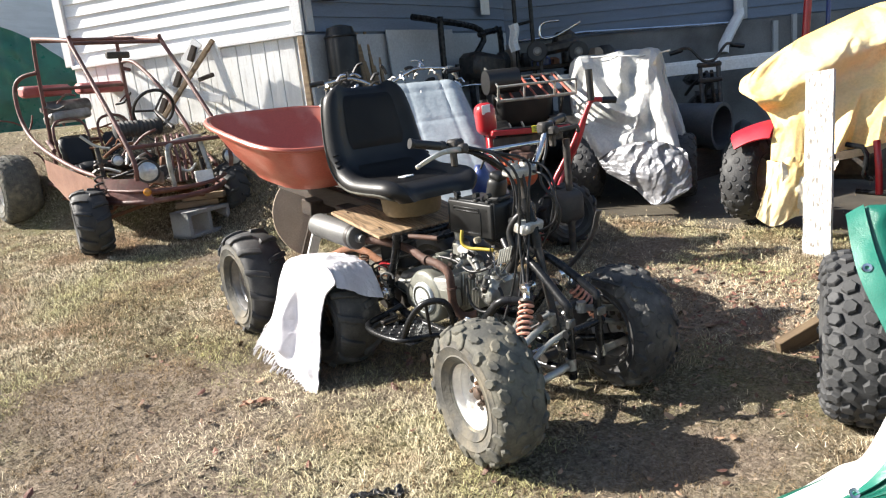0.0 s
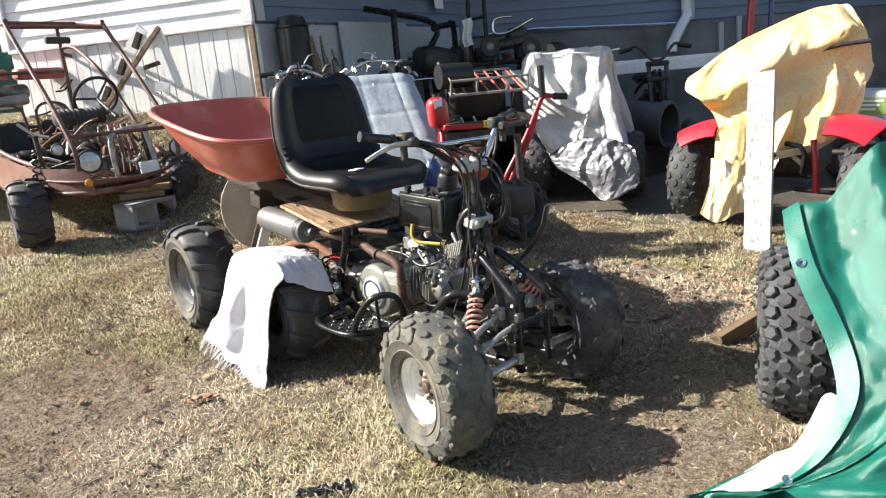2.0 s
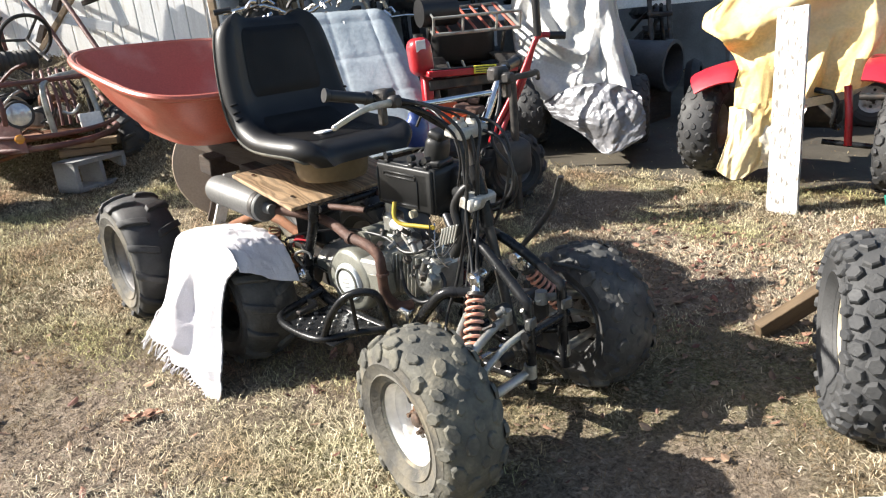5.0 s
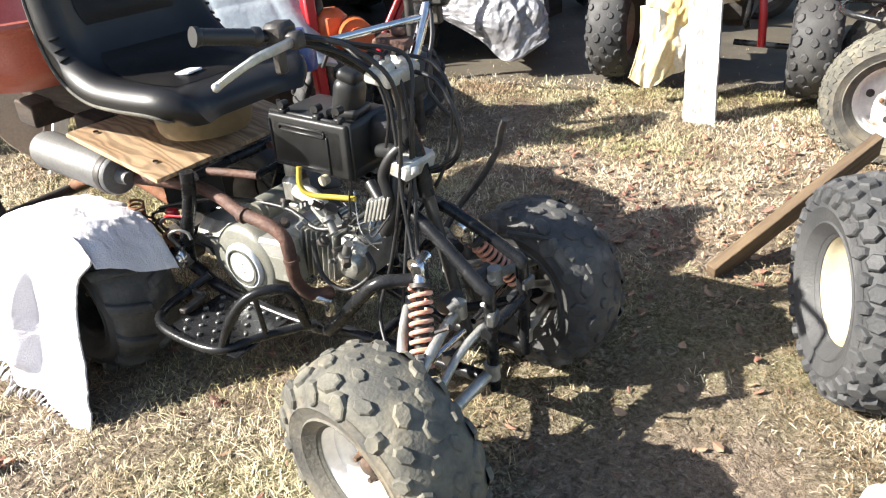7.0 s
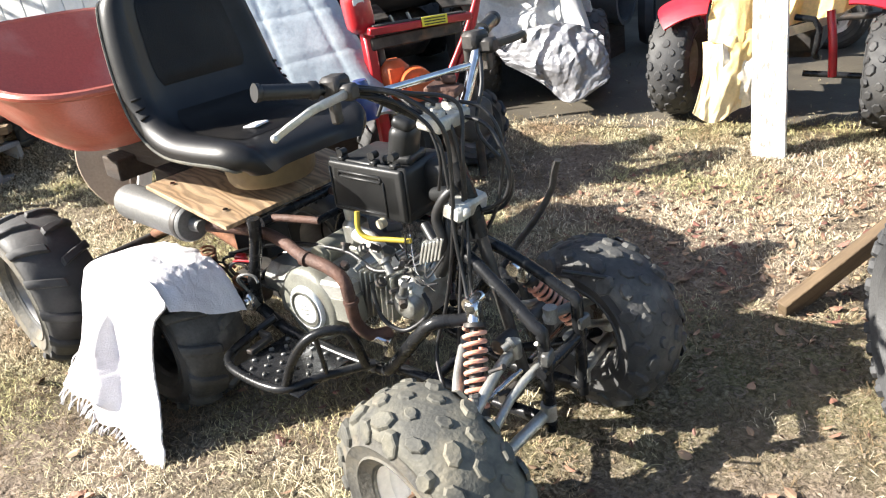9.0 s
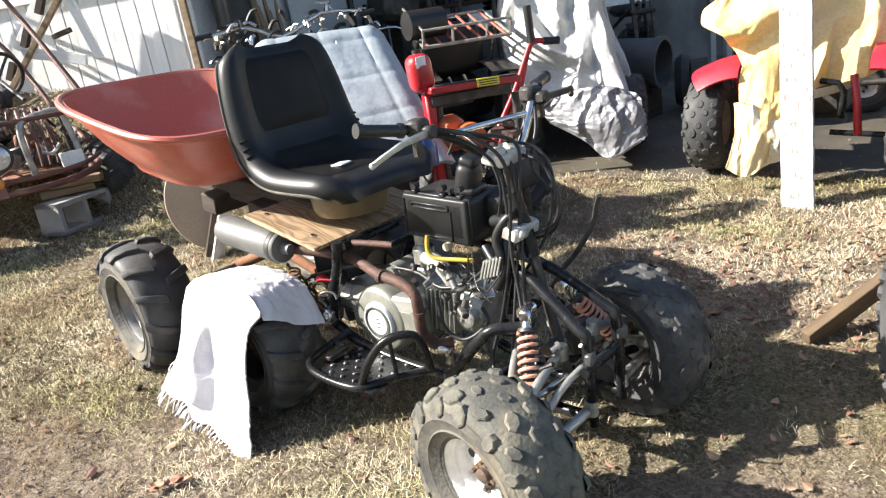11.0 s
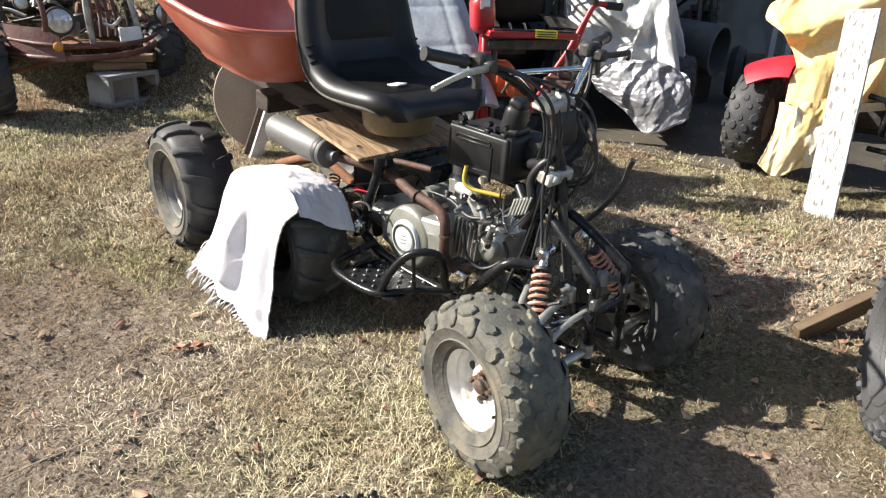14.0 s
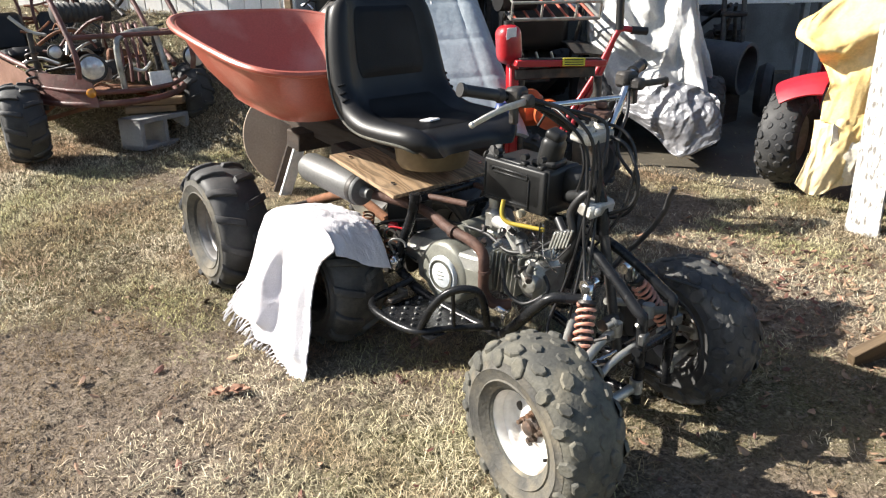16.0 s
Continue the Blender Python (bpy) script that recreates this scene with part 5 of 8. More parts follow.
def build_plywood():
    bm = B()
    box(bm, (0.335, 0.48, 0.012), (0, 0, 0), (0, 0, 0), 0.0015)
    P = solo("plywood_board", bm, M["plywood"], QUAD @ pose(-0.925, 0.02, 0.6, 0, 12.5, 0), "unpainted plywood board with dark grain on the quad frame", "board")
    for x, y in ((0.1, -0.19), (-0.12, -0.19), (0.1, 0.19)):
        bm = B()
        tube(bm, [(x, y, 0.006), (x, y, 0.0095)], 0.007, 8)
        part("bolt_head", bm, M["bright"], P)


build_seat()
build_plywood()


def build_towel():
    """Draped over the rear wheel: one end hangs to the ground in a point on the outer side, the other lies over the tread."""
    left = [(0.0, -1.13), (0.18, -1.22), (0.33, -1.27), (0.5, -1.315), (0.7, -1.325), (1.0, -1.285)]
    right = [(0.0, -0.82), (0.18, -0.825), (0.3, -0.845), (0.36, -0.855), (0.45, -0.895), (0.6, -0.925), (0.7, -0.915), (0.82, -0.89), (1.0, -0.86)]

    def at(tab, v):
        for (a, p), (b, q) in zip(tab, tab[1:]):
            if v <= b:
                t = (v - a) / (b - a)
                return p + (q - p) * t
        return tab[-1][1]

    def step(a, b, x):
        t = min(1, max(0, (x - a) / (b - a)))
        return t * t * (3 - 2 * t)

    def f(u, v):
        x = at(left, v) + (at(right, v) - at(left, v)) * u
        x += (0.012 * nz(v * 9, 4) + 0.004 * nz(v * 40, 6)) * max(0, 2 * u - 1) * step(0.3, 0.5, v)
        d = min(1, abs(x + 1.06) / 0.275)
        crown = 0.25 + 0.237 * (1 - d ** 3) ** 0.5
        if v < 0.33:
            t = v / 0.33
            y, z = -0.2 - 0.18 * t, crown - 0.02 * (1 - t) ** 2 - 0.05 * max(0, (u - 0.8) / 0.2) ** 1.3 * (1 - 0.5 * t)
            push = 0.0
        else:
            t = (v - 0.33) / 0.67
            k = min(1, t / 0.22)
            y = -0.38 - 0.02 * math.sin(k * math.pi / 2) - 0.12 * t ** 2.2
            low = 0.008 + 0.125 * max(0, 1 - u / 0.93) + 0.3 * max(0, u - 0.95)
            z = crown + (low - crown) * t ** 0.95
            c = 0.47 - 0.04 * t
            pleat = step(0.15, c, u) * (1 - step(c, c + 0.09, u)) + 0.85 * step(0.72, 0.86, u) * (1 - 0.7 * step(0.88, 1.0, u))
            push = pleat * 0.05 * step(0.12, 0.6, t) * (1 - 0.75 * step(0.82, 0.93, t)) + 0.009 * math.sin(u * 19 + 1) * step(0.1, 0.5, t) * (1 - u)
        w = 0.003 * nz(u * 17, v * 21, 2) + 0.011 * nz(u * 5, v * 6, 8) + 0.0016 * nz(u * 60, v * 75, 5)
        return Vector((x + w, y - push + 0.5 * w, max(z + w, 0.01)))
    bm = B()
    nu, nv = 80, 160
    face = grid_surface(bm, f, nu, nv)
    inner = grid_surface(bm, lambda u, v: f(u, v) + Vector((0, 0.004, -0.003)), nu, nv)
    ring = [(i, 0) for i in range(nu)] + [(nu, j) for j in range(nv)] + [(i, nv) for i in range(nu, 0, -1)] + [(0, j) for j in range(nv, 0, -1)]
    for (a, b), (c, d) in zip(ring, ring[1:] + ring[:1]):
        bm.faces.new((face[a][b], face[c][d], inner[c][d], inner[a][b]))
    T = thing("towel", QUAD, "white fringed cotton towel draped over the rear quad wheel", "towel")
    part("cloth", bm, M["towel"], T)
    rnd = random.Random(3)
    bm = B()
    for i in range(34):
        t = i / 33
        p = f(0.0, 0.8 + 0.2 * t / 0.25) if t < 0.25 else f((t - 0.25) / 0.75 * 0.97, 1.0)
        for k in range(3):
            q = p + Vector((rnd.uniform(-0.05, -0.02), -0.012 + rnd.uniform(-0.012, 0.008), -rnd.uniform(0.03, 0.055)))
            q.z = max(q.z, 0.006)
            o = Vector((rnd.uniform(-0.003, 0.003), rnd.uniform(-0.003, 0.003), 0))
            tube(bm, [p + o, p.lerp(q, 0.5) + Vector((rnd.uniform(-0.006, 0.006), 0, 0.003)), q], 0.0021, 5)
    tagged(part("fringe", bm, M["towel"], T), kind="stuff")


build_towel()


# ---- barrow trailer ----
def build_trailer():
    T = thing("garden_trailer", QUAD, "home-made trailer with a red wheelbarrow tub on timber beams", "trailer")

    def ring(u0, u1, y0, y1, zf, ex, n=44, grow=0.0):
        cu, cy, hu, hy = (u0 + u1) / 2, (y0 + y1) / 2, (u0 - u1) / 2 + grow, (y1 - y0) / 2 + grow
        out = []
        for k in range(n):
            a = 2 * math.pi * k / n
            x = cu + hu * math.copysign(abs(math.cos(a)) ** ex, math.cos(a))
            y = cy + hy * math.copysign(abs(math.sin(a)) ** ex, math.sin(a)) * (1 - 0.1 * (x < cu) * ((cu - x) / hu) ** 2)
            out.append(Vector((x, y, zf(x))))
        return out
    rim = lambda x: 0.905 + (-1.1 - x) * 0.2
    bot = lambda x: 0.735 + (-1.2 - x) * 0.15
    R1 = ring(-1.08, -1.9, -0.42, 0.3, rim, 0.45)
    R0 = ring(-1.22, -1.72, -0.28, 0.16, bot, 0.5)
    prof = [(0.0, 0.0), (0.06, 0.06), (0.2, 0.2), (0.5, 0.52), (0.8, 0.83), (1.0, 1.0)]
    bm = B()
    rings = [[a.lerp(b, k) + Vector((0, 0, -0.025 * math.sin(k * math.pi) - 0.012 * (k < 0.03))) for a, b in zip(R0, R1)] for k, _ in prof]
    cen = sum(R0, Vector()) / len(R0)
    inner = [[cen.lerp(p, t) for p in rings[0]] for t in (0.05, 0.5, 0.9)]
    loft(bm, inner + rings, caps=True)
    for f_ in [f for f in bm.faces if len(f.verts) > 4]:
        if f_.calc_center_median().z > 0.85:
            bm.faces.remove(f_)
    thicken(bm, 0.006)
    tb = part("tub", bm, M["tub"], T, "faded red plastic barrow tub")
    bm = B()
    lip = [p + Vector((0, 0, 0.0)) for p in ring(-1.08, -1.9, -0.42, 0.3, rim, 0.45, 64, 0.012)]
    tube(bm, lip + [lip[0]], 0.0115, 8, caps=False)
    part("rolled_rim", bm, M["tub"], tb)
    for y in (-0.02, 0.16):
        bm = B()
        box(bm, (0.95, 0.05, 0.085), (-1.42, y, 0.66), (0, 8, 0), 0.005)
        part("timber_beam", bm, M["wood_dark"], T)
    for x, z in ((-1.2, 0.6), (-1.5, 0.615)):
        bm = B()
        box(bm, (0.09, 0.36, 0.07), (x, 0.07, z), (0, 8, 0), 0.005)
        part("timber_cross_beam", bm, M["wood_dark"], T)
    bar("axle", T, [(-1.6, -0.42, 0.315), (-1.6, 0.4, 0.33)], 0.018, "dark_junk")
    bm = B()
    box(bm, (0.05, 0.05, 0.24), (-1.6, 0.16, 0.46), (0, 0, 0), 0.005)
    part("axle_post", bm, M["wood_dark"], T)
    bar("draw_bar", T, [(-1.05, 0.0, 0.36), (-1.3, 0.0, 0.42), (-1.6, 0.0, 0.33)], 0.018, "rust", 3)
    make_wheel("wheel", T, 0.245, 0.115, 0.19, "chevron", "rubber_dark", "rim_grey", pose(-1.6, -0.37, 0.315, 0, 0, -4), 12, "sidewall", 0.2)
    make_wheel("wheel", T, 0.245, 0.115, 0.19, "chevron", "rubber_dark", "rim_grey", pose(-1.6, 0.4, 0.345, 0, 0, 180), 40, "sidewall", 0.2)


build_trailer()


def build_leaning_bits():
    # round brown board, dark lath and white lath, leaning behind the trailer
    gx, gy = -0.78, 3.86
    z = ground_z(gx, gy)
    bm = B()
    ring = []
    for k in range(49):
        a = 2 * math.pi * k / 48
        x, zz = 0.26 * math.cos(a), 0.27 * math.sin(a)
        ring.append((min(x, 0.06 + 0.42 * zz), zz))
    loft(bm, [[Vector((x * q, y, zz * q)) for x, zz in ring[:-1]] for q, y in ((0.985, 0.0), (1.0, 0.004), (1.0, 0.014), (0.985, 0.018))])
    solo("round_board", bm, M["board_brown"], pose(-0.655, 3.86, z + 0.26, -10, 0, 8), "cut round brown hardboard leaning upright on the lawn", "board")
    for p, q, w, mt, nm, lab in (((-0.705, 3.725, 0.14), (-0.535, 3.78, 0.6), 0.06, "trim_white", "white_lath", "thin white painted wooden lath standing askew"), ((-0.76, 3.76, 0.14), (-0.59, 3.83, 0.6), 0.035, "wood_dark", "dark_lath", "thin dark wooden lath leaning beside a white one")):
        d = Vector(q) - Vector(p)
        bm = B()
        box(bm, (w, 0.018, d.length), (0, 0, d.length / 2), (0, 0, 0), 0.002)
        zx = d.normalized()
        yx = (Vector((-0.6, 0.8, 0)) - zx * zx.dot(Vector((-0.6, 0.8, 0)))).normalized()
        m = Matrix.Translation(p) @ Matrix((yx.cross(zx), yx, zx)).transposed().to_4x4()
        solo(nm, bm, M[mt], m, lab, "lath")


build_leaning_bits()


# ---- rusty buggy ----
KART = pose(-1.935, 4.625, 0, 0, 0, math.degrees(math.atan2(-0.69, 0.73)))


def build_kart():
    K = thing("off_road_buggy", KART, "rusty brown off-road buggy with tubular roll cage on lawn", "buggy")
    make_wheel("wheel", K, 0.226, 0.1, 0.2, "chevron", "rubber_dark", "rim_grey", pose(0.1, -0.52, 0.475, 0, 0, -14), 10, None, 0.2)
    make_wheel("wheel", K, 0.226, 0.1, 0.17, "chevron", "rubber_dark", "rim_grey", pose(0.1, 0.52, 0.5, 0, 0, 168), 40, None, 0.2)
    make_wheel("wheel", K, 0.285, 0.13, 0.27, "smooth", "rubber", "rim_white", pose(-1.47, -0.55, 0.665), 10, None, 0.2)
    make_wheel("wheel", K, 0.285, 0.13, 0.27, "smooth", "rubber", "rim_white", pose(-1.47, 0.55, 0.7, 0, 0, 180), 40, None, 0.2)
    C = new("roll_cage")
    C.parent = K
    tubes = []
    for s in (-1, 1):
        tubes += [[(0.42, s * 0.3, 0.72), (0.38, s * 0.3, 0.93), (-0.27, s * 0.29, 1.65), (-0.33, s * 0.28, 1.69), (-1.04, s * 0.28, 1.79), (-1.1, s * 0.28, 1.77), (-1.13, s * 0.29, 1.5), (-1.16, s * 0.3, 0.8)],
                  [(-1.12, s * 0.3, 1.55), (-1.2, s * 0.4, 1.52), (-1.24, s * 0.45, 1.42), (-1.18, s * 0.46, 1.18), (-0.9, s * 0.46, 1.0), (-0.3, s * 0.43, 0.82), (0.1, s * 0.34, 0.72)],
                  [(-1.16, s * 0.32, 1.02), (-0.7, s * 0.42, 0.95)],
                  [(-1.45, s * 0.3, 0.66), (-1.1, s * 0.36, 0.68), (-0.4, s * 0.4, 0.6), (0.1, s * 0.32, 0.58), (0.4, s * 0.2, 0.58)]]
    tubes += [[(-1.13, 0.29, 1.6), (-0.95, 0.32, 1.58), (-0.6, 0.34, 1.35), (-0.35, 0.34, 1.12), (-0.2, 0.34, 0.95)]]
    for t in tubes:
        t = [(x, y * 1.25 if y > 0 else y, z) for x, y, z in t]
        bar("cage_tube", C, t, 0.0155, "kart_paint", 4)
    for a, b in (((-0.3, -0.28, 1.67), (-0.3, 0.28, 1.67)), ((-1.08, -0.28, 1.78), (-1.08, 0.28, 1.78)), ((-1.14, -0.3, 1.42), (-1.14, 0.3, 1.42)), ((-0.72, -0.28, 1.745), (-0.72, 0.28, 1.745)), ((0.38, -0.3, 0.93), (0.38, 0.3, 0.93)), ((-1.16, -0.3, 1.0), (-1.16, 0.3, 1.0))):
        bar("cross_tube", C, [a, (b[0], b[1] * 1.25, b[2])], 0.014, "kart_paint")
    bm = B()
    box(bm, (0.05, 0.17, 0.05), (-0.5, 0.1, 1.6), (0, 8, 0), 0.008)
    part("mirror", bm, M["dark_junk"], C)
    # nose: bumper tubes, bodywork, lamps
    bar("bumper", K, [(0.05, -0.4, 0.58), (0.3, -0.3, 0.57), (0.46, -0.1, 0.57), (0.46, 0.15, 0.58), (0.3, 0.36, 0.6), (0.1, 0.42, 0.62)], 0.018, "kart_paint", 4)
    bar("bumper", K, [(0.1, -0.38, 0.66), (0.34, -0.27, 0.64), (0.46, -0.05, 0.63), (0.45, 0.2, 0.64), (0.3, 0.38, 0.66)], 0.013, "kart_paint", 4)
    bm = B()
    grid_surface(bm, lambda u, v: Vector((0.02 + 0.4 * u - 0.05 * v, -0.4 + 0.18 * u * u, 0.575 + 0.17 * v - 0.02 * u)), 10, 6)
    thicken(bm, 0.006)
    part("nose_panel", bm, M["kart_paint"], K, "rusty red-brown nose panel")
    bm = B()
    grid_surface(bm, lambda u, v: Vector((-0.85 + 0.85 * u, -0.46 + 0.05 * u, (0.89 - 0.16 * u) - v * 0.26 * (1 - abs(2 * u - 0.75) * 0.6))), 12, 6)
    thicken(bm, 0.006)
    part("side_panel", bm, M["kart_panel"], K, "sun-bleached brown side panel")
    bm = B()
    rod(bm, (0.4, -0.24, 0.635), (0.6, -0.38, 0.62), [(0.0, 0.0), (0.026, 0.0), (0.026, 0.012), (0.018, 0.02), (0, 0.022)], 16)
    part("indicator", bm, M["amber"], K, "round amber indicator")
    for x, y, z, r in ((0.37, -0.2, 0.765, 0.068), (0.38, 0.42, 0.785, 0.064), (0.33, -0.36, 0.86, 0.035)):
        L = new("headlamp")
        L.parent = K
        bm = B()
        p = Vector((x, y, z))
        q = p + Vector((1, -0.35, 0.02))
        rod(bm, p, q, [(0.0, -0.07), (r * 0.5, -0.065), (r * 0.95, -0.03), (r * 1.12, 0.0), (r * 1.15, 0.012), (r * 1.05, 0.018), (r * 0.95, 0.012)], 24)
        part("housing", bm, M["rubber_dark"], L)
        bm = B()
        rod(bm, p, q, [(r * 0.97, 0.01), (r * 0.7, 0.022), (r * 0.3, 0.028), (0.0, 0.029)], 24)
        part("lens", bm, M["lens"], L, "ribbed clear glass lens")
    for i in range(4):
        o = i * 0.045
        bm = B()
        tube(bm, [(0.3, 0.0 + o, 0.66), (0.27, 0.02 + o, 0.8), (0.15, 0.06 + o, 0.92), (0.0, 0.12 + o, 0.98), (-0.2, 0.2 + o, 0.95)], 0.011, 8, 4)
        part("nose_tube", bm, M["kart_paint"], K)
    bar("nose_hoop", K, [(0.4, -0.05, 0.62), (0.4, -0.06, 0.86), (0.37, 0.0, 0.93), (0.3, 0.22, 0.95), (0.25, 0.26, 0.9), (0.32, 0.27, 0.64)], 0.017, "aluminium", 4)
    bm = B()
    box(bm, (0.02, 0.13, 0.08), (0.42, 0.16, 0.68), (0, -10, 0), 0.004)
    part("nose_plate", bm, M["rim_white"], K, "pale dented metal plate")
    bm = B()
    rod(bm, (-0.15, -0.17, 1.05), (-0.12, 0.17, 1.05), [(0.0, 0.0), (0.04, 0.0), (0.058, 0.01)] + [(0.052 + 0.009 * (k % 2), 0.02 + 0.015 * k) for k in range(20)] + [(0.058, 0.325), (0.03, 0.335), (0.0, 0.335)], 24)
    part("air_cleaner", bm, M["rubber_dark"], K, "ribbed black air cleaner")
    # steering wheel, seats, engine, suspension
    sw = new("steering_wheel")
    sw.parent = K
    sw.matrix_basis = pose(-0.1, 0.12, 1.17, 0, -62, 0)
    bm = B()
    tube(bm, [(0.15 * math.cos(a), 0.15 * math.sin(a), 0) for a in np.linspace(0, 2 * math.pi, 33)], 0.012, 8, caps=False)
    part("wheel_rim", bm, M["cable"], sw)
    bm = B()
    for a in (0.5, 2.6, 4.7):
        tube(bm, [(0, 0, -0.02), (0.15 * math.cos(a), 0.15 * math.sin(a), 0)], 0.009, 6)
    tube(bm, [(0, 0, -0.3), (0, 0, -0.01)], 0.012, 8)
    part("spokes", bm, M["dark_junk"], sw)
    for y in (-0.17, 0.17):
        bm = B()
        box(bm, (0.07, 0.24, 0.26), (-0.99, y, 0.92), (0, -14, 0), 0.03)
        box(bm, (0.38, 0.27, 0.1), (-0.74, y, 0.78), (0, -6, 0), 0.04)
        part("seat", bm, M["vinyl"], K)
        bar("seat_hoop", K, [(-1.02, y - 0.12, 0.85), (-1.06, y - 0.12, 1.12), (-1.08, y, 1.18), (-1.06, y + 0.12, 1.12), (-1.02, y + 0.12, 0.85)], 0.011, "kart_paint", 4)
    bm = B()
    box(bm, (0.3, 0.3, 0.26), (-1.45, 0.0, 0.9), (0, 0, 0), 0.04)
    part("engine", bm, M["aluminium"], K)
    bm = B()
    rod(bm, (-1.3, -0.28, 1.27), (-1.3, 0.2, 1.29), [(0.0, 0.0), (0.02, 0.0), (0.022, 0.03), (0.055, 0.05), (0.06, 0.06), (0.06, 0.13), (0.064, 0.135), (0.064, 0.15), (0.06, 0.155), (0.06, 0.36), (0.05, 0.38), (0.0, 0.385)], 20)
    part("silencer", bm, M["worn_steel"], K, "pale worn steel silencer")
    bm = B()
    rbox(bm, (0.24, 0.3, 0.08), (-1.2, -0.12, 1.2), (4, -6, 5), 0.025, 3)
    part("engine_cowl", bm, M["rim_grey"], K, "dull grey engine cowl")
    for y in (-0.21, 0.22):
        bm = B()
        box(bm, (0.16, 0.36, 0.09), (-1.32, y, 1.42), (0, 4, 0), 0.02)
        part("rear_fairing", bm, M["faded_red"], K, "faded red plastic rear fairing")
    for s in (-1, 1):
        bm = B()
        coil(bm, (-0.02, s * 0.36, 0.86), (0.08, s * 0.44, 0.56), 0.03, 0.007, 7)
        part("shock_spring", bm, M["dark_junk"], K)
        bar("upright_tube", K, [(0.02, s * 0.36, 0.52), (0.0, s * 0.36, 0.95)], 0.016, "dark_junk")
        bar("front_arm", K, [(0.25, s * 0.15, 0.55), (0.1, s * 0.46, 0.47)], 0.013, "rust")
        bar("front_arm", K, [(-0.15, s * 0.2, 0.56), (0.08, s * 0.46, 0.47)], 0.013, "rust")
    bar("rear_axle", K, [(-1.47, -0.55, 0.665), (-1.47, 0.55, 0.7)], 0.02, "dark_junk")
    bm = B()
    box(bm, (1.3, 0.62, 0.02), (-0.55, 0, 0.57), (0, -1.5, 0), 0.004)
    part("floor_pan", bm, M["rust"], K)
    rnd = random.Random(21)
    for i in range(44):
        a = Vector((rnd.uniform(-0.5, 0.42), rnd.uniform(-0.34, 0.36), rnd.uniform(0.6, 0.95)))
        b = a + Vector((rnd.uniform(-0.3, 0.2), rnd.uniform(-0.2, 0.2), rnd.uniform(-0.1, 0.15)))
        bar("linkage", K, [a, a.lerp(b, 0.5) + Vector((0, 0, rnd.uniform(-0.04, 0.06))), b], rnd.uniform(0.005, 0.011), ("kart_paint", "dark_junk", "rust", "aluminium", "cable")[i % 5], 3, 7)
    for i in range(26):
        a = Vector((rnd.uniform(-1.55, -0.95), rnd.uniform(-0.4, 0.4), rnd.uniform(0.75, 1.3)))
        b = a + Vector((rnd.uniform(-0.15, 0.2), rnd.uniform(-0.25, 0.25), rnd.uniform(-0.15, 0.12)))
        bar("linkage", K, [a, a.lerp(b, 0.5) + Vector((0, 0, rnd.uniform(-0.04, 0.05))), b], rnd.uniform(0.006, 0.012), ("kart_paint", "dark_junk", "kart_paint", "rust")[i % 4], 3, 7)
    for i in range(7):
        bm = B()
        box(bm, (rnd.uniform(0.06, 0.14), rnd.uniform(0.06, 0.14), rnd.uniform(0.05, 0.12)), (rnd.uniform(-0.4, 0.25), rnd.uniform(-0.25, 0.25), rnd.uniform(0.62, 0.8)), (rnd.uniform(-20, 20), rnd.uniform(-20, 20), rnd.uniform(0, 90)), 0.012)
        part("machine_part", bm, M[("dark_junk", "rust", "aluminium", "kart_paint")[i % 4]], K)


build_kart()


def build_block():
    """Hollow concrete block on the lawn, scrap timber on top, holding up the buggy."""
    x, y = -1.66, 4.62
    z = ground_z(x, y)
    bm = B()
    for sx in (-0.18, 0.0, 0.18):
        box(bm, (0.03, 0.19, 0.19), (sx, 0, 0.095), bevel=0.004)
    for sy in (-0.08, 0.08):
        box(bm, (0.39, 0.03, 0.19), (0, sy, 0.095), bevel=0.004)
    bmesh.ops.remove_doubles(bm, verts=bm.verts, dist=1e-5)
    solo("concrete_block", bm, M["block"], pose(x, y, z - 0.005, 90, 0, 62) @ pose(0, 0.095, -0.095), "grey hollow concrete block lying on the lawn under the buggy", "concrete block")
    for i, (dx, dy, dz, r) in enumerate(((-0.03, 0.05, 0.215, 20), (0.02, 0.07, 0.26, 8))):
        bm = B()
        box(bm, (0.3, 0.1, 0.042), (0, 0, 0), bevel=0.004)
        solo("timber_offcut", bm, M["wood_old"], pose(x + dx, y + dy, z + dz, 0, 0, r), "short weathered timber offcut stacked on a concrete block", "timber", "timber offcuts")


build_block()


# ---- red quad under the yellow tarp ----
def frame2(x, y, hx, hy, z=0.0):
    return pose(x, y, z, 0, 0, math.degrees(math.atan2(hy, hx)))


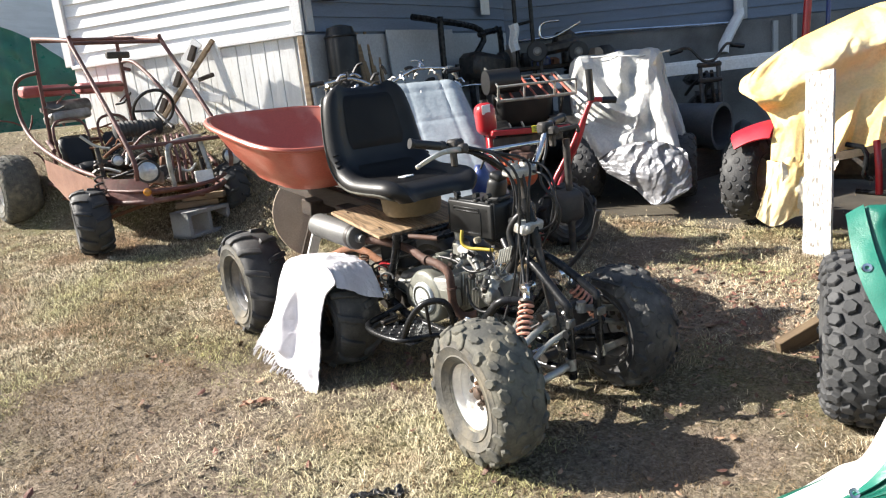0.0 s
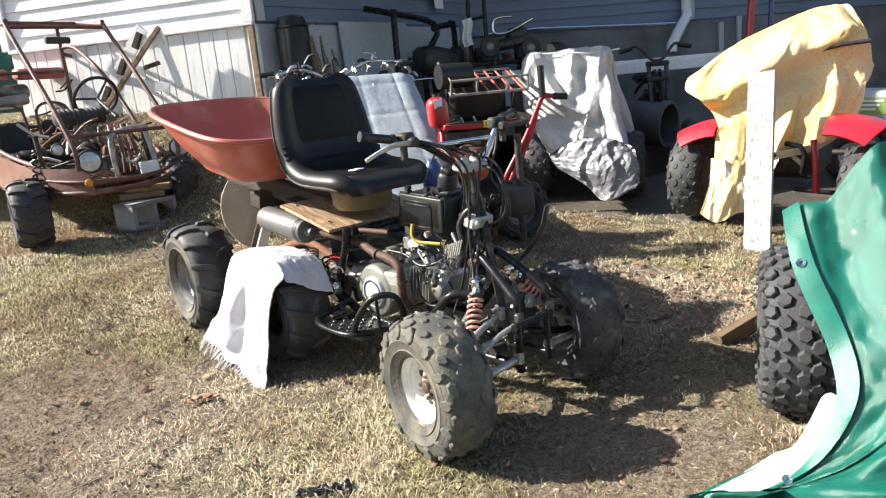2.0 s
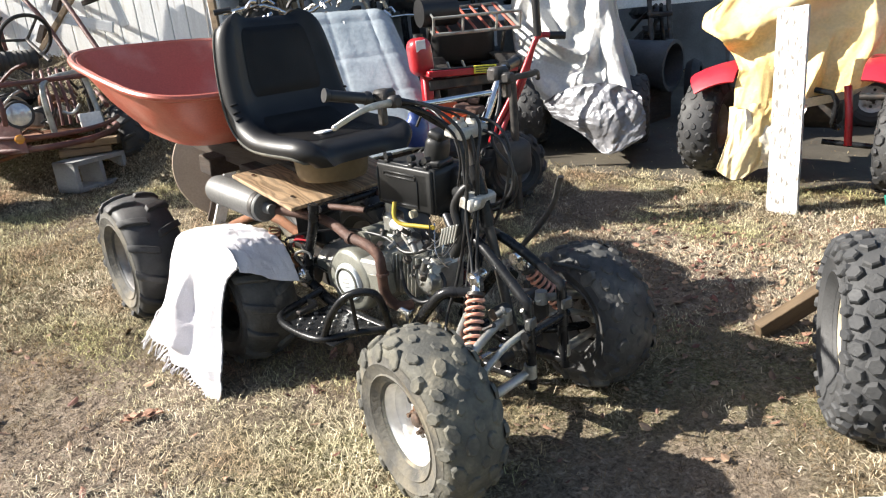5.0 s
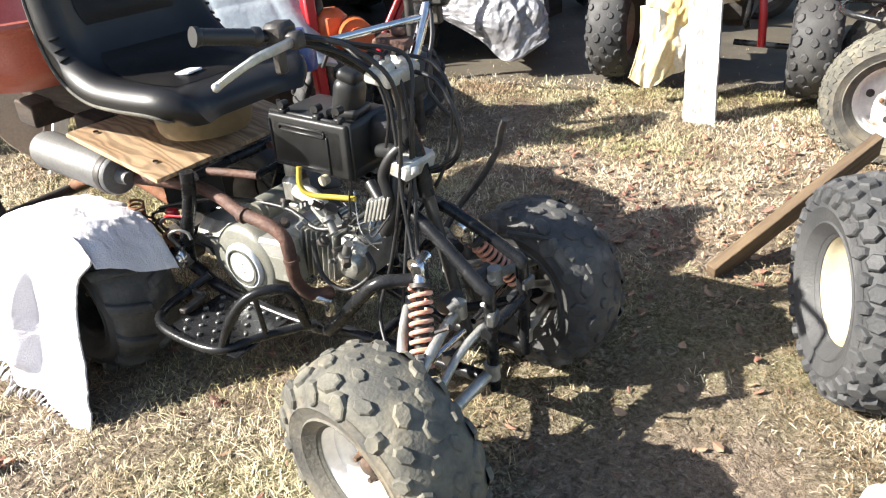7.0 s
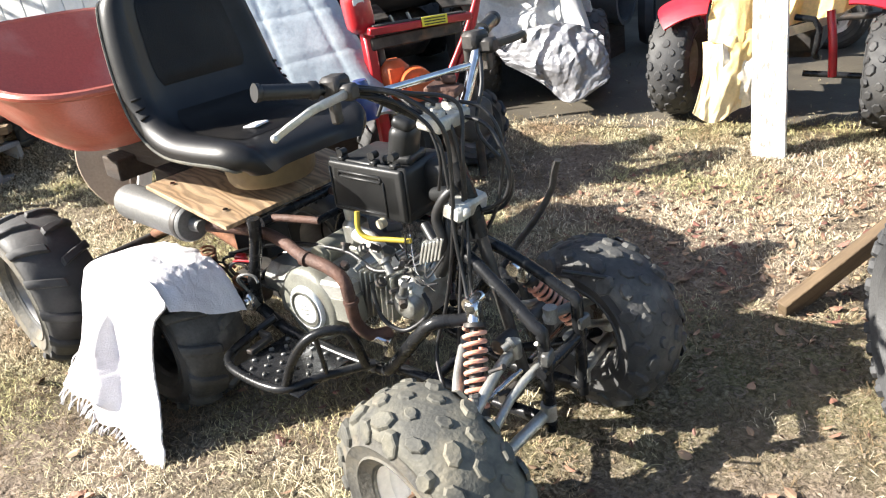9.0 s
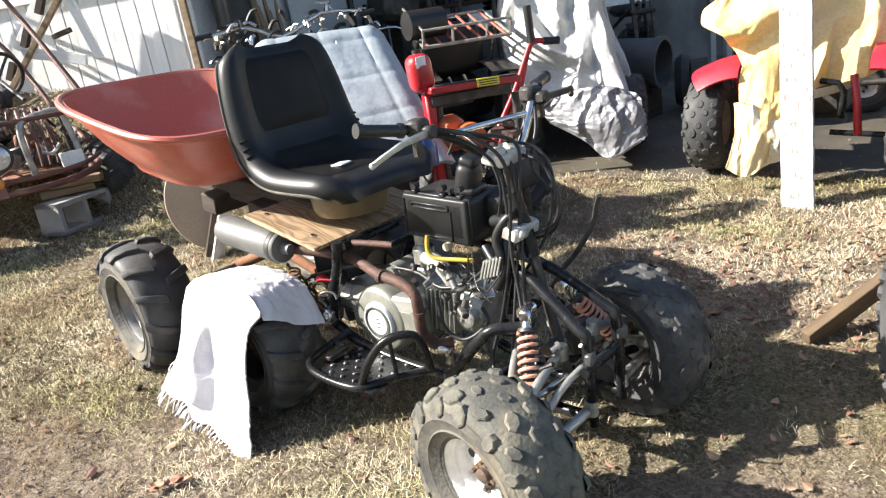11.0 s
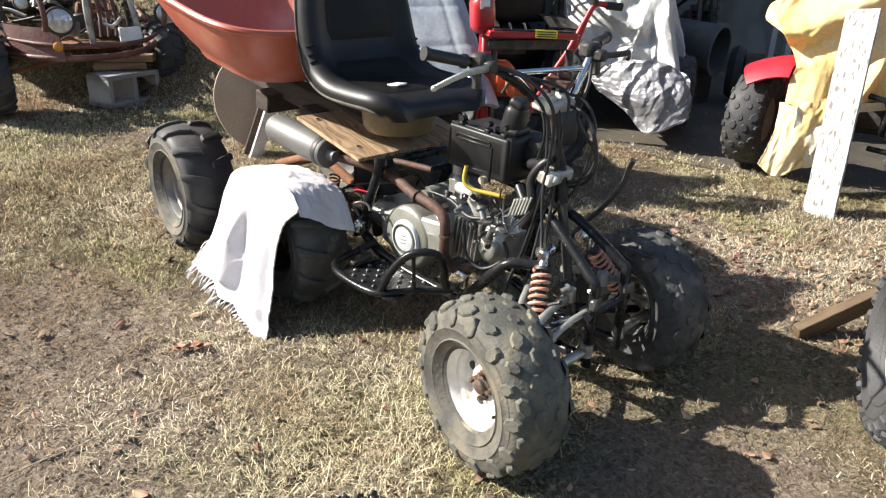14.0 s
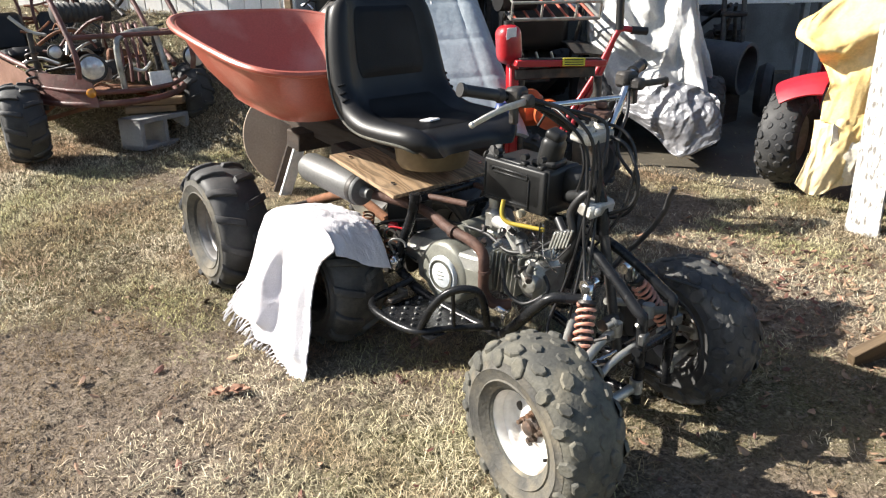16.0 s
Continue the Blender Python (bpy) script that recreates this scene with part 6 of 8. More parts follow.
def build_yellow_quad():
    Y = thing("red_quad_bike", frame2(2.34, 3.56, -0.69, -0.72), "red quad bike parked on concrete, mostly hidden by a yellow tarp", "quad bike")
    zr = lambda x, y: ground_z(*(Y.matrix_basis @ Vector((x, y, 0))).xy) + 0.03
    for x, y, r in ((0.0, -0.47, 10), (0.0, 0.45, 0), (-1.15, -0.45, 20), (-1.15, 0.45, 5)):
        make_wheel("wheel", Y, 0.255, 0.12, 0.19, "knobby", "rubber_dark", "rim_grey", pose(x, y, zr(x, y) + 0.25, 0, 0, 180 if y > 0 else 0), r * 3, None, 0.25)
    for s in (-1, 1):
        bm = B()
        grid_surface(bm, lambda u, v: Vector((-0.28 + 0.5 * u, s * (0.28 + 0.26 * v * (1 - 0.25 * (2 * u - 1) ** 4)), 0.68 + 0.035 * math.sin(u * math.pi) - 0.06 * v * v - 0.05 * (2 * u - 1) ** 6)), 14, 10)
        thicken(bm, 0.012)
        part("front_fender", bm, M["red_plastic"], Y, "glossy red plastic fender")
    bm = B()
    box(bm, (0.42, 0.2, 0.2), (-0.25, 0, 0.62), (0, -8, 0), 0.06)
    box(bm, (0.6, 0.26, 0.12), (-0.75, 0, 0.78), (0, 0, 0), 0.05)
    part("body", bm, M["red_plastic"], Y)
    bar("bumper", Y, [(-0.1, 0.15, 0.35), (0.05, 0.15, 0.4), (0.06, 0.14, 0.55), (0.06, -0.14, 0.55), (0.05, -0.15, 0.4), (-0.1, -0.15, 0.35)], 0.014, "black_paint", 3)
    for s in (-1, 1):
        bar("front_arm", Y, [(0.0, s * 0.1, 0.3), (0.0, s * 0.36, 0.28)], 0.014, "black_paint")
        bar("fork_guard", Y, [(0.04, s * 0.2, 0.58), (0.07, s * 0.22, 0.45), (0.08, s * 0.23, 0.3)], 0.018, "red_metal", 3)
    bm = B()
    box(bm, (0.5, 0.28, 0.25), (-0.45, 0, 0.45), (0, 0, 0), 0.04)
    part("engine", bm, M["dark_junk"], Y)
    bar("axle", Y, [(-1.15, -0.45, 0.36), (-1.15, 0.45, 0.36)], 0.02, "dark_junk")
    bar("handlebar", Y, [(-0.2, -0.38, 1.02), (-0.15, -0.2, 1.03), (-0.1, 0, 0.95), (-0.15, 0.2, 1.06), (-0.2, 0.4, 1.08)], 0.012, "dark_junk", 3)


def crease(u, v, k, seed):
    return (nz(u * 5 * k, v * 4 * k, seed) + 0.5 * abs(nz(u * 11 * k, v * 9 * k, seed + 3)) * 2 - 0.5 + 0.3 * nz(u * 23 * k, v * 19 * k, seed + 6))


def patch(rows, u, v):
    """A smooth sheet through rows of control points."""
    def cr(P, t):
        t *= len(P) - 1
        i = min(int(t), len(P) - 2)
        t -= i
        a, b, c, d = P[max(i - 1, 0)], P[i], P[i + 1], P[min(i + 2, len(P) - 1)]
        return 0.5 * (2 * b + (c - a) * t + (2 * a - 5 * b + 4 * c - d) * t * t + (3 * b - a - 3 * c + d) * t ** 3)
    return cr([cr([Vector(p) for p in r], u) for r in rows], v)


def facets(u, v, seed):
    """Piecewise flat heights over an uneven net of triangles."""
    u, v = u + 0.3 * nz(u * 0.5, v * 0.5, seed) + 0.35 * v, v + 0.3 * nz(u * 0.5 + 9, v * 0.5, seed + 2)
    i, j = math.floor(u), math.floor(v)
    a, b = u - i, v - j

    def hgt(p, q):
        return ((math.sin(p * 127.1 + q * 311.7 + seed * 74.7) * 43758.5453) % 1) * 2 - 1
    h00, h10, h01, h11 = hgt(i, j), hgt(i + 1, j), hgt(i, j + 1), hgt(i + 1, j + 1)
    if (i * 7 + j * 13 + int(seed)) % 3:
        return h00 + (h10 - h00) * a + (h11 - h10) * b if a > b else h00 + (h11 - h01) * a + (h01 - h00) * b
    return h00 + (h10 - h00) * a + (h01 - h00) * b if a + b < 1 else h11 + (h01 - h11) * (1 - a) + (h10 - h11) * (1 - b)


def ridged(u, v, seed):
    """Creases of stiff crumpled sheet: large facets with small ones on them."""
    return 0.9 * facets(u * 0.7, v * 0.7, seed) + 0.28 * facets(u * 1.6 + 3, v * 1.6, seed + 1) + 0.06 * facets(u * 3.6, v * 3.6 + 5, seed + 2)


def sheet(rows, nu, nv, amp, ku, kv, seed, out=(0, -1, 0.15)):
    """A crumpled sheet, its back 3 mm behind its face and its edges closed."""
    bm = B()
    o = Vector(out).normalized()

    def face(u, v):
        return patch(rows, u, v) + o * amp * ridged(u * ku, v * kv, seed)
    F = grid_surface(bm, face, nu, nv)
    K = grid_surface(bm, lambda u, v: face(u, v) - o * 0.003, nu, nv)
    ring = [(i, 0) for i in range(nu)] + [(nu, j) for j in range(nv)] + [(i, nv) for i in range(nu, 0, -1)] + [(0, j) for j in range(nv, 0, -1)]
    for (a, b), (c, d) in zip(ring, ring[1:] + ring[:1]):
        bm.faces.new((F[a][b], F[c][d], K[c][d], K[a][b]))
    return bm


def build_yellow_tarp():
    T = thing("yellow_tarp", Matrix(), "creased yellow tarp thrown over a red quad bike", "tarp")
    low = [(1.995, 3.62, 0.5), (2.15, 3.53, 0.46), (2.28, 3.45, 0.53), (2.5, 3.41, 0.56), (2.69, 3.43, 0.62)]
    rows = [[(2.2, 4.3, 0.85), (2.4, 4.3, 1.0), (2.6, 4.3, 1.08), (2.8, 4.2, 1.1), (2.95, 4.1, 1.0)],
            [(1.95, 3.82, 0.97), (2.2, 3.84, 1.12), (2.42, 3.83, 1.21), (2.66, 3.8, 1.29), (2.8, 3.75, 1.29)],
            [(1.88, 3.7, 0.9), (2.12, 3.66, 1.02), (2.4, 3.62, 1.13), (2.68, 3.58, 1.2), (2.84, 3.6, 1.13)],
            [(1.93, 3.58, 0.82), (2.14, 3.54, 0.93), (2.42, 3.52, 1.05), (2.69, 3.5, 1.12), (2.86, 3.57, 1.02)],
            [(2.01, 3.66, 0.77), (2.17, 3.61, 0.81), (2.42, 3.56, 0.93), (2.68, 3.52, 1.0), (2.86, 3.57, 0.92)],
            [(2.015, 3.63, 0.66), (2.18, 3.55, 0.7), (2.42, 3.5, 0.8), (2.66, 3.47, 0.86), (2.8, 3.5, 0.83)],
            low]
    part("sheet", sheet(rows, 140, 120, 0.06, 10, 7, 4.0), M["yellow_tarp"], T)
    fall = [[low[0], (2.07, 3.54, 0.52), (2.2, 3.48, 0.56)], [(1.955, 3.56, 0.36), (2.03, 3.51, 0.36), (2.16, 3.49, 0.38)], [(1.885, 3.53, 0.2), (1.965, 3.48, 0.15), (2.1, 3.49, 0.2)]]
    part("hanging_end", sheet(fall, 50, 50, 0.03, 6, 4, 6.0), M["yellow_tarp"], T)
    flap = [[(2.02, 3.53, 0.5), (2.12, 3.51, 0.46), (2.3, 3.45, 0.5)], [(2.03, 3.53, 0.34), (2.13, 3.48, 0.32), (2.24, 3.46, 0.36)], [(2.04, 3.53, 0.19), (2.13, 3.5, 0.19), (2.19, 3.48, 0.24)]]
    part("turned_flap", sheet(flap, 44, 44, 0.018, 6, 6, 8.0), M["cream_tarp"], T, "cream inner side of the tarp, turned out")
    edge = [[p for p in low[2:]], [(2.3, 3.48, 0.48), (2.5, 3.46, 0.51), (2.66, 3.5, 0.57)]]
    part("folded_edge", sheet(edge, 30, 8, 0.01, 5, 2, 3.0), M["cream_tarp"], T)
    # white plank that leans against it
    p, q = Vector((2.063, 3.212, 0.03)), Vector((2.175, 3.42, 0.965))
    d = q - p
    x = Vector((0.62, -0.78, 0)).normalized()
    z = d.normalized()
    y = z.cross(x).normalized()
    x = y.cross(z)
    m = Matrix(((x.x, y.x, z.x, p.x), (x.y, y.y, z.y, p.y), (x.z, y.z, z.z, p.z), (0, 0, 0, 1)))
    bm = B()
    grid_n = 24
    L = d.length
    rings = []
    for i in range(grid_n + 1):
        t = i / grid_n
        w, th = 0.07 + 0.002 * nz(t * 9, 1), 0.012
        rings.append([Vector((sx * w + 0.0015 * nz(t * 20, sx), sy * th, t * L)) for sx, sy in ((-1, -1), (1, -1), (1, 1), (-1, 1))])
    loft(bm, rings)
    solo("white_plank", bm, M["plank_white"], m, "flaking white painted plank leaning on a tarp-covered quad bike", "plank", smooth=False)


build_yellow_quad()
build_yellow_tarp()


# ---- silver tarp over a quad ----
# ridges (+) and valleys (-) of the tarp: from, to, height, half width
FOLDS = [((0.73, 0.18), (0.69, 0.85), 0.09, 0.07), ((0.71, 0.2), (0.5, 0.74), 0.085, 0.065), ((0.62, 0.22), (0.55, 0.52), -0.1, 0.075),
         ((0.3, 0.18), (0.43, 0.52), 0.075, 0.06), ((0.42, 0.18), (0.47, 0.5), -0.06, 0.055), ((0.28, 0.6), (0.54, 0.66), -0.075, 0.06),
         ((0.27, 0.5), (0.5, 0.57), 0.07, 0.05), ((0.63, 0.5), (0.6, 0.85), -0.07, 0.055), ((0.52, 0.16), (0.52, 0.4), 0.05, 0.045),
         ((0.34, 0.32), (0.28, 0.52), -0.06, 0.05), ((0.8, 0.15), (0.84, 0.9), 0.06, 0.06), ((0.78, 0.3), (0.76, 0.9), -0.06, 0.05), ((0.9, 0.2), (0.93, 0.9), 0.05, 0.05)]


def folded(rows):
    """A stiff sheet that drapes in sharp slanting folds."""
    bm = B()
    o = Vector((-0.2, -1, 0.3)).normalized()

    def fold(u, v):
        h = 0.0
        for (ua, va), (ub, vb), amp, w in FOLDS:
            du, dv = ub - ua, vb - va
            t = min(1, max(0, ((u - ua) * du + (v - va) * dv) / (du * du + dv * dv)))
            d = math.hypot(u - ua - t * du, v - va - t * dv)
            if d < w:
                h += amp * (1 - d / w) * (0.45 + 0.55 * t)
        return h

    def face(u, v):
        a, b = u + 0.03 * nz(u * 6, v * 6, 3), v + 0.03 * nz(u * 6, v * 6, 8)
        return patch(rows, u, v) + o * (fold(a, b) + 0.036 * ridged(u * 15, v * 13, 2.0))
    nu, nv = 170, 150
    F = grid_surface(bm, face, nu, nv)
    K = grid_surface(bm, lambda u, v: face(u, v) - o * 0.003, nu, nv)
    ring = [(i, 0) for i in range(nu)] + [(nu, j) for j in range(nv)] + [(i, nv) for i in range(nu, 0, -1)] + [(0, j) for j in range(nv, 0, -1)]
    for (a, b), (c, d) in zip(ring, ring[1:] + ring[:1]):
        bm.faces.new((F[a][b], F[c][d], K[c][d], K[a][b]))
    return bm


def build_silver():
    S = thing("covered_quad_bike", frame2(1.5, 4.8, -0.3, -0.95), "quad bike under a crumpled silver tarp on concrete", "quad bike")
    for x, y in ((0.15, -0.28), (0.15, 0.36), (-0.85, -0.3), (-0.85, 0.36)):
        w = S.matrix_basis @ Vector((x, y, 0))
        make_wheel("wheel", S, 0.23, 0.1, 0.19, "knobby", "rubber_dark", "rim_grey", pose(x, y, ground_z(w.x, w.y) + 0.255, 0, 0, 180 if y > 0 else 0), 20 * x, None, 0.25)
    bm = B()
    box(bm, (0.9, 0.36, 0.35), (-0.35, 0.05, 0.6), (0, 0, 0), 0.08)
    part("body", bm, M["dark_junk"], S)
    T = thing("silver_tarp", Matrix(), "crumpled silver-white tarp tied over a quad bike", "tarp")
    rows = [[(1.287, 5.436, 1.101), (1.326, 5.37, 1.184), (1.538, 5.249, 1.183), (1.724, 5.232, 1.171), (1.82, 5.383, 1.101)],
            [(1.236, 5.385, 1.08), (1.173, 5.053, 1.196), (1.447, 4.906, 1.205), (1.729, 4.83, 1.202), (1.863, 5.184, 1.121)],
            [(1.207, 5.294, 0.916), (1.134, 4.912, 0.996), (1.435, 4.732, 0.998), (1.712, 4.676, 0.999), (1.903, 5.069, 0.898)],
            [(1.197, 5.19, 0.714), (1.133, 4.769, 0.769), (1.437, 4.561, 0.756), (1.724, 4.503, 0.743), (1.935, 4.965, 0.719)],
            [(1.19, 5.152, 0.575), (1.19, 4.593, 0.57), (1.456, 4.396, 0.532), (1.742, 4.335, 0.488), (1.943, 4.91, 0.602)],
            [(1.187, 5.136, 0.516), (1.239, 4.501, 0.454), (1.516, 4.27, 0.3), (1.754, 4.215, 0.298), (1.919, 4.869, 0.553)]]
    part("sheet", folded(rows), M["silver_tarp"], T)
    bm = B()
    tube(bm, [(1.183, 5.024, 1.208), (1.405, 4.85, 1.195), (1.632, 4.747, 1.172), (1.823, 4.808, 1.19)], 0.006, 6, 4)
    part("tie_cord", bm, M["cord"], T)
    flap = [[(1.211, 4.469, 0.514), (1.356, 4.325, 0.602), (1.54, 4.195, 0.614), (1.693, 4.129, 0.551)], [(1.226, 4.427, 0.456), (1.38, 4.219, 0.431), (1.544, 4.109, 0.446), (1.713, 4.071, 0.426)], [(1.251, 4.414, 0.419), (1.39, 4.235, 0.319), (1.505, 4.114, 0.213), (1.712, 4.062, 0.32)]]
    part("foil_flap", sheet(flap, 140, 110, 0.026, 15, 9, 11.0), M["foil"], T, "dark crumpled foil flap")


build_silver()


def build_sheet_bundle():
    """A quilted pale sheet, tied with a cord, over a load behind the seat."""
    T = thing("wrapped_load", Matrix(), "pale blue-grey quilted sheet tied with cord over a load", "wrapped load")
    P00, P10, P01, P11 = Vector((-0.301, 3.78, 1.164)), Vector((0.281, 3.82, 1.151)), Vector((-0.2, 3.2, 0.45)), Vector((0.496, 3.3, 0.528))

    def f(u, v):
        p = P00.lerp(P10, u).lerp(P01.lerp(P11, u), v)
        e = min(u, 1 - u) * 10
        c = crease(u, v, 0.7, 15.0)
        quilt = -0.006 * (math.exp(-((v * 4 % 1 - 0.5) / 0.05) ** 2) + math.exp(-((u * 3 % 1 - 0.5) / 0.05) ** 2))
        n = Vector((0.03, -0.8, 0.6))
        return p + n * (quilt + 0.004 * c - 0.05 * max(0, 1 - e) ** 2 - 0.06 * max(0, 1 - v * 12) ** 2)
    bm = B()
    grid_surface(bm, f, 48, 60)
    thicken(bm, -0.02)
    part("sheet", bm, M["blue_sheet"], T)
    bm = B()
    tube(bm, [f(0.62, v) + Vector((0, -0.012, 0.006)) for v in np.linspace(0, 1, 14)], 0.006, 6)
    part("cord", bm, M["cord"], T)
    bm = B()
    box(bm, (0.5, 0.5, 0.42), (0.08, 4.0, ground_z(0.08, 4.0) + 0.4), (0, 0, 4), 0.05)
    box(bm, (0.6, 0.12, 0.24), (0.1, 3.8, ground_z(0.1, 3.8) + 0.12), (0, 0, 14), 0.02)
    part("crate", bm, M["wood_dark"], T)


build_sheet_bundle()


# ---- red tiller ----
def build_tiller():
    T = thing("red_garden_tiller", Matrix(), "red enamelled garden machine with orange engine and yellow label", "garden machine")
    g = ground_z(0.6, 3.5)
    bm = B()
    box(bm, (0.045, 0.06, 0.56), (0.44, 3.43, 0.56), (0, 0, 14), 0.008)
    part("column", bm, M["red_metal"], T)
    bm = B()
    rbox(bm, (0.105, 0.12, 0.17), (0.42, 3.42, 0.905), (0, -4, 14), 0.042, 4)
    tk = part("fuel_tank", bm, M["red_metal"], T)
    bm = B()
    box(bm, (0.045, 0.003, 0.05), (0.425, 3.357, 0.955), (14, -4, 14), 0.001)
    part("tank_label", bm, M["board_white"], tk, "white paper label")
    bm = B()
    tube(bm, [(0.42, 3.43, 0.985), (0.42, 3.43, 1.005)], 0.022, 14)
    part("tank_cap", bm, M["cable"], tk)
    bm = B()
    box(bm, (0.44, 0.08, 0.03), (0.65, 3.42, 0.822), (0, 2, 14), 0.005)
    pl = part("cross_plate", bm, M["red_metal"], T)
    bm = B()
    box(bm, (0.4, 0.06, 0.006), (0.65, 3.415, 0.84), (0, 2, 14), 0.002)
    part("tool_tray", bm, M["dark_junk"], pl)
    for k, x in enumerate((0.55, 0.62)):
        bar("tray_lever", pl, [(x, 3.39 + 0.25 * (x - 0.55), 0.84), (x - 0.012, 3.385 + 0.25 * (x - 0.55), 0.872)], 0.006, "aluminium")
    bm = B()
    box(bm, (0.11, 0.004, 0.036), (0.71, 3.387, 0.827), (0, 2, 14), 0.001)
    part("label", bm, M["skin"], pl, "yellow warning label with unreadable bars")
    for i in range(3):
        bm = B()
        box(bm, (0.09, 0.002, 0.004), (0.71, 3.3842, 0.837 - i * 0.01), (0, 2, 14), 0)
        part("label_bar", bm, M["cable"], pl)
    bm = B()
    box(bm, (0.4, 0.02, 0.05), (0.64, 3.45, 0.775), (0, 0, 14), 0.006)
    part("front_panel", bm, M["dark_junk"], T)
    bm = B()
    tube(bm, [(0.6, 3.42, 0.6), (0.6, 3.33, 0.6)], 0.066, 20)
    tube(bm, [(0.6, 3.34, 0.6), (0.6, 3.315, 0.6)], 0.036, 16)
    box(bm, (0.12, 0.12, 0.16), (0.52, 3.45, 0.62), (0, 0, 10), 0.03)
    part("engine", bm, M["orange_metal"], T, "orange painted recoil engine")
    for p in ((0.48, 3.45), (0.85, 3.5)):
        bar("frame_leg", T, [(p[0], p[1], 0.75), (p[0], p[1], 0.12)], 0.02, "dark_junk")
    for dx in (0.0, 0.045):
        bar("handle_tube", T, [(0.7 + dx, 3.75, 0.15), (0.83 + dx, 4.22, 0.355), (1.015 + dx * 0.6, 4.25, 0.662), (1.107, 4.25, 0.852), (1.15, 4.25, 0.917), (1.22, 4.25, 0.912)], 0.0165, "red_metal", 3)
    bar("grip", T, [(1.142, 4.25, 0.916), (1.136, 4.25, 1.113)], 0.023, "cable")
    bar("grip", T, [(1.21, 4.25, 0.912), (1.3, 4.25, 0.904)], 0.023, "cable")
    bm = B()
    rbox(bm, (0.16, 0.13, 0.18), (0.84, 3.52, 0.38), (8, -6, 20), 0.04)
    part("gearbox", bm, M["rubber_dark"], T)
    make_wheel("wheel", T, 0.19, 0.09, 0.11, "chevron", "rubber_dark", "rim_grey", pose(0.5, 3.62, ground_z(0.5, 3.62) + 0.19, 0, 0, 14), 0, None, 0.2)
    make_wheel("wheel", T, 0.19, 0.09, 0.11, "chevron", "rubber_dark", "rim_grey", pose(0.86, 3.7, ground_z(0.86, 3.7) + 0.19, 0, 0, 194), 0, None, 0.2)
    # blue and chrome fuel flask beside it
    bm = B()
    lathe(bm, [(0.0, 0), (0.05, 0), (0.055, 0.01), (0.055, 0.09), (0.03, 0.12), (0.025, 0.14), (0, 0.14)], 20, axis="z")
    part("fuel_flask", bm, M["blue_metal"], T, "small blue fuel flask", m=pose(0.36, 3.1, 0.56))


build_tiller()


def build_rack_quad():
    """A dark quad with a rusty rear rack standing in the shade."""
    R = thing("dark_quad_bike", frame2(0.78, 4.92, -0.12, 0.99), "dark quad bike with rusty luggage rack standing in shade", "quad bike")
    zr = lambda x, y: ground_z(*(R.matrix_basis @ Vector((x, y, 0))).xy) + 0.02
    for x, y in ((0.0, -0.42), (0.0, 0.42), (1.05, -0.42), (1.05, 0.42)):
        make_wheel("wheel", R, 0.26, 0.12, 0.22, "knobby", "rubber_dark", "rim_grey", pose(x, y, zr(x, y) + 0.26, 0, 0, 180 if y > 0 else 0), 7, None, 0.25)
    bm = B()
    box(bm, (0.9, 0.4, 0.3), (0.5, 0, 0.62), (0, 0, 0), 0.08)
    box(bm, (0.5, 0.24, 0.12), (0.45, 0, 0.86), (0, -5, 0), 0.05)
    part("body", bm, M["dark_junk"], R)
    for s in (-1, 1):
        bm = B()
        grid_surface(bm, lambda u, v: Vector((-0.3 + 0.6 * u, s * (0.16 + 0.38 * v), 0.76 + 0.06 * math.sin(u * math.pi) - 0.06 * v * v)), 12, 8)
        thicken(bm, 0.01)
        part("rear_fender", bm, M["dark_junk"], R)
    bm = B()
    rbox(bm, (0.5, 0.44, 0.3), (0.2, 0.0, 0.92), (0, -4, 0), 0.07)
    part("seat", bm, M["vinyl"], R)
    rk = new("luggage_rack")
    rk.parent = R
    rk.matrix_basis = pose(0.25, 0, 0.14, 0, -15, 0)
    bar("outer_rail", rk, [(-0.42, -0.27, 0.97), (-0.42, 0.27, 0.97), (0.1, 0.27, 0.99), (0.1, -0.27, 0.99), (-0.42, -0.27, 0.97)], 0.011, "aluminium", 0, 8)
    bar("upper_rail", rk, [(-0.43, -0.27, 1.07), (-0.43, 0.27, 1.07), (0.0, 0.28, 1.1)], 0.009, "aluminium", 0, 8)
    for i in range(7):
        y = -0.24 + 0.08 * i
        bar("slat", rk, [(-0.42, y, 0.972), (0.1, y, 0.992)], 0.008, "tub", 0, 6)
    for y in (-0.27, -0.12, 0.09, 0.27):
        bar("rack_post", rk, [(-0.42, y, 0.97), (-0.43, y, 1.07)], 0.008, "aluminium", 0, 6)
    for y in (-0.25, 0.25):
        bar("rack_stay", rk, [(-0.2, y, 0.97), (-0.05, y, 0.6)], 0.012, "dark_junk", 0, 6)
    bm = B()
    tube(bm, [(-0.3, 0.33, 1.1), (-0.25, 0.1, 1.1)], 0.085, 16)
    part("spare_roller", bm, M["cable"], R)
    bar("handlebar", R, [(0.95, -0.36, 1.1), (1.0, -0.15, 1.1), (1.02, 0, 1.02), (1.0, 0.15, 1.1), (0.95, 0.36, 1.1)], 0.012, "bright", 3)


build_rack_quad()


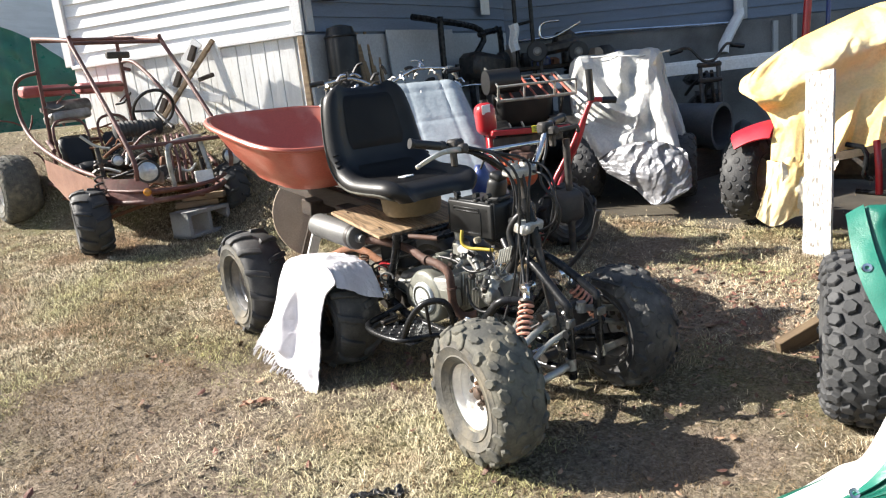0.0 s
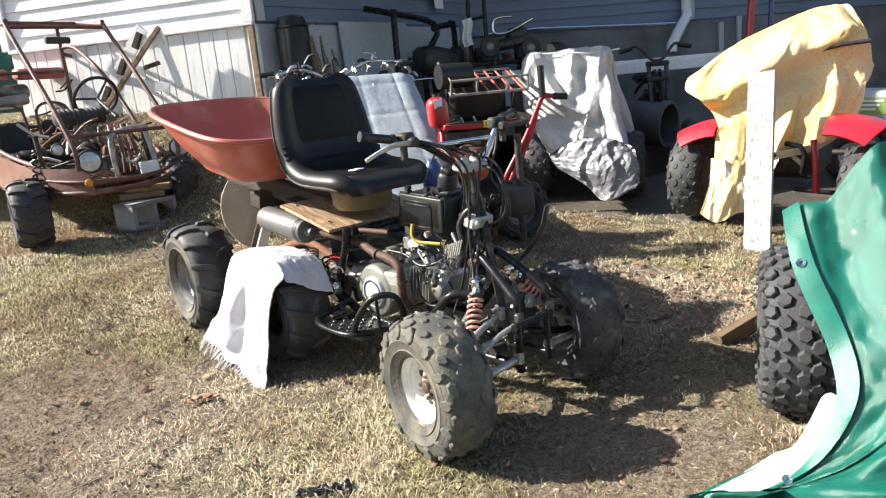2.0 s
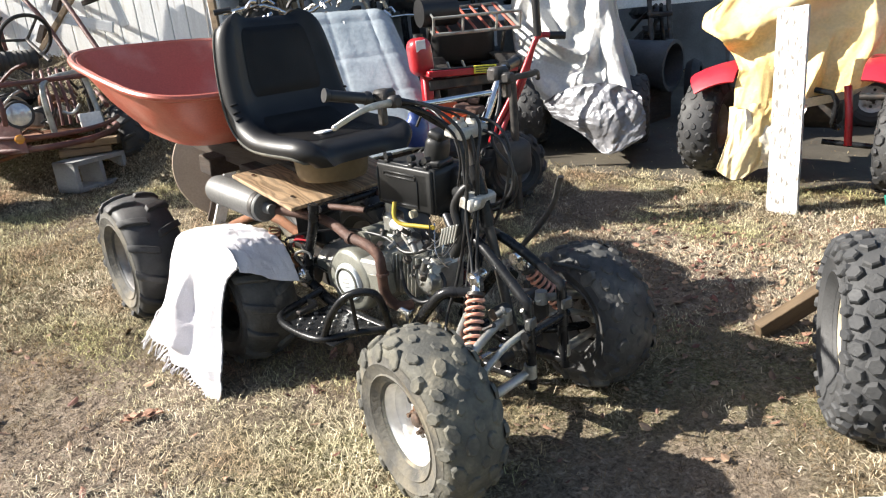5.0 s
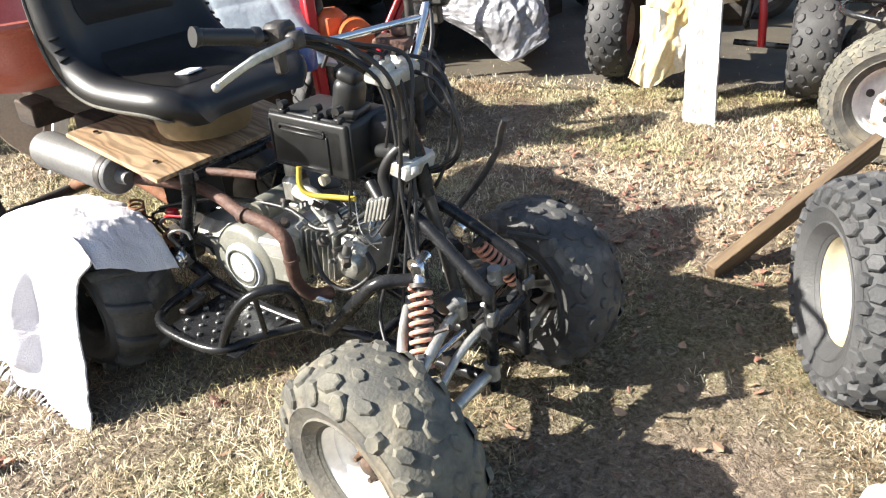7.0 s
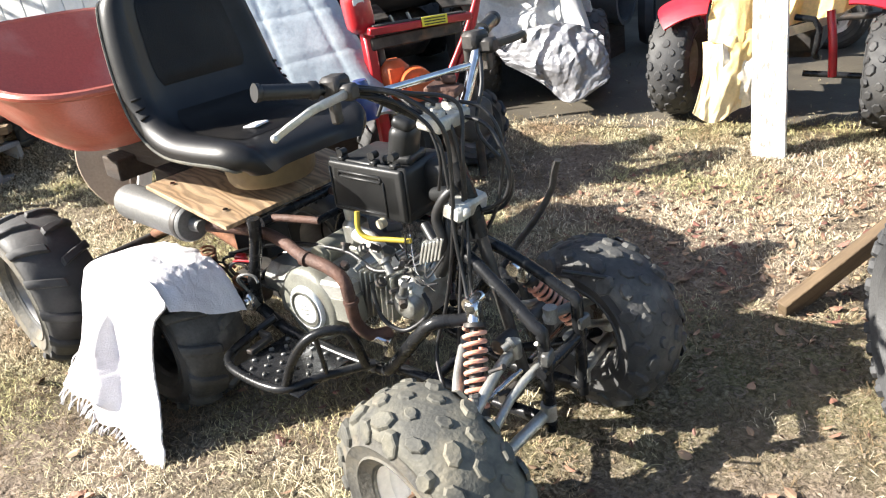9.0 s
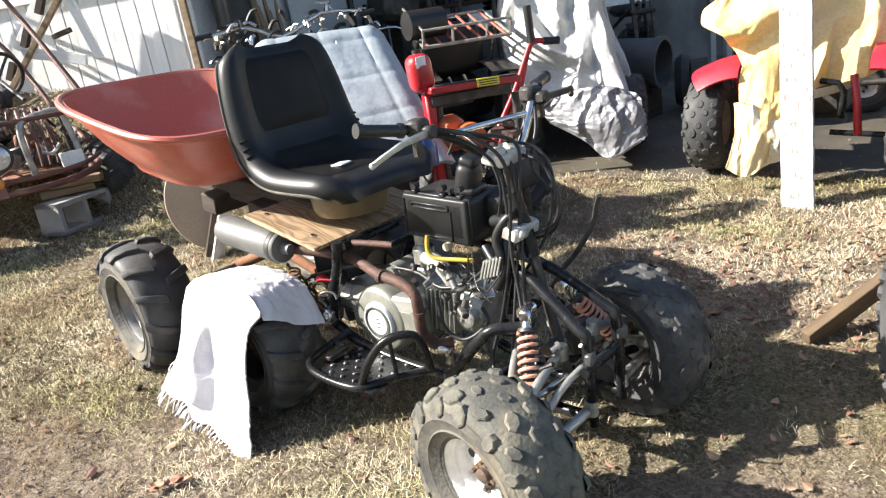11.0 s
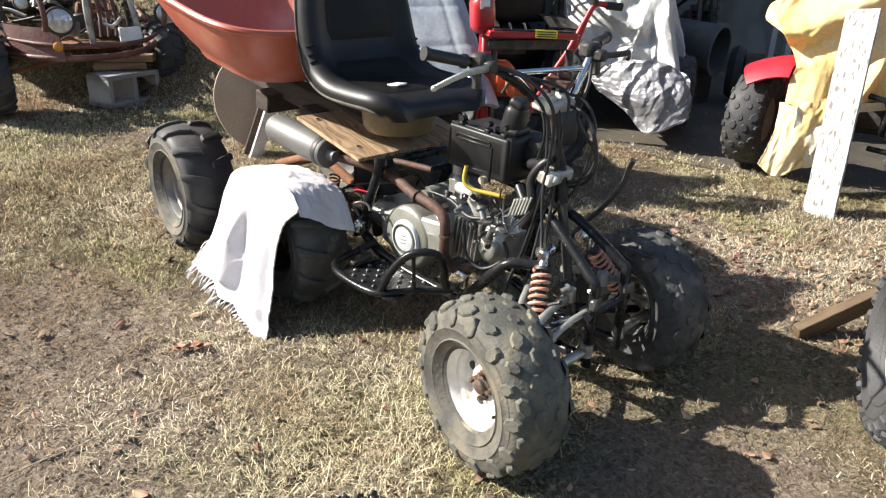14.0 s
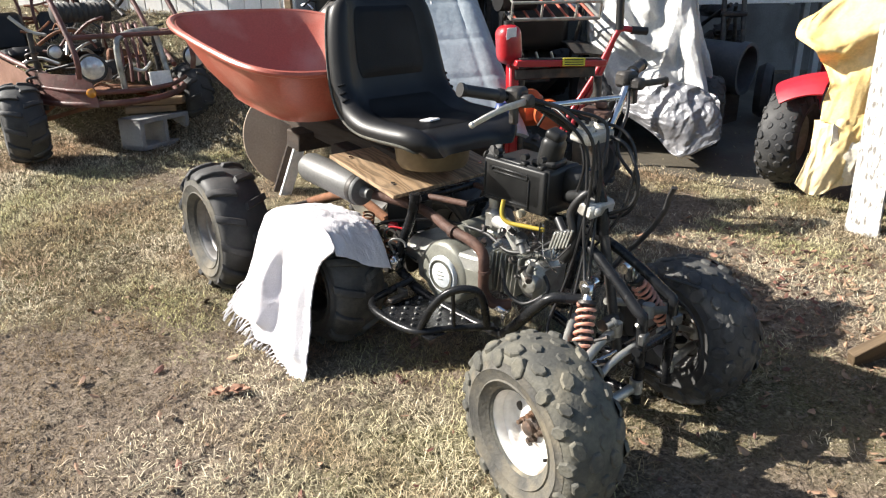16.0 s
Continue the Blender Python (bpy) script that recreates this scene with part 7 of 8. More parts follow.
def build_dirt_heap():
    """Machines that stand in the shade against the side wall: handlebars, engines, frames."""
    rnd = random.Random(5)
    H = thing("scrap_motorbike", pose(-0.14, 4.72, 0.03, 0, 0, 14), "stripped motorbike with bare chrome handlebar parts in shade", "motorbike")
    g = ground_z(0.0, 4.75)
    bar("handlebar", H, [(-0.55, 0.0, 1.17), (-0.3, 0.02, 1.2), (-0.1, 0, 1.12), (0.15, 0.02, 1.22), (0.4, 0.0, 1.2)], 0.012, "bright", 3)
    for x in (-0.6, 0.38):
        bar("grip", H, [(x, 0, 1.18), (x + 0.1, 0, 1.19)], 0.018, "cable")
    for i in range(64):
        a = Vector((rnd.uniform(-0.5, 0.5), rnd.uniform(-0.1, 0.25), rnd.uniform(1.0, 1.24)))
        b = a + Vector((rnd.uniform(-0.09, 0.09), rnd.uniform(-0.06, 0.06), rnd.uniform(-0.06, 0.06)))
        bar("bracket", H, [a, a.lerp(b, 0.5) + Vector((0, 0, 0.02)), b], rnd.uniform(0.005, 0.014), ("bright", "aluminium", "dark_junk", "bright", "cable")[i % 5], 2, 6)
    for i in range(9):
        bm = B()
        box(bm, (rnd.uniform(0.06, 0.16), rnd.uniform(0.06, 0.14), rnd.uniform(0.05, 0.14)), (rnd.uniform(-0.4, 0.45), rnd.uniform(-0.05, 0.25), rnd.uniform(0.8, 1.16)), (rnd.uniform(-25, 25), rnd.uniform(-25, 25), rnd.uniform(0, 90)), 0.015)
        part("engine_part", bm, M[("dark_junk", "aluminium", "dark_junk")[i % 3]], H)
    bm = B()
    box(bm, (0.9, 0.3, 0.5), (0, 0.15, g + 0.45), (0, 0, 0), 0.08)
    part("engine_block", bm, M["dark_junk"], H)
    # exercise-bike frame
    E = thing("black_frame_trolley", pose(0.28, 6.1, 0, 0, 0, 40), "black tubular handle frame standing against the shaded wall", "trolley")
    g = ground_z(0.28, 6.1)
    for pts in ([(-0.4, 0, 1.72), (-0.12, 0, 1.68), (-0.1, 0, 1.6), (-0.12, 0, g)], [(-0.1, 0, 1.68), (0.3, 0, 1.62), (0.4, 0, 1.5), (0.2, 0, 1.2), (0.3, 0, g)], [(0.1, 0.05, 1.3), (0.05, 0.05, 1.0), (0.25, 0.05, 0.8)], [(0.35, 0.0, 1.55), (0.55, 0, 1.58), (0.62, 0, 1.5), (0.6, 0, g)]):
        bar("frame_tube", E, pts, 0.028, "black_paint", 3, 8)
    bm = B()
    box(bm, (0.4, 0.3, 0.25), (0.35, 0, 1.25), (0, 10, 0), 0.05)
    part("console", bm, M["dark_junk"], E)
    # barrel with a bucket on top
    Bq = thing("black_barrel", pose(-0.57, 5.27, ground_z(-0.57, 5.27)), "tall dark plastic barrel standing by the shaded wall", "barrel")
    bm = B()
    zb = 1.66 - ground_z(-0.57, 5.27)
    lathe(bm, [(0.0, 0), (0.12, 0), (0.125, 0.03), (0.125, zb - 0.1), (0.1, zb - 0.02), (0.03, zb), (0.0, zb)], 24, axis="z")
    part("shell", bm, M["black_plastic"], Bq)
    for hh in (0.3, 0.6, 0.9):
        bm = B()
        lathe(bm, [(0.124, hh - 0.012), (0.132, hh), (0.124, hh + 0.012)], 24, axis="z", caps=False)
        part("hoop", bm, M["black_plastic"], Bq)
    # stacked laths
    for i in range(9):
        bm = B()
        box(bm, (0.03, 0.02, 0.62 + rnd.uniform(-0.06, 0.05)), (0, 0, 0.3), (0, 0, 0), 0.003)
        x = -0.52 + i * 0.026
        solo("split_lath", bm, M["wood_old"], pose(x, 5.12 + (x + 0.83) * 1.238, 1.02, rnd.uniform(-9, -5), rnd.uniform(-8, 8), 51), "rough split wooden lath standing against the wall", "lath", "split laths")
    bm = B()
    box(bm, (0.9, 0.02, 0.6), (0, 0, 0), (0, 0, 0), 0.004)
    solo("grey_panel", bm, M["trim_grey"], pose(0.03, 6.17, 1.34, -3, 0, 51), "plain grey board leaning against the shaded wall", "panel")
    bm = B()
    box(bm, (0.14, 0.01, 0.2), (0, 0, 0), (0, 0, 0), 0.002)
    solo("paper_notice", bm, M["board_white"], pose(0.655, 6.93, 1.88, 0, 0, 51), "small faded paper notice on the shaded wall", "notice")


build_dirt_heap()


def build_lumber_shelf():
    """Dark workbench by the wall with odds and ends lying on it."""
    S = thing("work_table", pose(1.25, 6.6, 0, 0, 0, 8), "dark wooden work table standing in shade by the house wall", "table")
    g = ground_z(1.25, 6.6)
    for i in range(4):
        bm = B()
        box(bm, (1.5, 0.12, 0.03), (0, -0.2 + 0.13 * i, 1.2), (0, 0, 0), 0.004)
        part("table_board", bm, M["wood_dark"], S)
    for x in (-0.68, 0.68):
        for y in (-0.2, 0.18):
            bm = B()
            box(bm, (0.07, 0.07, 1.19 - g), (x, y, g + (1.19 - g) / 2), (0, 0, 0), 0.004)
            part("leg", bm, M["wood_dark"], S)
    rnd = random.Random(41)
    top = 1.2155
    for i in range(11):
        sx, sy, sz = rnd.uniform(0.08, 0.2), rnd.uniform(0.08, 0.16), rnd.uniform(0.06, 0.2)
        bm = B()
        lathe(bm, [(0, 0), (sx * 0.45, 0), (sx * 0.5, 0.01), (sx * 0.5, sz * 0.7), (sx * 0.3, sz), (0, sz)], rnd.choice((6, 8, 16)), axis="z")
        mt = ("dark_junk", "black_plastic", "board_brown", "dark_junk", "blue_metal", "rust")[i % 6]
        solo("storage_tin", bm, M[mt], S.matrix_basis @ pose(-0.65 + 0.13 * i, rnd.uniform(-0.12, 0.12), top, 0, 0, rnd.uniform(0, 90)), "dark dented storage tin standing on a work table", "tin", "tins on the work table")
    # black posts and a pale rag hung on them
    P = thing("post_rack", pose(0.95, 6.35, 0), "two slim black posts with a pale rag hung between them", "rack")
    gz = ground_z(0.95, 6.35)
    for x in (-0.06, 0.09):
        bar("post", P, [(x, 0, gz), (x, 0.02, 1.95)], 0.02, "black_paint")
    bar("rung", P, [(-0.06, 0, 1.6), (0.09, 0, 1.62)], 0.014, "black_paint")
    bm = B()
    grid_surface(bm, lambda u, v: Vector((-0.13 + 0.09 * u + 0.01 * math.sin(v * 7), -0.03 + 0.015 * math.sin(u * 9), 1.6 - 0.24 * v + 0.02 * u)), 12, 14)
    thicken(bm, 0.004)
    part("rag", bm, M["trim_white"], P, "pale grey hanging rag")


def build_mower():
    """Folded push mower with a bent chrome handle, standing on the bench boards."""
    C = thing("push_mower", pose(1.22, 6.28, 0), "dark push mower with small white-hubbed wheel and bent chrome handle", "mower")
    g = ground_z(1.22, 6.28)
    for x, z in ((-0.17, 1.34), (0.2, 1.3)):
        W = new("wheel")
        W.parent = C
        W.matrix_basis = pose(x, -0.1, z)
        bm = B()
        lathe(bm, [(0.04, -0.025), (0.085, -0.025), (0.095, 0), (0.085, 0.025), (0.04, 0.025)], 24, closed=True)
        part("tyre", bm, M["rubber_dark"], W)
        bm = B()
        lathe(bm, [(0.0, -0.032), (0.025, -0.032), (0.03, -0.02), (0.045, -0.016), (0.045, 0.03), (0, 0.03)], 20)
        part("hub", bm, M["rim_grey"], W)
    bm = B()
    box(bm, (0.42, 0.26, 0.1), (0.02, 0.05, 1.36), (0, -6, 0), 0.03)
    box(bm, (0.2, 0.18, 0.12), (0.1, 0.06, 1.44), (0, -6, 0), 0.04)
    part("deck", bm, M["dark_junk"], C)
    bar("handle", C, [(0.24, -0.05, 1.56), (0.02, -0.05, 1.46), (-0.1, -0.05, 1.45), (-0.13, -0.05, 1.5), (-0.1, -0.05, 1.58), (0.05, -0.05, 1.59)], 0.012, "bright", 4)
    bar("stand_leg", C, [(-0.12, 0.05, 1.33), (-0.14, 0.05, g)], 0.02, "dark_junk")
    bar("stand_leg", C, [(0.16, 0.05, 1.33), (0.18, 0.05, g)], 0.02, "dark_junk")


def build_small_motorbike():
    C = thing("small_motorbike", frame2(2.5, 6.0, -0.15, -0.98), "small stripped black motorbike with bare handlebar behind a pipe", "motorbike")
    g = ground_z(2.5, 6.0)
    for x in (0.28, -0.62):
        W = new("wheel")
        W.parent = C
        W.matrix_basis = pose(x, 0, g + 0.24)
        bm = B()
        lathe(bm, [(0.15, -0.03), (0.2, -0.045), (0.24, -0.02), (0.245, 0), (0.24, 0.02), (0.2, 0.045), (0.15, 0.03)], 32, closed=True)
        part("tyre", bm, M["rubber_dark"], W)
        bm = B()
        lathe(bm, [(0, -0.05), (0.05, -0.05), (0.06, -0.02), (0.15, -0.025), (0.15, 0.025), (0.06, 0.02), (0.05, 0.05), (0, 0.05)], 24)
        part("rim", bm, M["rim_grey"], W)
    for s in (-1, 1):
        bar("fork_leg", C, [(0.28, s * 0.075, g + 0.24), (0.12, s * 0.075, 1.0), (0.1, s * 0.075, 1.08)], 0.02, "dark_junk")
        bar("frame_tube", C, [(0.1, 0.02 * s, 1.0), (-0.2, 0.08 * s, 0.9), (-0.62, 0.08 * s, 0.8)], 0.016, "dark_junk", 3)
        bar("lower_tube", C, [(0.12, 0.02 * s, 0.9), (-0.05, 0.08 * s, 0.5), (-0.5, 0.08 * s, 0.48)], 0.016, "dark_junk", 3)
    bar("handlebar", C, [(0.0, -0.28, 1.19), (0.05, -0.16, 1.22), (0.1, -0.05, 1.1), (0.1, 0.05, 1.1), (0.05, 0.16, 1.22), (0.0, 0.28, 1.18)], 0.013, "dark_junk", 4)
    for s in (-1, 1):
        bar("grip", C, [(0.02, s * 0.2, 1.21), (0.0, s * 0.31, 1.185)], 0.02, "cable")
    bm = B()
    box(bm, (0.05, 0.2, 0.04), (0.11, 0, 1.06), (0, 10, 0), 0.01)
    box(bm, (0.05, 0.2, 0.04), (0.15, 0, 0.93), (0, 10, 0), 0.01)
    part("triple_clamp", bm, M["dark_junk"], C)
    bm = B()
    box(bm, (0.28, 0.24, 0.26), (-0.2, 0, 0.66), (0, 0, 0), 0.05)
    for i in range(5):
        box(bm, (0.12, 0.2, 0.008), (0.0, 0, 0.7 + i * 0.03), (0, 20, 0), 0.002)
    part("engine", bm, M["dark_junk"], C)
    bm = B()
    box(bm, (0.5, 0.2, 0.1), (-0.45, 0, 0.94), (0, 0, 0), 0.04)
    part("seat", bm, M["vinyl"], C)


def build_trestle():
    """Odd boards nailed crosswise, leaning on the white wall behind the buggy."""
    T = thing("nailed_board_frame", Matrix(), "weathered boards nailed crosswise leaning on the white wall", "boards")

    def lath(name, p, q, w, th, mt):
        p, q = Vector(p), Vector(q)
        d = (q - p)
        z = d.normalized()
        y = Vector((0.24, 0.97, 0)).normalized()
        x = y.cross(z).normalized()
        y = z.cross(x)
        m = Matrix(((x.x, y.x, z.x, p.x), (x.y, y.y, z.y, p.y), (x.z, y.z, z.z, p.z), (0, 0, 0, 1)))
        bm = B()
        box(bm, (w, th, d.length), (0, 0, d.length / 2), (0, 0, 0), 0.003)
        return part(name, bm, M[mt], T, m=m, smooth=False)
    lath("long_lath", (-2.3, 5.43, 0.93), (-1.58, 5.31, 1.66), 0.035, 0.03, "wood_old")
    lath("white_board", (-2.2, 5.47, 1.1), (-1.72, 5.36, 1.67), 0.1, 0.02, "board_white")
    for a in (0.12, 0.5, 0.86):
        c = Vector((-2.17, 5.44, 1.14)).lerp(Vector((-1.71, 5.335, 1.65)), a)
        d = Vector((0.03, 0, 0.055))
        lath("dark_block", c - d, c + d, 0.045, 0.04, "wood_dark")
    lath("cross_arm", (-2.0, 5.4, 1.31), (-1.58, 5.31, 1.2), 0.07, 0.022, "board_white")
    lath("cross_arm", (-1.6, 5.33, 1.64), (-1.5, 5.32, 1.2), 0.06, 0.022, "board_white")
    lath("stub", (-1.75, 5.32, 1.37), (-1.62, 5.3, 1.4), 0.03, 0.03, "wood_dark")


build_trestle()


def build_back_row():
    build_lumber_shelf()
    build_mower()
    # bench with hose
    Bn = thing("garden_bench", pose(2.2, 6.65, 0, 0, 0, 4), "grey slatted bench against the shaded house wall", "bench")
    g = ground_z(2.2, 6.65)
    for i in range(4):
        bm = B()
        box(bm, (2.5, 0.1, 0.03), (0.2, -0.16 + 0.11 * i, 1.1), (0, 0, 0), 0.004)
        part("slat", bm, M["trim_white"], Bn)
    bm = B()
    box(bm, (2.5, 0.03, 0.1), (0.2, -0.225, 1.04), (0, 0, 0), 0.004)
    part("front_rail", bm, M["trim_white"], Bn)
    for x in (-1.0, 1.4):
        for y in (-0.12, 0.14):
            bm = B()
            box(bm, (0.06, 0.06, 1.09 - g), (x, y, g + (1.09 - g) / 2), (0, 0, 0), 0.004)
            part("leg", bm, M["trim_grey"], Bn)
    Hs = thing("coiled_hose", pose(1.75, 6.6, 1.115), "coil of black garden hose lying on a bench", "hose")
    for i in range(5):
        bm = B()
        r = 0.36 - 0.03 * (i % 2)
        tube(bm, [(r * math.cos(a) * 1.1, 0.4 * r * math.sin(a), 0.02 + 0.022 * i + 0.01 * math.sin(a * 3)) for a in np.linspace(0, 2 * math.pi, 30)], 0.013, 7, caps=False)
        part("loop", bm, M["cable"], Hs)
    build_small_motorbike()
    # culvert pipe
    P = thing("culvert_pipe", Matrix(), "short wide dark grey culvert pipe lying on the concrete", "pipe")
    z = ground_z(2.25, 5.3) + 0.15
    a, b = Vector((2.3, 5.12, z + 0.25)), Vector((1.84, 5.6, z + 0.3))
    bm = B()
    L = (b - a).length
    lathe(bm, [(0.155, 0.0), (0.155, L), (0.17, L), (0.17, 0.06), (0.182, 0.055), (0.182, 0.0), (0.155, 0.0)], 36, m=oriented(a, b), caps=False)
    part("pipe_wall", bm, M["pipe_grey"], P)
    # near-black disc paints the darkness deep in the pipe
    bm = B()
    rod(bm, a, b, [(0.0, L * 0.8), (0.154, L * 0.8)], 36)
    part("pipe_end", bm, M["pipe_black"], P)
    for t in (0.25, 0.75):
        c = a.lerp(b, t)
        gz = ground_z(c.x, c.y)
        bm = B()
        box(bm, (0.4, 0.1, c.z - 0.165 - gz), (0, 0, 0), (0, 0, 0), 0.005)
        solo("timber_block", bm, M["wood_dark"], pose(c.x, c.y, (c.z - 0.165 + gz) / 2, 0, 0, 40), "dark timber block under the culvert pipe", "timber", "pipe supports")
    bm = B()
    lathe(bm, [(0.14, -0.05), (0.17, -0.05), (0.2, 0.0), (0.17, 0.05), (0.14, 0.05)], 28, closed=True)
    solo("loose_tyre", bm, M["rubber_dark"], pose(2.55, 5.35, ground_z(2.55, 5.35) + 0.225, 0, 0, 60), "dark worn tyre leaning beside the culvert pipe", "tyre")
    # red post and clutter behind the yellow tarp
    bm = B()
    tube(bm, [(3.05, 5.5, ground_z(3.05, 5.5)), (3.13, 5.5, 1.48), (3.22, 5.5, 2.2)], 0.03, 12)
    solo("red_post", bm, M["red_metal"], Matrix(), "tall red painted metal post on the concrete", "post")
    bm = B()
    tube(bm, [(3.28, 5.55, ground_z(3.28, 5.55)), (3.32, 5.55, 1.5)], 0.018, 10)
    solo("blue_rod", bm, M["blue_metal"], Matrix(), "thin blue metal rod standing on the concrete", "rod")


build_back_row()


# ---- right-hand vehicles ----
def build_right():
    G = thing("covered_utility_quad", pose(1.385, 1.58, 0, 0, 0, math.degrees(math.atan2(-0.85, -0.53))), "utility quad with wide turf tyres under a green tarp", "quad bike")
    # x ahead, -y out of the near wheel
    make_wheel("wheel", G, 0.258, 0.118, 0.23, "turf", "rubber_new", "rim_cream", pose(0, 0.0, 0.255, 0, 0, 7), 5, "rubber_new", 0.3)
    make_wheel("wheel", G, 0.258, 0.118, 0.23, "turf", "rubber_new", "rim_cream", pose(0, 0.85, 0.255, 0, 0, 180), 5, "rubber_new", 0.3)
    # unseen block added under the tarp to stop sun passing between the wheels
    bm = B()
    rbox(bm, (0.7, 0.6, 0.4), (-0.12, 0.46, 0.32), (0, 0, 0), 0.06)
    part("body", bm, M["dark_junk"], G)
    bar("axle", G, [(0, 0, 0.255), (0, 0.85, 0.255)], 0.02, "dark_junk")
    bar("rack_tube", G, [(0.15, 0.1, 0.55), (0.12, 0.1, 0.68), (0.1, 0.4, 0.7)], 0.014, "rust", 3)

    T = thing("green_tarp", Matrix(), "green woven tarp with white underside and eyelets over a quad", "tarp")
    hem = spline([(1.23, 1.43, 0.65), (1.205, 1.32, 0.52), (1.225, 1.19, 0.35), (1.195, 1.11, 0.24), (1.1, 1.09, 0.11), (0.98, 1.12, 0.035), (0.85, 1.15, 0.015)], 8)
    far = spline([(2.1, 1.25, 0.95), (2.15, 1.0, 0.8), (2.1, 0.75, 0.6), (2.0, 0.62, 0.4), (1.8, 0.55, 0.2), (1.4, 0.62, 0.04), (0.95, 0.85, 0.015)], 8)

    def f(u, v):
        i = v * (len(hem) - 1)
        i0 = min(int(i), len(hem) - 2)
        a = hem[i0].lerp(hem[i0 + 1], i - i0)
        b = far[i0].lerp(far[i0 + 1], i - i0)
        c = 0.3 * crease(u * 1.5, v * 1.5, 0.9, 21.0) + 1.1 * ridged(u * 13, v * 9, 21)
        k = min(1, u * 5)
        p = a.lerp(b, u)
        lift = 0.1 * math.sin(u * math.pi) * (1 - v) ** 0.5
        # a ridge behind the hem, falling steeply on its far side
        q = min(1, max(0, (v - 0.15) / 0.35))
        w = min(1, max(0, (u - 0.2 - 0.12 * (1 - q)) / 0.22))
        lift += q * (0.07 * math.sin(min(1, u / 0.28) * math.pi / 2) - (0.07 + 0.85 * p.z) * w * w * (3 - 2 * w))
        return p + Vector((-0.02 * c * k, -0.045 * c * k, lift + 0.036 * c * k - 0.05 * math.exp(-((u - 0.12) / 0.05) ** 2) * (1 - v)))
    bm = B()
    grid_surface(bm, f, 170, 120)
    thicken(bm, 0.002)
    part("sheet", bm, M["green_tarp"], T)
    bm = B()
    grid_surface(bm, lambda u, v: f(0.045 * u, v) + Vector((-0.005, -0.004, 0.005)), 3, 56)
    thicken(bm, 0.003)
    part("hem", bm, M["tarp_hem"], T)
    for v in (0.16, 0.72):
        p = f(0.02, v)
        bm = B()
        lathe(bm, [(0.005, -0.001), (0.005, 0.003), (0.0105, 0.004), (0.0125, 0.0), (0.0105, -0.001)], 16, axis="z", closed=True)
        part("eyelet", bm, M["bright"], T, m=Matrix.Translation(p + Vector((-0.008, -0.006, 0.008))) @ pose(0, 0, 0, 52, -38, 0))
    # white underside turned out towards the lawn
    low = spline([(1.215, 1.2, 0.235), (1.19, 1.26, 0.08), (1.17, 1.33, 0.012), (1.05, 1.26, 0.01), (0.93, 1.2, 0.01), (0.86, 1.17, 0.01)], 8)

    def w(u, v):
        i = v * (len(low) - 1)
        i0 = min(int(i), len(low) - 2)
        b = low[i0].lerp(low[i0 + 1], i - i0)
        j = (0.46 + 0.54 * v) * (len(hem) - 1)
        j0 = min(int(j), len(hem) - 2)
        a = hem[j0].lerp(hem[j0 + 1], j - j0) + Vector((0.004, 0.006, 0))
        return a.lerp(b, u) + Vector((0, 0, 0.012 * math.sin(u * math.pi)))
    bm = B()
    grid_surface(bm, w, 14, 40)
    thicken(bm, 0.002)
    part("underside", bm, M["white_tarp"], T, "white underside of the tarp")
    # plank on edge
    p, q = Vector((1.375, 2.125, 0.004)), Vector((1.99, 2.21, 0.275))
    d = q - p
    bm = B()
    box(bm, (d.length, 0.032, 0.085), (d.length / 2, 0, 0), (17, 0, 0), 0.003)
    solo("timber_plank", bm, M["plank_timber"], Matrix.Translation(p) @ d.to_track_quat("X", "Z").to_matrix().to_4x4(), "weathered timber plank propped on edge above the lawn", "plank")
    # small red quad with white rims
    R = thing("small_red_quad", frame2(2.44, 2.58, -0.66, 0.75), "small red quad bike with white rims and worn tyres", "quad bike")
    for x, y in ((0.0, 0.0), (0.0, -0.64), (-0.98, 0.0), (-0.98, -0.64)):
        make_wheel("wheel", R, 0.255, 0.135, 0.18, "smooth", "rubber", "rim_white", pose(x, y, 0.255, 0, 0, 180 if y > -0.3 else 0), 8, "sidewall", 0.3)
    for y0, y1 in ((-0.46, -0.74),):
        bm = B()
        grid_surface(bm, lambda u, v: Vector((-0.34 + 0.56 * u, y0 + (y1 - y0) * v, 0.6 + 0.05 * math.sin(u * math.pi) - 0.04 * (2 * u - 1) ** 4)), 14, 8)
        thicken(bm, 0.01)
        part("front_fender", bm, M["red_plastic"], R)
    bm = B()
    rbox(bm, (0.55, 0.26, 0.2), (-0.42, -0.32, 0.62), (0, 4, 0), 0.07)
    part("body", bm, M["red_plastic"], R)
    bm = B()
    rbox(bm, (0.5, 0.24, 0.1), (-0.72, -0.32, 0.72), (0, -4, 0), 0.04)
    part("seat", bm, M["vinyl"], R)
    bm = B()
    box(bm, (0.09, 0.03, 0.34), (-0.12, 0.12, 0.34), (0, -30, 0), 0.012)
    part("swing_arm", bm, M["red_metal"], R)
    bar("axle", R, [(0, 0.0, 0.255), (0, -0.64, 0.255)], 0.018, "dark_junk")
    bar("axle", R, [(-0.98, 0.0, 0.255), (-0.98, -0.64, 0.255)], 0.018, "dark_junk")
    bar("handlebar", R, [(-0.3, 0.02, 0.88), (-0.26, -0.18, 0.9), (-0.22, -0.32, 0.8), (-0.26, -0.46, 0.9), (-0.3, -0.66, 0.88)], 0.012, "dark_junk", 3)
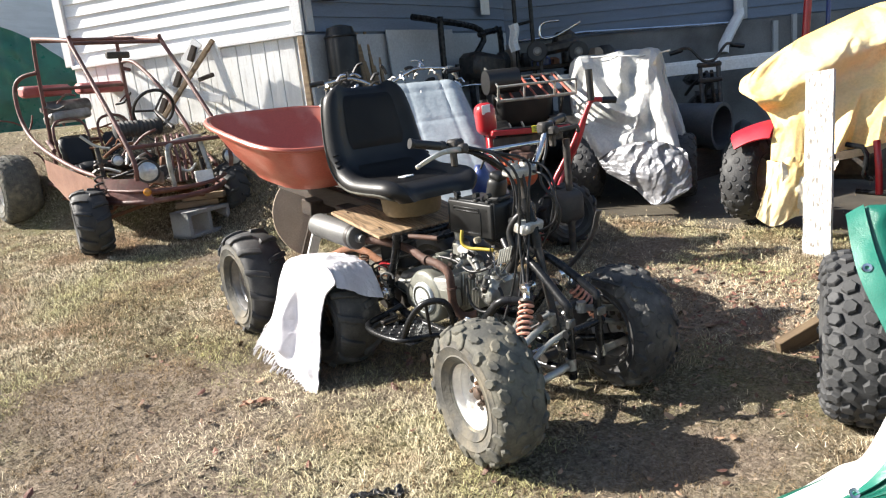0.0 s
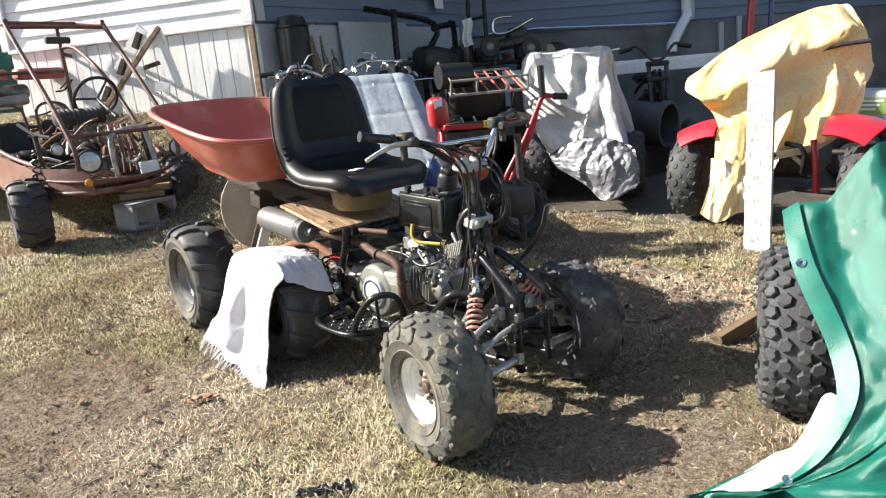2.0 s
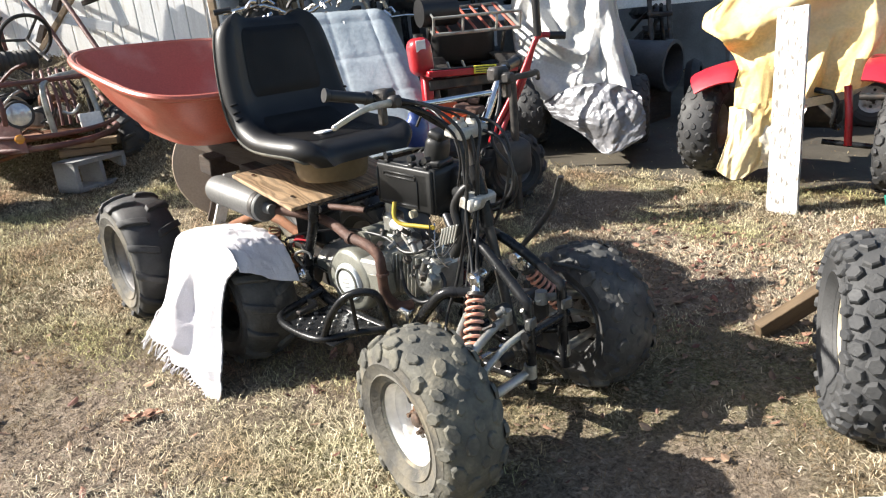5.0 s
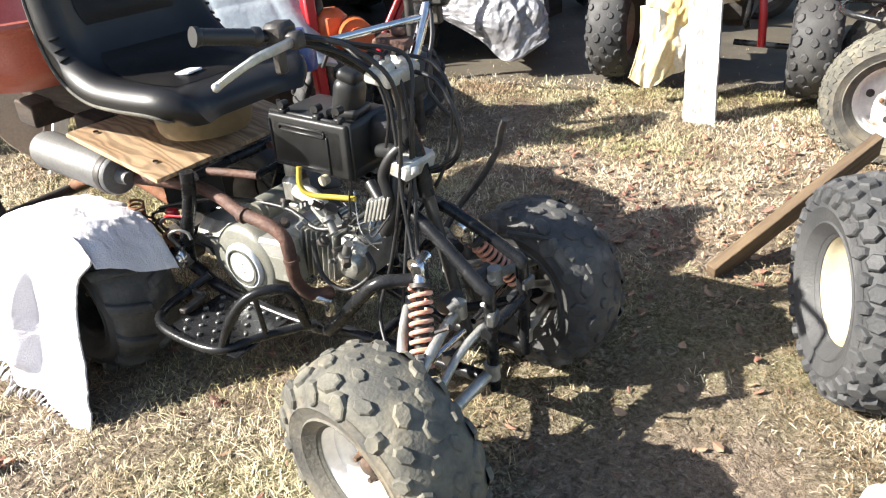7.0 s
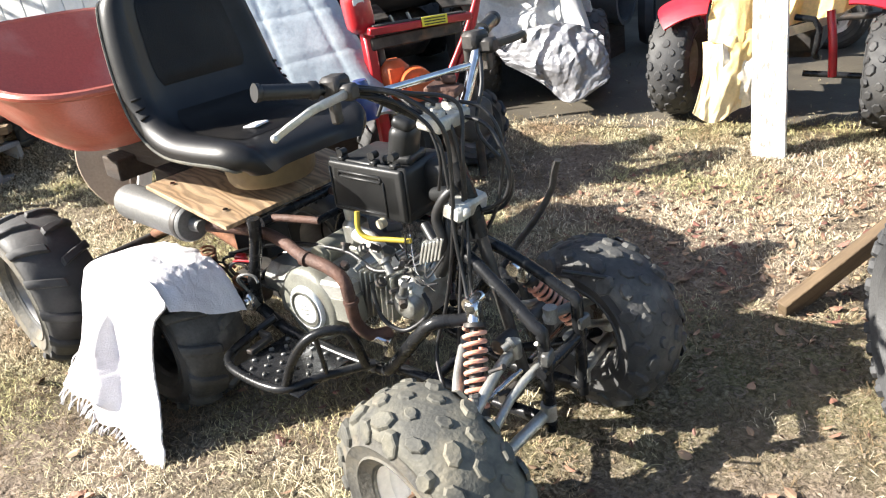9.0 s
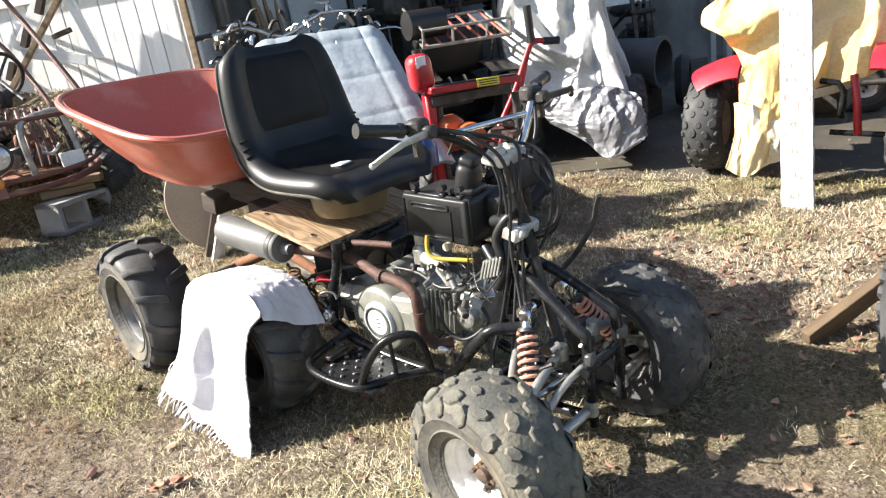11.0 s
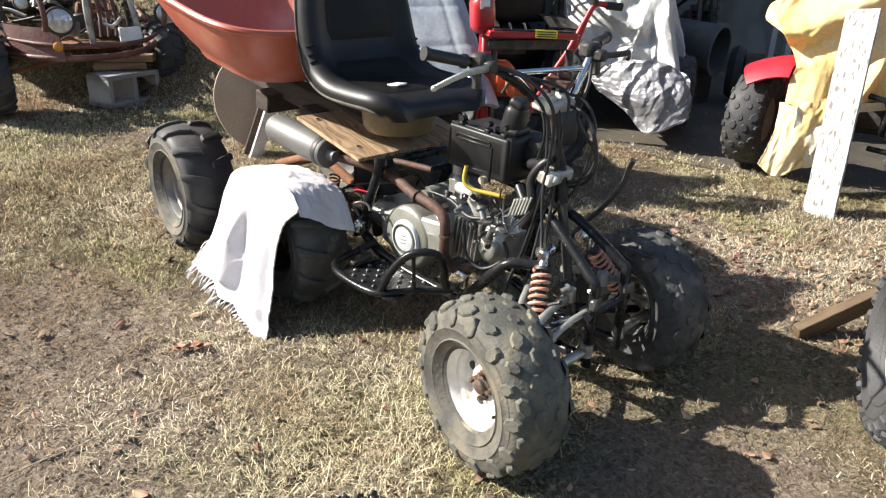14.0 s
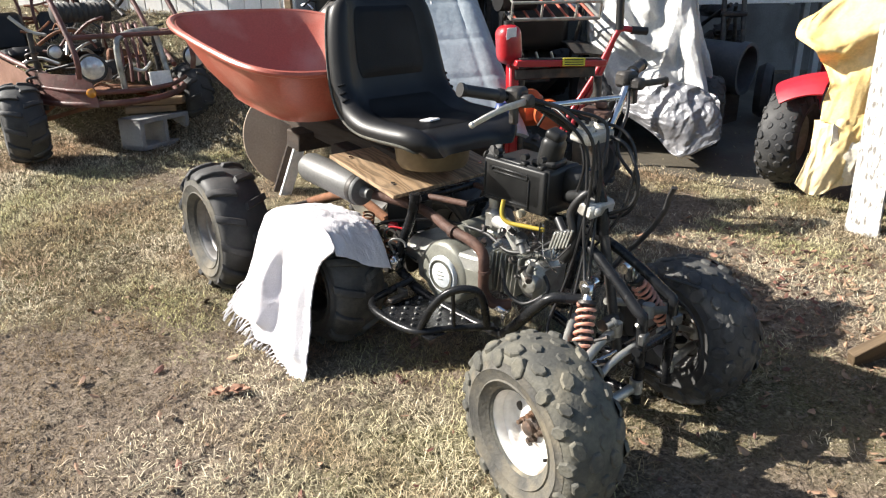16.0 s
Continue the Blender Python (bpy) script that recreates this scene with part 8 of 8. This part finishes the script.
    for a, b in (((-0.3, 0.02, 0.88), (-0.28, -0.1, 0.895)), ((-0.28, -0.55, 0.895), (-0.3, -0.66, 0.88))):
        bar("grip", R, [a, b], 0.018, "cable")
    bar("bumper", R, [(0.1, -0.12, 0.5), (0.24, -0.2, 0.52), (0.24, -0.44, 0.52), (0.1, -0.52, 0.5)], 0.012, "black_paint", 3)
    bar("nerf_bar", R, [(-0.2, -0.02, 0.46), (-0.34, 0.06, 0.36), (-0.7, 0.06, 0.34), (-0.82, -0.02, 0.4)], 0.012, "aluminium", 3)
    # lawn tractor far behind it
    L = thing("lawn_tractor", pose(3.95, 4.7, ground_z(3.95, 4.7), 0, 0, -35), "pale green lawn tractor with black hoop standing on concrete", "lawn tractor")
    for x, y in ((-0.35, -0.3), (-0.35, 0.3), (0.45, -0.28), (0.45, 0.28)):
        make_wheel("wheel", L, 0.2, 0.09, 0.15, "smooth", "rubber_dark", "rim_white", pose(x, y, 0.2, 0, 0, 180 if y > 0 else 0), 8, None, 0.3)
    bm = B()
    rbox(bm, (0.6, 0.42, 0.3), (-0.3, 0, 0.5), (0, 3, 0), 0.06)
    hood = part("hood", bm, M["trim_grey"], L)
    bm = B()
    box(bm, (0.34, 0.006, 0.12), (-0.3, -0.214, 0.54), (0, 3, 0), 0.001)
    part("side_label", bm, M["label_green"], hood, "yellow-green side label with unreadable bars")
    for k in range(3):
        bm = B()
        box(bm, (0.26 - 0.05 * k, 0.003, 0.014), (-0.3, -0.2185, 0.575 - 0.03 * k), (0, 3, 0), 0)
        part("label_bar", bm, M["trim_white"], hood)
    bm = B()
    rbox(bm, (0.8, 0.4, 0.1), (0.2, 0, 0.34), (0, 0, 0), 0.03)
    part("chassis", bm, M["dark_junk"], L)
    bm = B()
    rbox(bm, (0.34, 0.4, 0.12), (0.4, 0, 0.6), (0, 0, 0), 0.05)
    part("seat", bm, M["vinyl"], L)
    bar("hoop", L, [(-0.1, -0.22, 0.4), (-0.1, -0.22, 0.85), (-0.1, -0.14, 0.92), (-0.1, 0.14, 0.92), (-0.1, 0.22, 0.85), (-0.1, 0.22, 0.4)], 0.016, "black_paint", 4)


build_right()


# ---- far left and horizon ----
def build_far():
    bm = B()
    grid_surface(bm, lambda u, v: Vector((-4.9 + 1.35 * u + 0.05 * nz(u * 4, v * 4), 6.9 + 0.3 * u + 0.06 * crease(u, v, 0.8, 31.0), 0.38 + (1.98 - 0.78 * u * u) * v)), 30, 30)
    thicken(bm, 0.004)
    solo("green_cover", bm, M["green_tarp"], Matrix(), "dark green tarp hanging over stored things beside the house", "tarp")
    bm = B()
    box(bm, (0.9, 0.9, 1.38), (0, 0, 0.69), (0, 0, 0), 0.01)
    S = solo("garden_shed", bm, M["board_brown"], pose(-4.72, 8.3, 0.42, 0, 0, -12), "small brown wooden shed beside the house", "shed", smooth=False)
    for i in range(5):
        bm = B()
        box(bm, (0.17, 0.02, 1.36), (0, 0, 0), bevel=0.004)
        part("wall_board", bm, M["board_brown"], S, m=pose(-0.356 + i * 0.178, -0.462, 0.69), smooth=False)
    bm = B()
    box(bm, (1.0, 1.05, 0.05), (0, 0, 1.42), (4, 0, 0), 0.006)
    part("roof", bm, M["trim_grey"], S)
    bm = B()
    box(bm, (7, 5, 4.6), (0, 0, 2.3), (0, 0, 0), 0.01)
    W = solo("neighbour_house", bm, M["siding_white"], pose(-10.5, 14.5, 0.3, 0, 0, -18), "white neighbouring house beyond the yard", "house", smooth=False)
    bm = B()
    box(bm, (7.4, 5.4, 0.2), (0, 0, 4.65), (0, 0, 0), 0.02)
    part("roof", bm, M["trim_grey"], W)
    bm = B()
    box(bm, (0.9, 0.05, 1.1), (0, 0, 0), (0, 0, 0), 0.01)
    part("window", bm, M["lens"], W, m=pose(1.5, -2.52, 2.6))
    # shrub and fence line to the right, far behind
    rnd = random.Random(77)
    Sh = thing("shrub", pose(6.6, 6.5, 0.4), "evergreen shrub with bare twigs beyond the parked quads", "shrub")
    for i in range(12):
        a = rnd.uniform(0, 6.28)
        bar("limb", Sh, [(0, 0, 0), (0.3 * math.cos(a), 0.3 * math.sin(a), 0.7), (0.8 * math.cos(a), 0.8 * math.sin(a), rnd.uniform(1.0, 2.0))], [0.04, 0.02, 0.006], "wood_dark", 3, 6)
    verts, faces = [], []
    for i in range(5000):
        a, r, z = rnd.uniform(0, 6.28), rnd.uniform(0.3, 1.0) ** 0.5, rnd.uniform(0.2, 1.9)
        r *= 0.95 + 0.3 * nz(a * 1.5, z * 2)
        c = Vector((r * math.cos(a), r * math.sin(a), z + 0.2 * nz(a * 3, r)))
        d = Vector((rnd.gauss(0, 1), rnd.gauss(0, 1), rnd.gauss(0, 1))).normalized() * 0.035
        e = d.orthogonal() * 0.5
        k = len(verts)
        verts += [c - d, c + e, c + d, c - e]
        faces.append((k, k + 1, k + 2, k + 3))
    me = bpy.data.meshes.new("foliage")
    me.from_pydata(verts, [], faces)
    me.materials.append(mat("evergreen_leaf", (0.05, 0.085, 0.03), 0.6, second=(0.09, 0.12, 0.04), scale=3, bump=0, jitter=0.4, island=True))
    fo = new("foliage", me)
    fo.parent = Sh
    tagged(fo, kind="stuff")


build_far()


# ---- grass, leaves ----
def raw_mesh(name, V, loops, starts, material):
    me = bpy.data.meshes.new(name)
    me.vertices.add(len(V))
    me.vertices.foreach_set("co", V.astype(np.float32).ravel())
    me.loops.add(len(loops))
    me.loops.foreach_set("vertex_index", loops.astype(np.int32))
    me.polygons.add(len(starts))
    me.polygons.foreach_set("loop_start", starts.astype(np.int32))
    me.update(calc_edges=True)
    me.validate()
    me.materials.append(material)
    return new(name, me)


def on_pad(x, y):
    return (x > 0.62) & (y > np.maximum(4.5 - (x - 0.62) * 0.56, 2.9) - 0.02)


def bareness(x, y):
    d = np.zeros(len(x))
    for (cx, cy), rad, amt in SOIL:
        d += 2.3 * amt * np.clip(1 - np.hypot(x - cx, y - cy) / rad, 0, 1)
    return d


def grow(name, material, n, seed, length, width, base_density, label):
    """Blades in uneven tufts with bare gaps, and loose ones between."""
    rng = np.random.default_rng(seed)
    per = 9
    x, y = rng.uniform(-3.9, 3.5, n // per), rng.uniform(0.4, 5.8, n // per)
    dist = np.hypot(x - 0.2, y - 0.2)
    rim = np.minimum(np.minimum(x + 3.9, 3.5 - x) / 1.0, np.minimum((y - 0.4) / 0.45, (5.8 - y) / 0.8))
    keep = rng.uniform(0, 1, len(x)) < np.clip(2.8 / dist, 0, 1) ** 0.9 * np.clip(rim, 0, 1)
    x, y = x[keep], y[keep]
    dens = np.array([nz(a * 1.5, b * 1.5, seed * 1.7) + 0.8 * nz(a * 6, b * 6, seed) + 0.6 * nz(a * 17, b * 17, seed + 4) for a, b in zip(x, y)]) - bareness(x, y) + 0.3 * np.clip((-0.8 - x) / 0.6, 0, 1) * np.clip((y - 2.4) / 0.6, 0, 1)
    keep = rng.uniform(-0.35, 0.5, len(x)) < dens + base_density
    x, y, dens = x[keep], y[keep], dens[keep]
    size = np.clip(rng.lognormal(0, 0.28, len(x)) * (1 + 0.35 * dens), 0.45, 1.7)
    x, y, size = np.repeat(x, per), np.repeat(y, per), np.repeat(size, per)
    off = rng.normal(0, 1, (len(x), 2)) * (np.where(rng.uniform(0, 1, len(x)) < 0.3, 0.05, 0.011) * size)[:, None]
    x, y = x + off[:, 0], y + off[:, 1]
    out = np.arctan2(off[:, 1], off[:, 0]) + rng.normal(0, 0.8, len(x))
    keep = ~on_pad(x, y - 0.22 * rng.uniform(0, 1, len(x)) ** 2) | (rng.uniform(0, 1, len(x)) < 0.012)
    x, y, size, out = x[keep], y[keep], size[keep], out[keep]
    n = len(x)
    z = np.array([ground_z(a, b) + max(bumps(a, b), 0.004 if p else -1) for a, b, p in zip(x, y, on_pad(x, y))])
    ang, lean = out, rng.uniform(0.5, 1.5, n)
    ln, wd = rng.uniform(*length, n) * size, rng.uniform(*width, n) * np.clip(np.hypot(x - 0.2, y - 0.2) / 2.6, 1, 2)
    dx, dy, dz = np.cos(ang) * np.sin(lean), np.sin(ang) * np.sin(lean), np.cos(lean)
    base = np.stack([x, y, z - 0.002], 1)
    side = np.stack([-np.sin(ang) * wd, np.cos(ang) * wd, np.zeros(n)], 1)
    bend = np.stack([rng.normal(0, 0.005, n), rng.normal(0, 0.005, n), np.full(n, 0.004)], 1)
    mid = base + np.stack([dx, dy, dz], 1) * (ln * 0.55)[:, None] + bend
    tip = base + np.stack([dx, dy, dz * 0.4], 1) * ln[:, None]
    V = np.stack([base - side, base + side, mid + side * 0.8, mid - side * 0.8, tip], 1).reshape(-1, 3)
    i = np.arange(n) * 5
    loops = np.stack([i, i + 1, i + 2, i + 3, i + 3, i + 2, i + 4], 1).reshape(-1)
    starts = np.stack([np.arange(n) * 7, np.arange(n) * 7 + 4], 1).reshape(-1)
    tagged(raw_mesh(name, V, loops, starts, M[material]), label, "grass", kind="stuff")


def crumble():
    """Crumbs of dry soil on the trodden places."""
    rng = np.random.default_rng(8)
    n = 60000
    x, y = rng.uniform(-2.2, 2.6, n), rng.uniform(0.75, 3.6, n)
    keep = (rng.uniform(0, 1, n) < np.clip(1.9 / np.hypot(x - 0.2, y - 0.2), 0, 1) ** 1.6 * np.clip(0.12 + 1.3 * bareness(x, y), 0, 1)) & ~on_pad(x, y)
    x, y = x[keep], y[keep]
    n = len(x)
    z = np.array([ground_z(a, b) + bumps(a, b) for a, b in zip(x, y)])
    s = rng.uniform(0.0016, 0.0042, n)
    c = np.stack([x, y, z], 1)
    k = rng.normal(0, 1, (n, 5, 3)) * 0.35
    shape = np.array([[1, 0.2, 0], [-0.3, 1, 0], [-0.9, -0.4, 0], [0.3, -0.9, 0], [0, 0, 0.8]])
    a = rng.uniform(0, 2 * np.pi, n)
    P = shape[None] + k
    X = P[:, :, 0] * np.cos(a)[:, None] - P[:, :, 1] * np.sin(a)[:, None]
    Y = P[:, :, 0] * np.sin(a)[:, None] + P[:, :, 1] * np.cos(a)[:, None]
    V = (c[:, None] + np.stack([X * 1.3, Y, np.abs(P[:, :, 2]) * np.array([-0.3, -0.3, -0.3, -0.3, 1.0])[None]], 2) * s[:, None, None]).reshape(-1, 3)
    i = np.arange(n) * 5
    loops = np.stack([i, i + 1, i + 4, i + 1, i + 2, i + 4, i + 2, i + 3, i + 4, i + 3, i, i + 4], 1).reshape(-1)
    tagged(raw_mesh("soil_crumbs", V, loops, np.arange(4 * n) * 3, M["clod"]), "crumbs of dry brown soil on the bare lawn", "soil", kind="stuff")


def curls():
    """Small curled casts of earth on the bare places."""
    rng = np.random.default_rng(19)
    n = 16000
    x, y = rng.uniform(-2.2, 2.6, n), rng.uniform(0.75, 3.4, n)
    keep = (rng.uniform(0, 1, n) < np.clip(1.7 * bareness(x, y) - 0.1, 0, 1)) & ~on_pad(x, y)
    x, y = x[keep], y[keep]
    n = len(x)
    r, h, w = rng.uniform(0.004, 0.011, n), rng.uniform(0.002, 0.0042, n), rng.uniform(0.0016, 0.003, n)
    a0, sweep = rng.uniform(0, 2 * np.pi, n), rng.uniform(1.2, 4.2, n)
    k = 6
    V = np.zeros((n, k, 3, 3))
    for i in range(k):
        a = a0 + sweep * i / (k - 1)
        end = math.sin(math.pi * (i + 0.35) / (k - 0.3)) ** 0.5
        for j, (dr, up) in enumerate(((-1, -0.4), (0, 1), (1, -0.4))):
            q = r + dr * w * end
            px, py = x + np.cos(a) * q * 1.25, y + np.sin(a) * q
            V[:, i, j] = np.stack([px, py, up * h * end], 1)
    V = V.reshape(-1, 3)
    V[:, 2] += np.array([ground_z(a, b) + bumps(a, b) for a, b in zip(V[:, 0], V[:, 1])])
    quads = np.array([(i * 3 + j, i * 3 + 3 + j, i * 3 + 4 + j, i * 3 + 1 + j) for i in range(k - 1) for j in range(2)])
    loops = (np.arange(n)[:, None, None] * k * 3 + quads[None]).reshape(-1)
    tagged(raw_mesh("soil_curls", V, loops, np.arange(n * len(quads)) * 4, M["clod"]), "small curled casts of brown earth on bare soil", "soil", kind="stuff")


def scatter():
    grow("grass", "grass", 900000, 12, (0.014, 0.044), (0.0005, 0.0012), 0.16, "short dry straw-coloured winter grass")
    grow("dead_thatch", "thatch", 500000, 5, (0.012, 0.036), (0.0005, 0.0012), 0.3, "short dead brown thatch between the grass")
    crumble()
    curls()
    # fallen leaves, thickest in front of the yellow tarp
    rnd = random.Random(31)
    bm = B()
    for k in range(1500):
        if k > 1420:
            cx, cy = rnd.gauss(2.3, 0.08), rnd.gauss(2.85, 0.08)
        elif k < 950:
            cx, cy = rnd.gauss(1.6, 0.45), rnd.gauss(2.65, 0.4)
        else:
            cx, cy = rnd.uniform(-1.2, 2.0), rnd.uniform(1.0, 3.2)
        if cx > 0.62 and cy > max(4.5 - (cx - 0.62) * 0.56, 2.9) - 0.05:
            continue
        s = rnd.uniform(0.006, 0.013) + 0.014 * rnd.random() ** 4
        m = pose(cx, cy, ground_z(cx, cy) + bumps(cx, cy) + 0.009, rnd.uniform(-35, 35), rnd.uniform(-35, 35), rnd.uniform(0, 360))
        P = [m @ Vector(p) for p in ((-s, 0, 0.2 * s), (-0.3 * s, -0.5 * s, 0), (0.5 * s, -0.45 * s, 0.1 * s), (1.1 * s, 0, 0.3 * s), (0.5 * s, 0.45 * s, 0.1 * s), (-0.3 * s, 0.5 * s, 0))]
        v = [bm.verts.new(p) for p in P]
        bm.faces.new((v[0], v[1], v[2], v[3]))
        bm.faces.new((v[0], v[3], v[4], v[5]))
    tagged(solo("fallen_leaves", bm, M["leaf_red"], Matrix(), "scattered dead red-brown leaves on the lawn", "leaves", smooth=False), kind="stuff")
    bm = B()
    tube(bm, [(x, y, ground_z(x, y) + bumps(x, y) + 0.008) for x, y in ((-0.86, 1.42), (-0.78, 1.5), (-0.7, 1.57), (-0.62, 1.66), (-0.55, 1.72))], [0.002, 0.0018, 0.0016, 0.0012], 5, 3)
    solo("straw_stalk", bm, M["grass"], Matrix(), "long pale straw stalk lying on bare soil", "straw")
    # oak leaf cluster on the soil, torn rubber on the grass
    cx, cy = -0.57, 2.0
    bm = B()
    for a, L in ((0.1, 0.075), (0.5, 0.06), (2.9, 0.045), (3.6, 0.05)):
        prev = None
        for t in range(7):
            r = L * t / 6
            wdt = 0.014 * math.sin(math.pi * min(1, (t + 0.4) / 6.4)) * (1 + 0.4 * (t % 2))
            h = 0.012 + 0.006 * abs(math.sin(t * 0.9 + a * 3))
            e = [bm.verts.new((cx + r * math.cos(a) - q * wdt * math.sin(a), cy + r * math.sin(a) + q * wdt * math.cos(a), ground_z(cx, cy) + h + abs(q) * 0.006)) for q in (-1, 0, 1)]
            if prev:
                bm.faces.new((prev[0], prev[1], e[1], e[0]))
                bm.faces.new((prev[1], prev[2], e[2], e[1]))
            prev = e
    bmesh.ops.remove_doubles(bm, verts=bm.verts, dist=0.006)
    thicken(bm, 0.0012)
    solo("leaf_sprig", bm, M["leaf_tan"], Matrix(), "sprig of curled dry oak leaves on bare soil", "leaves")
    bm = B()

    def scrap(u, v):
        x, y = 0.15 * (u - 0.5), 0.055 * (v - 0.5) * (0.55 + 0.6 * abs(nz(u * 5, 2)))
        return Vector((x + 0.008 * nz(v * 4, u * 3, 1), y + 0.014 * nz(u * 4, 5), 0.012 + 0.016 * abs(ridged(u * 7, v * 3, 5)) + 0.01 * nz(u * 9, v * 5, 4)))
    grid_surface(bm, scrap, 36, 14)
    thicken(bm, 0.002)
    solo("torn_rubber_scrap", bm, M["cable"], pose(-0.05, 1.375, ground_z(-0.05, 1.375), 0, 0, 12), "crumpled black torn rubber scrap on the grass", "scrap", smooth=False)


scatter()
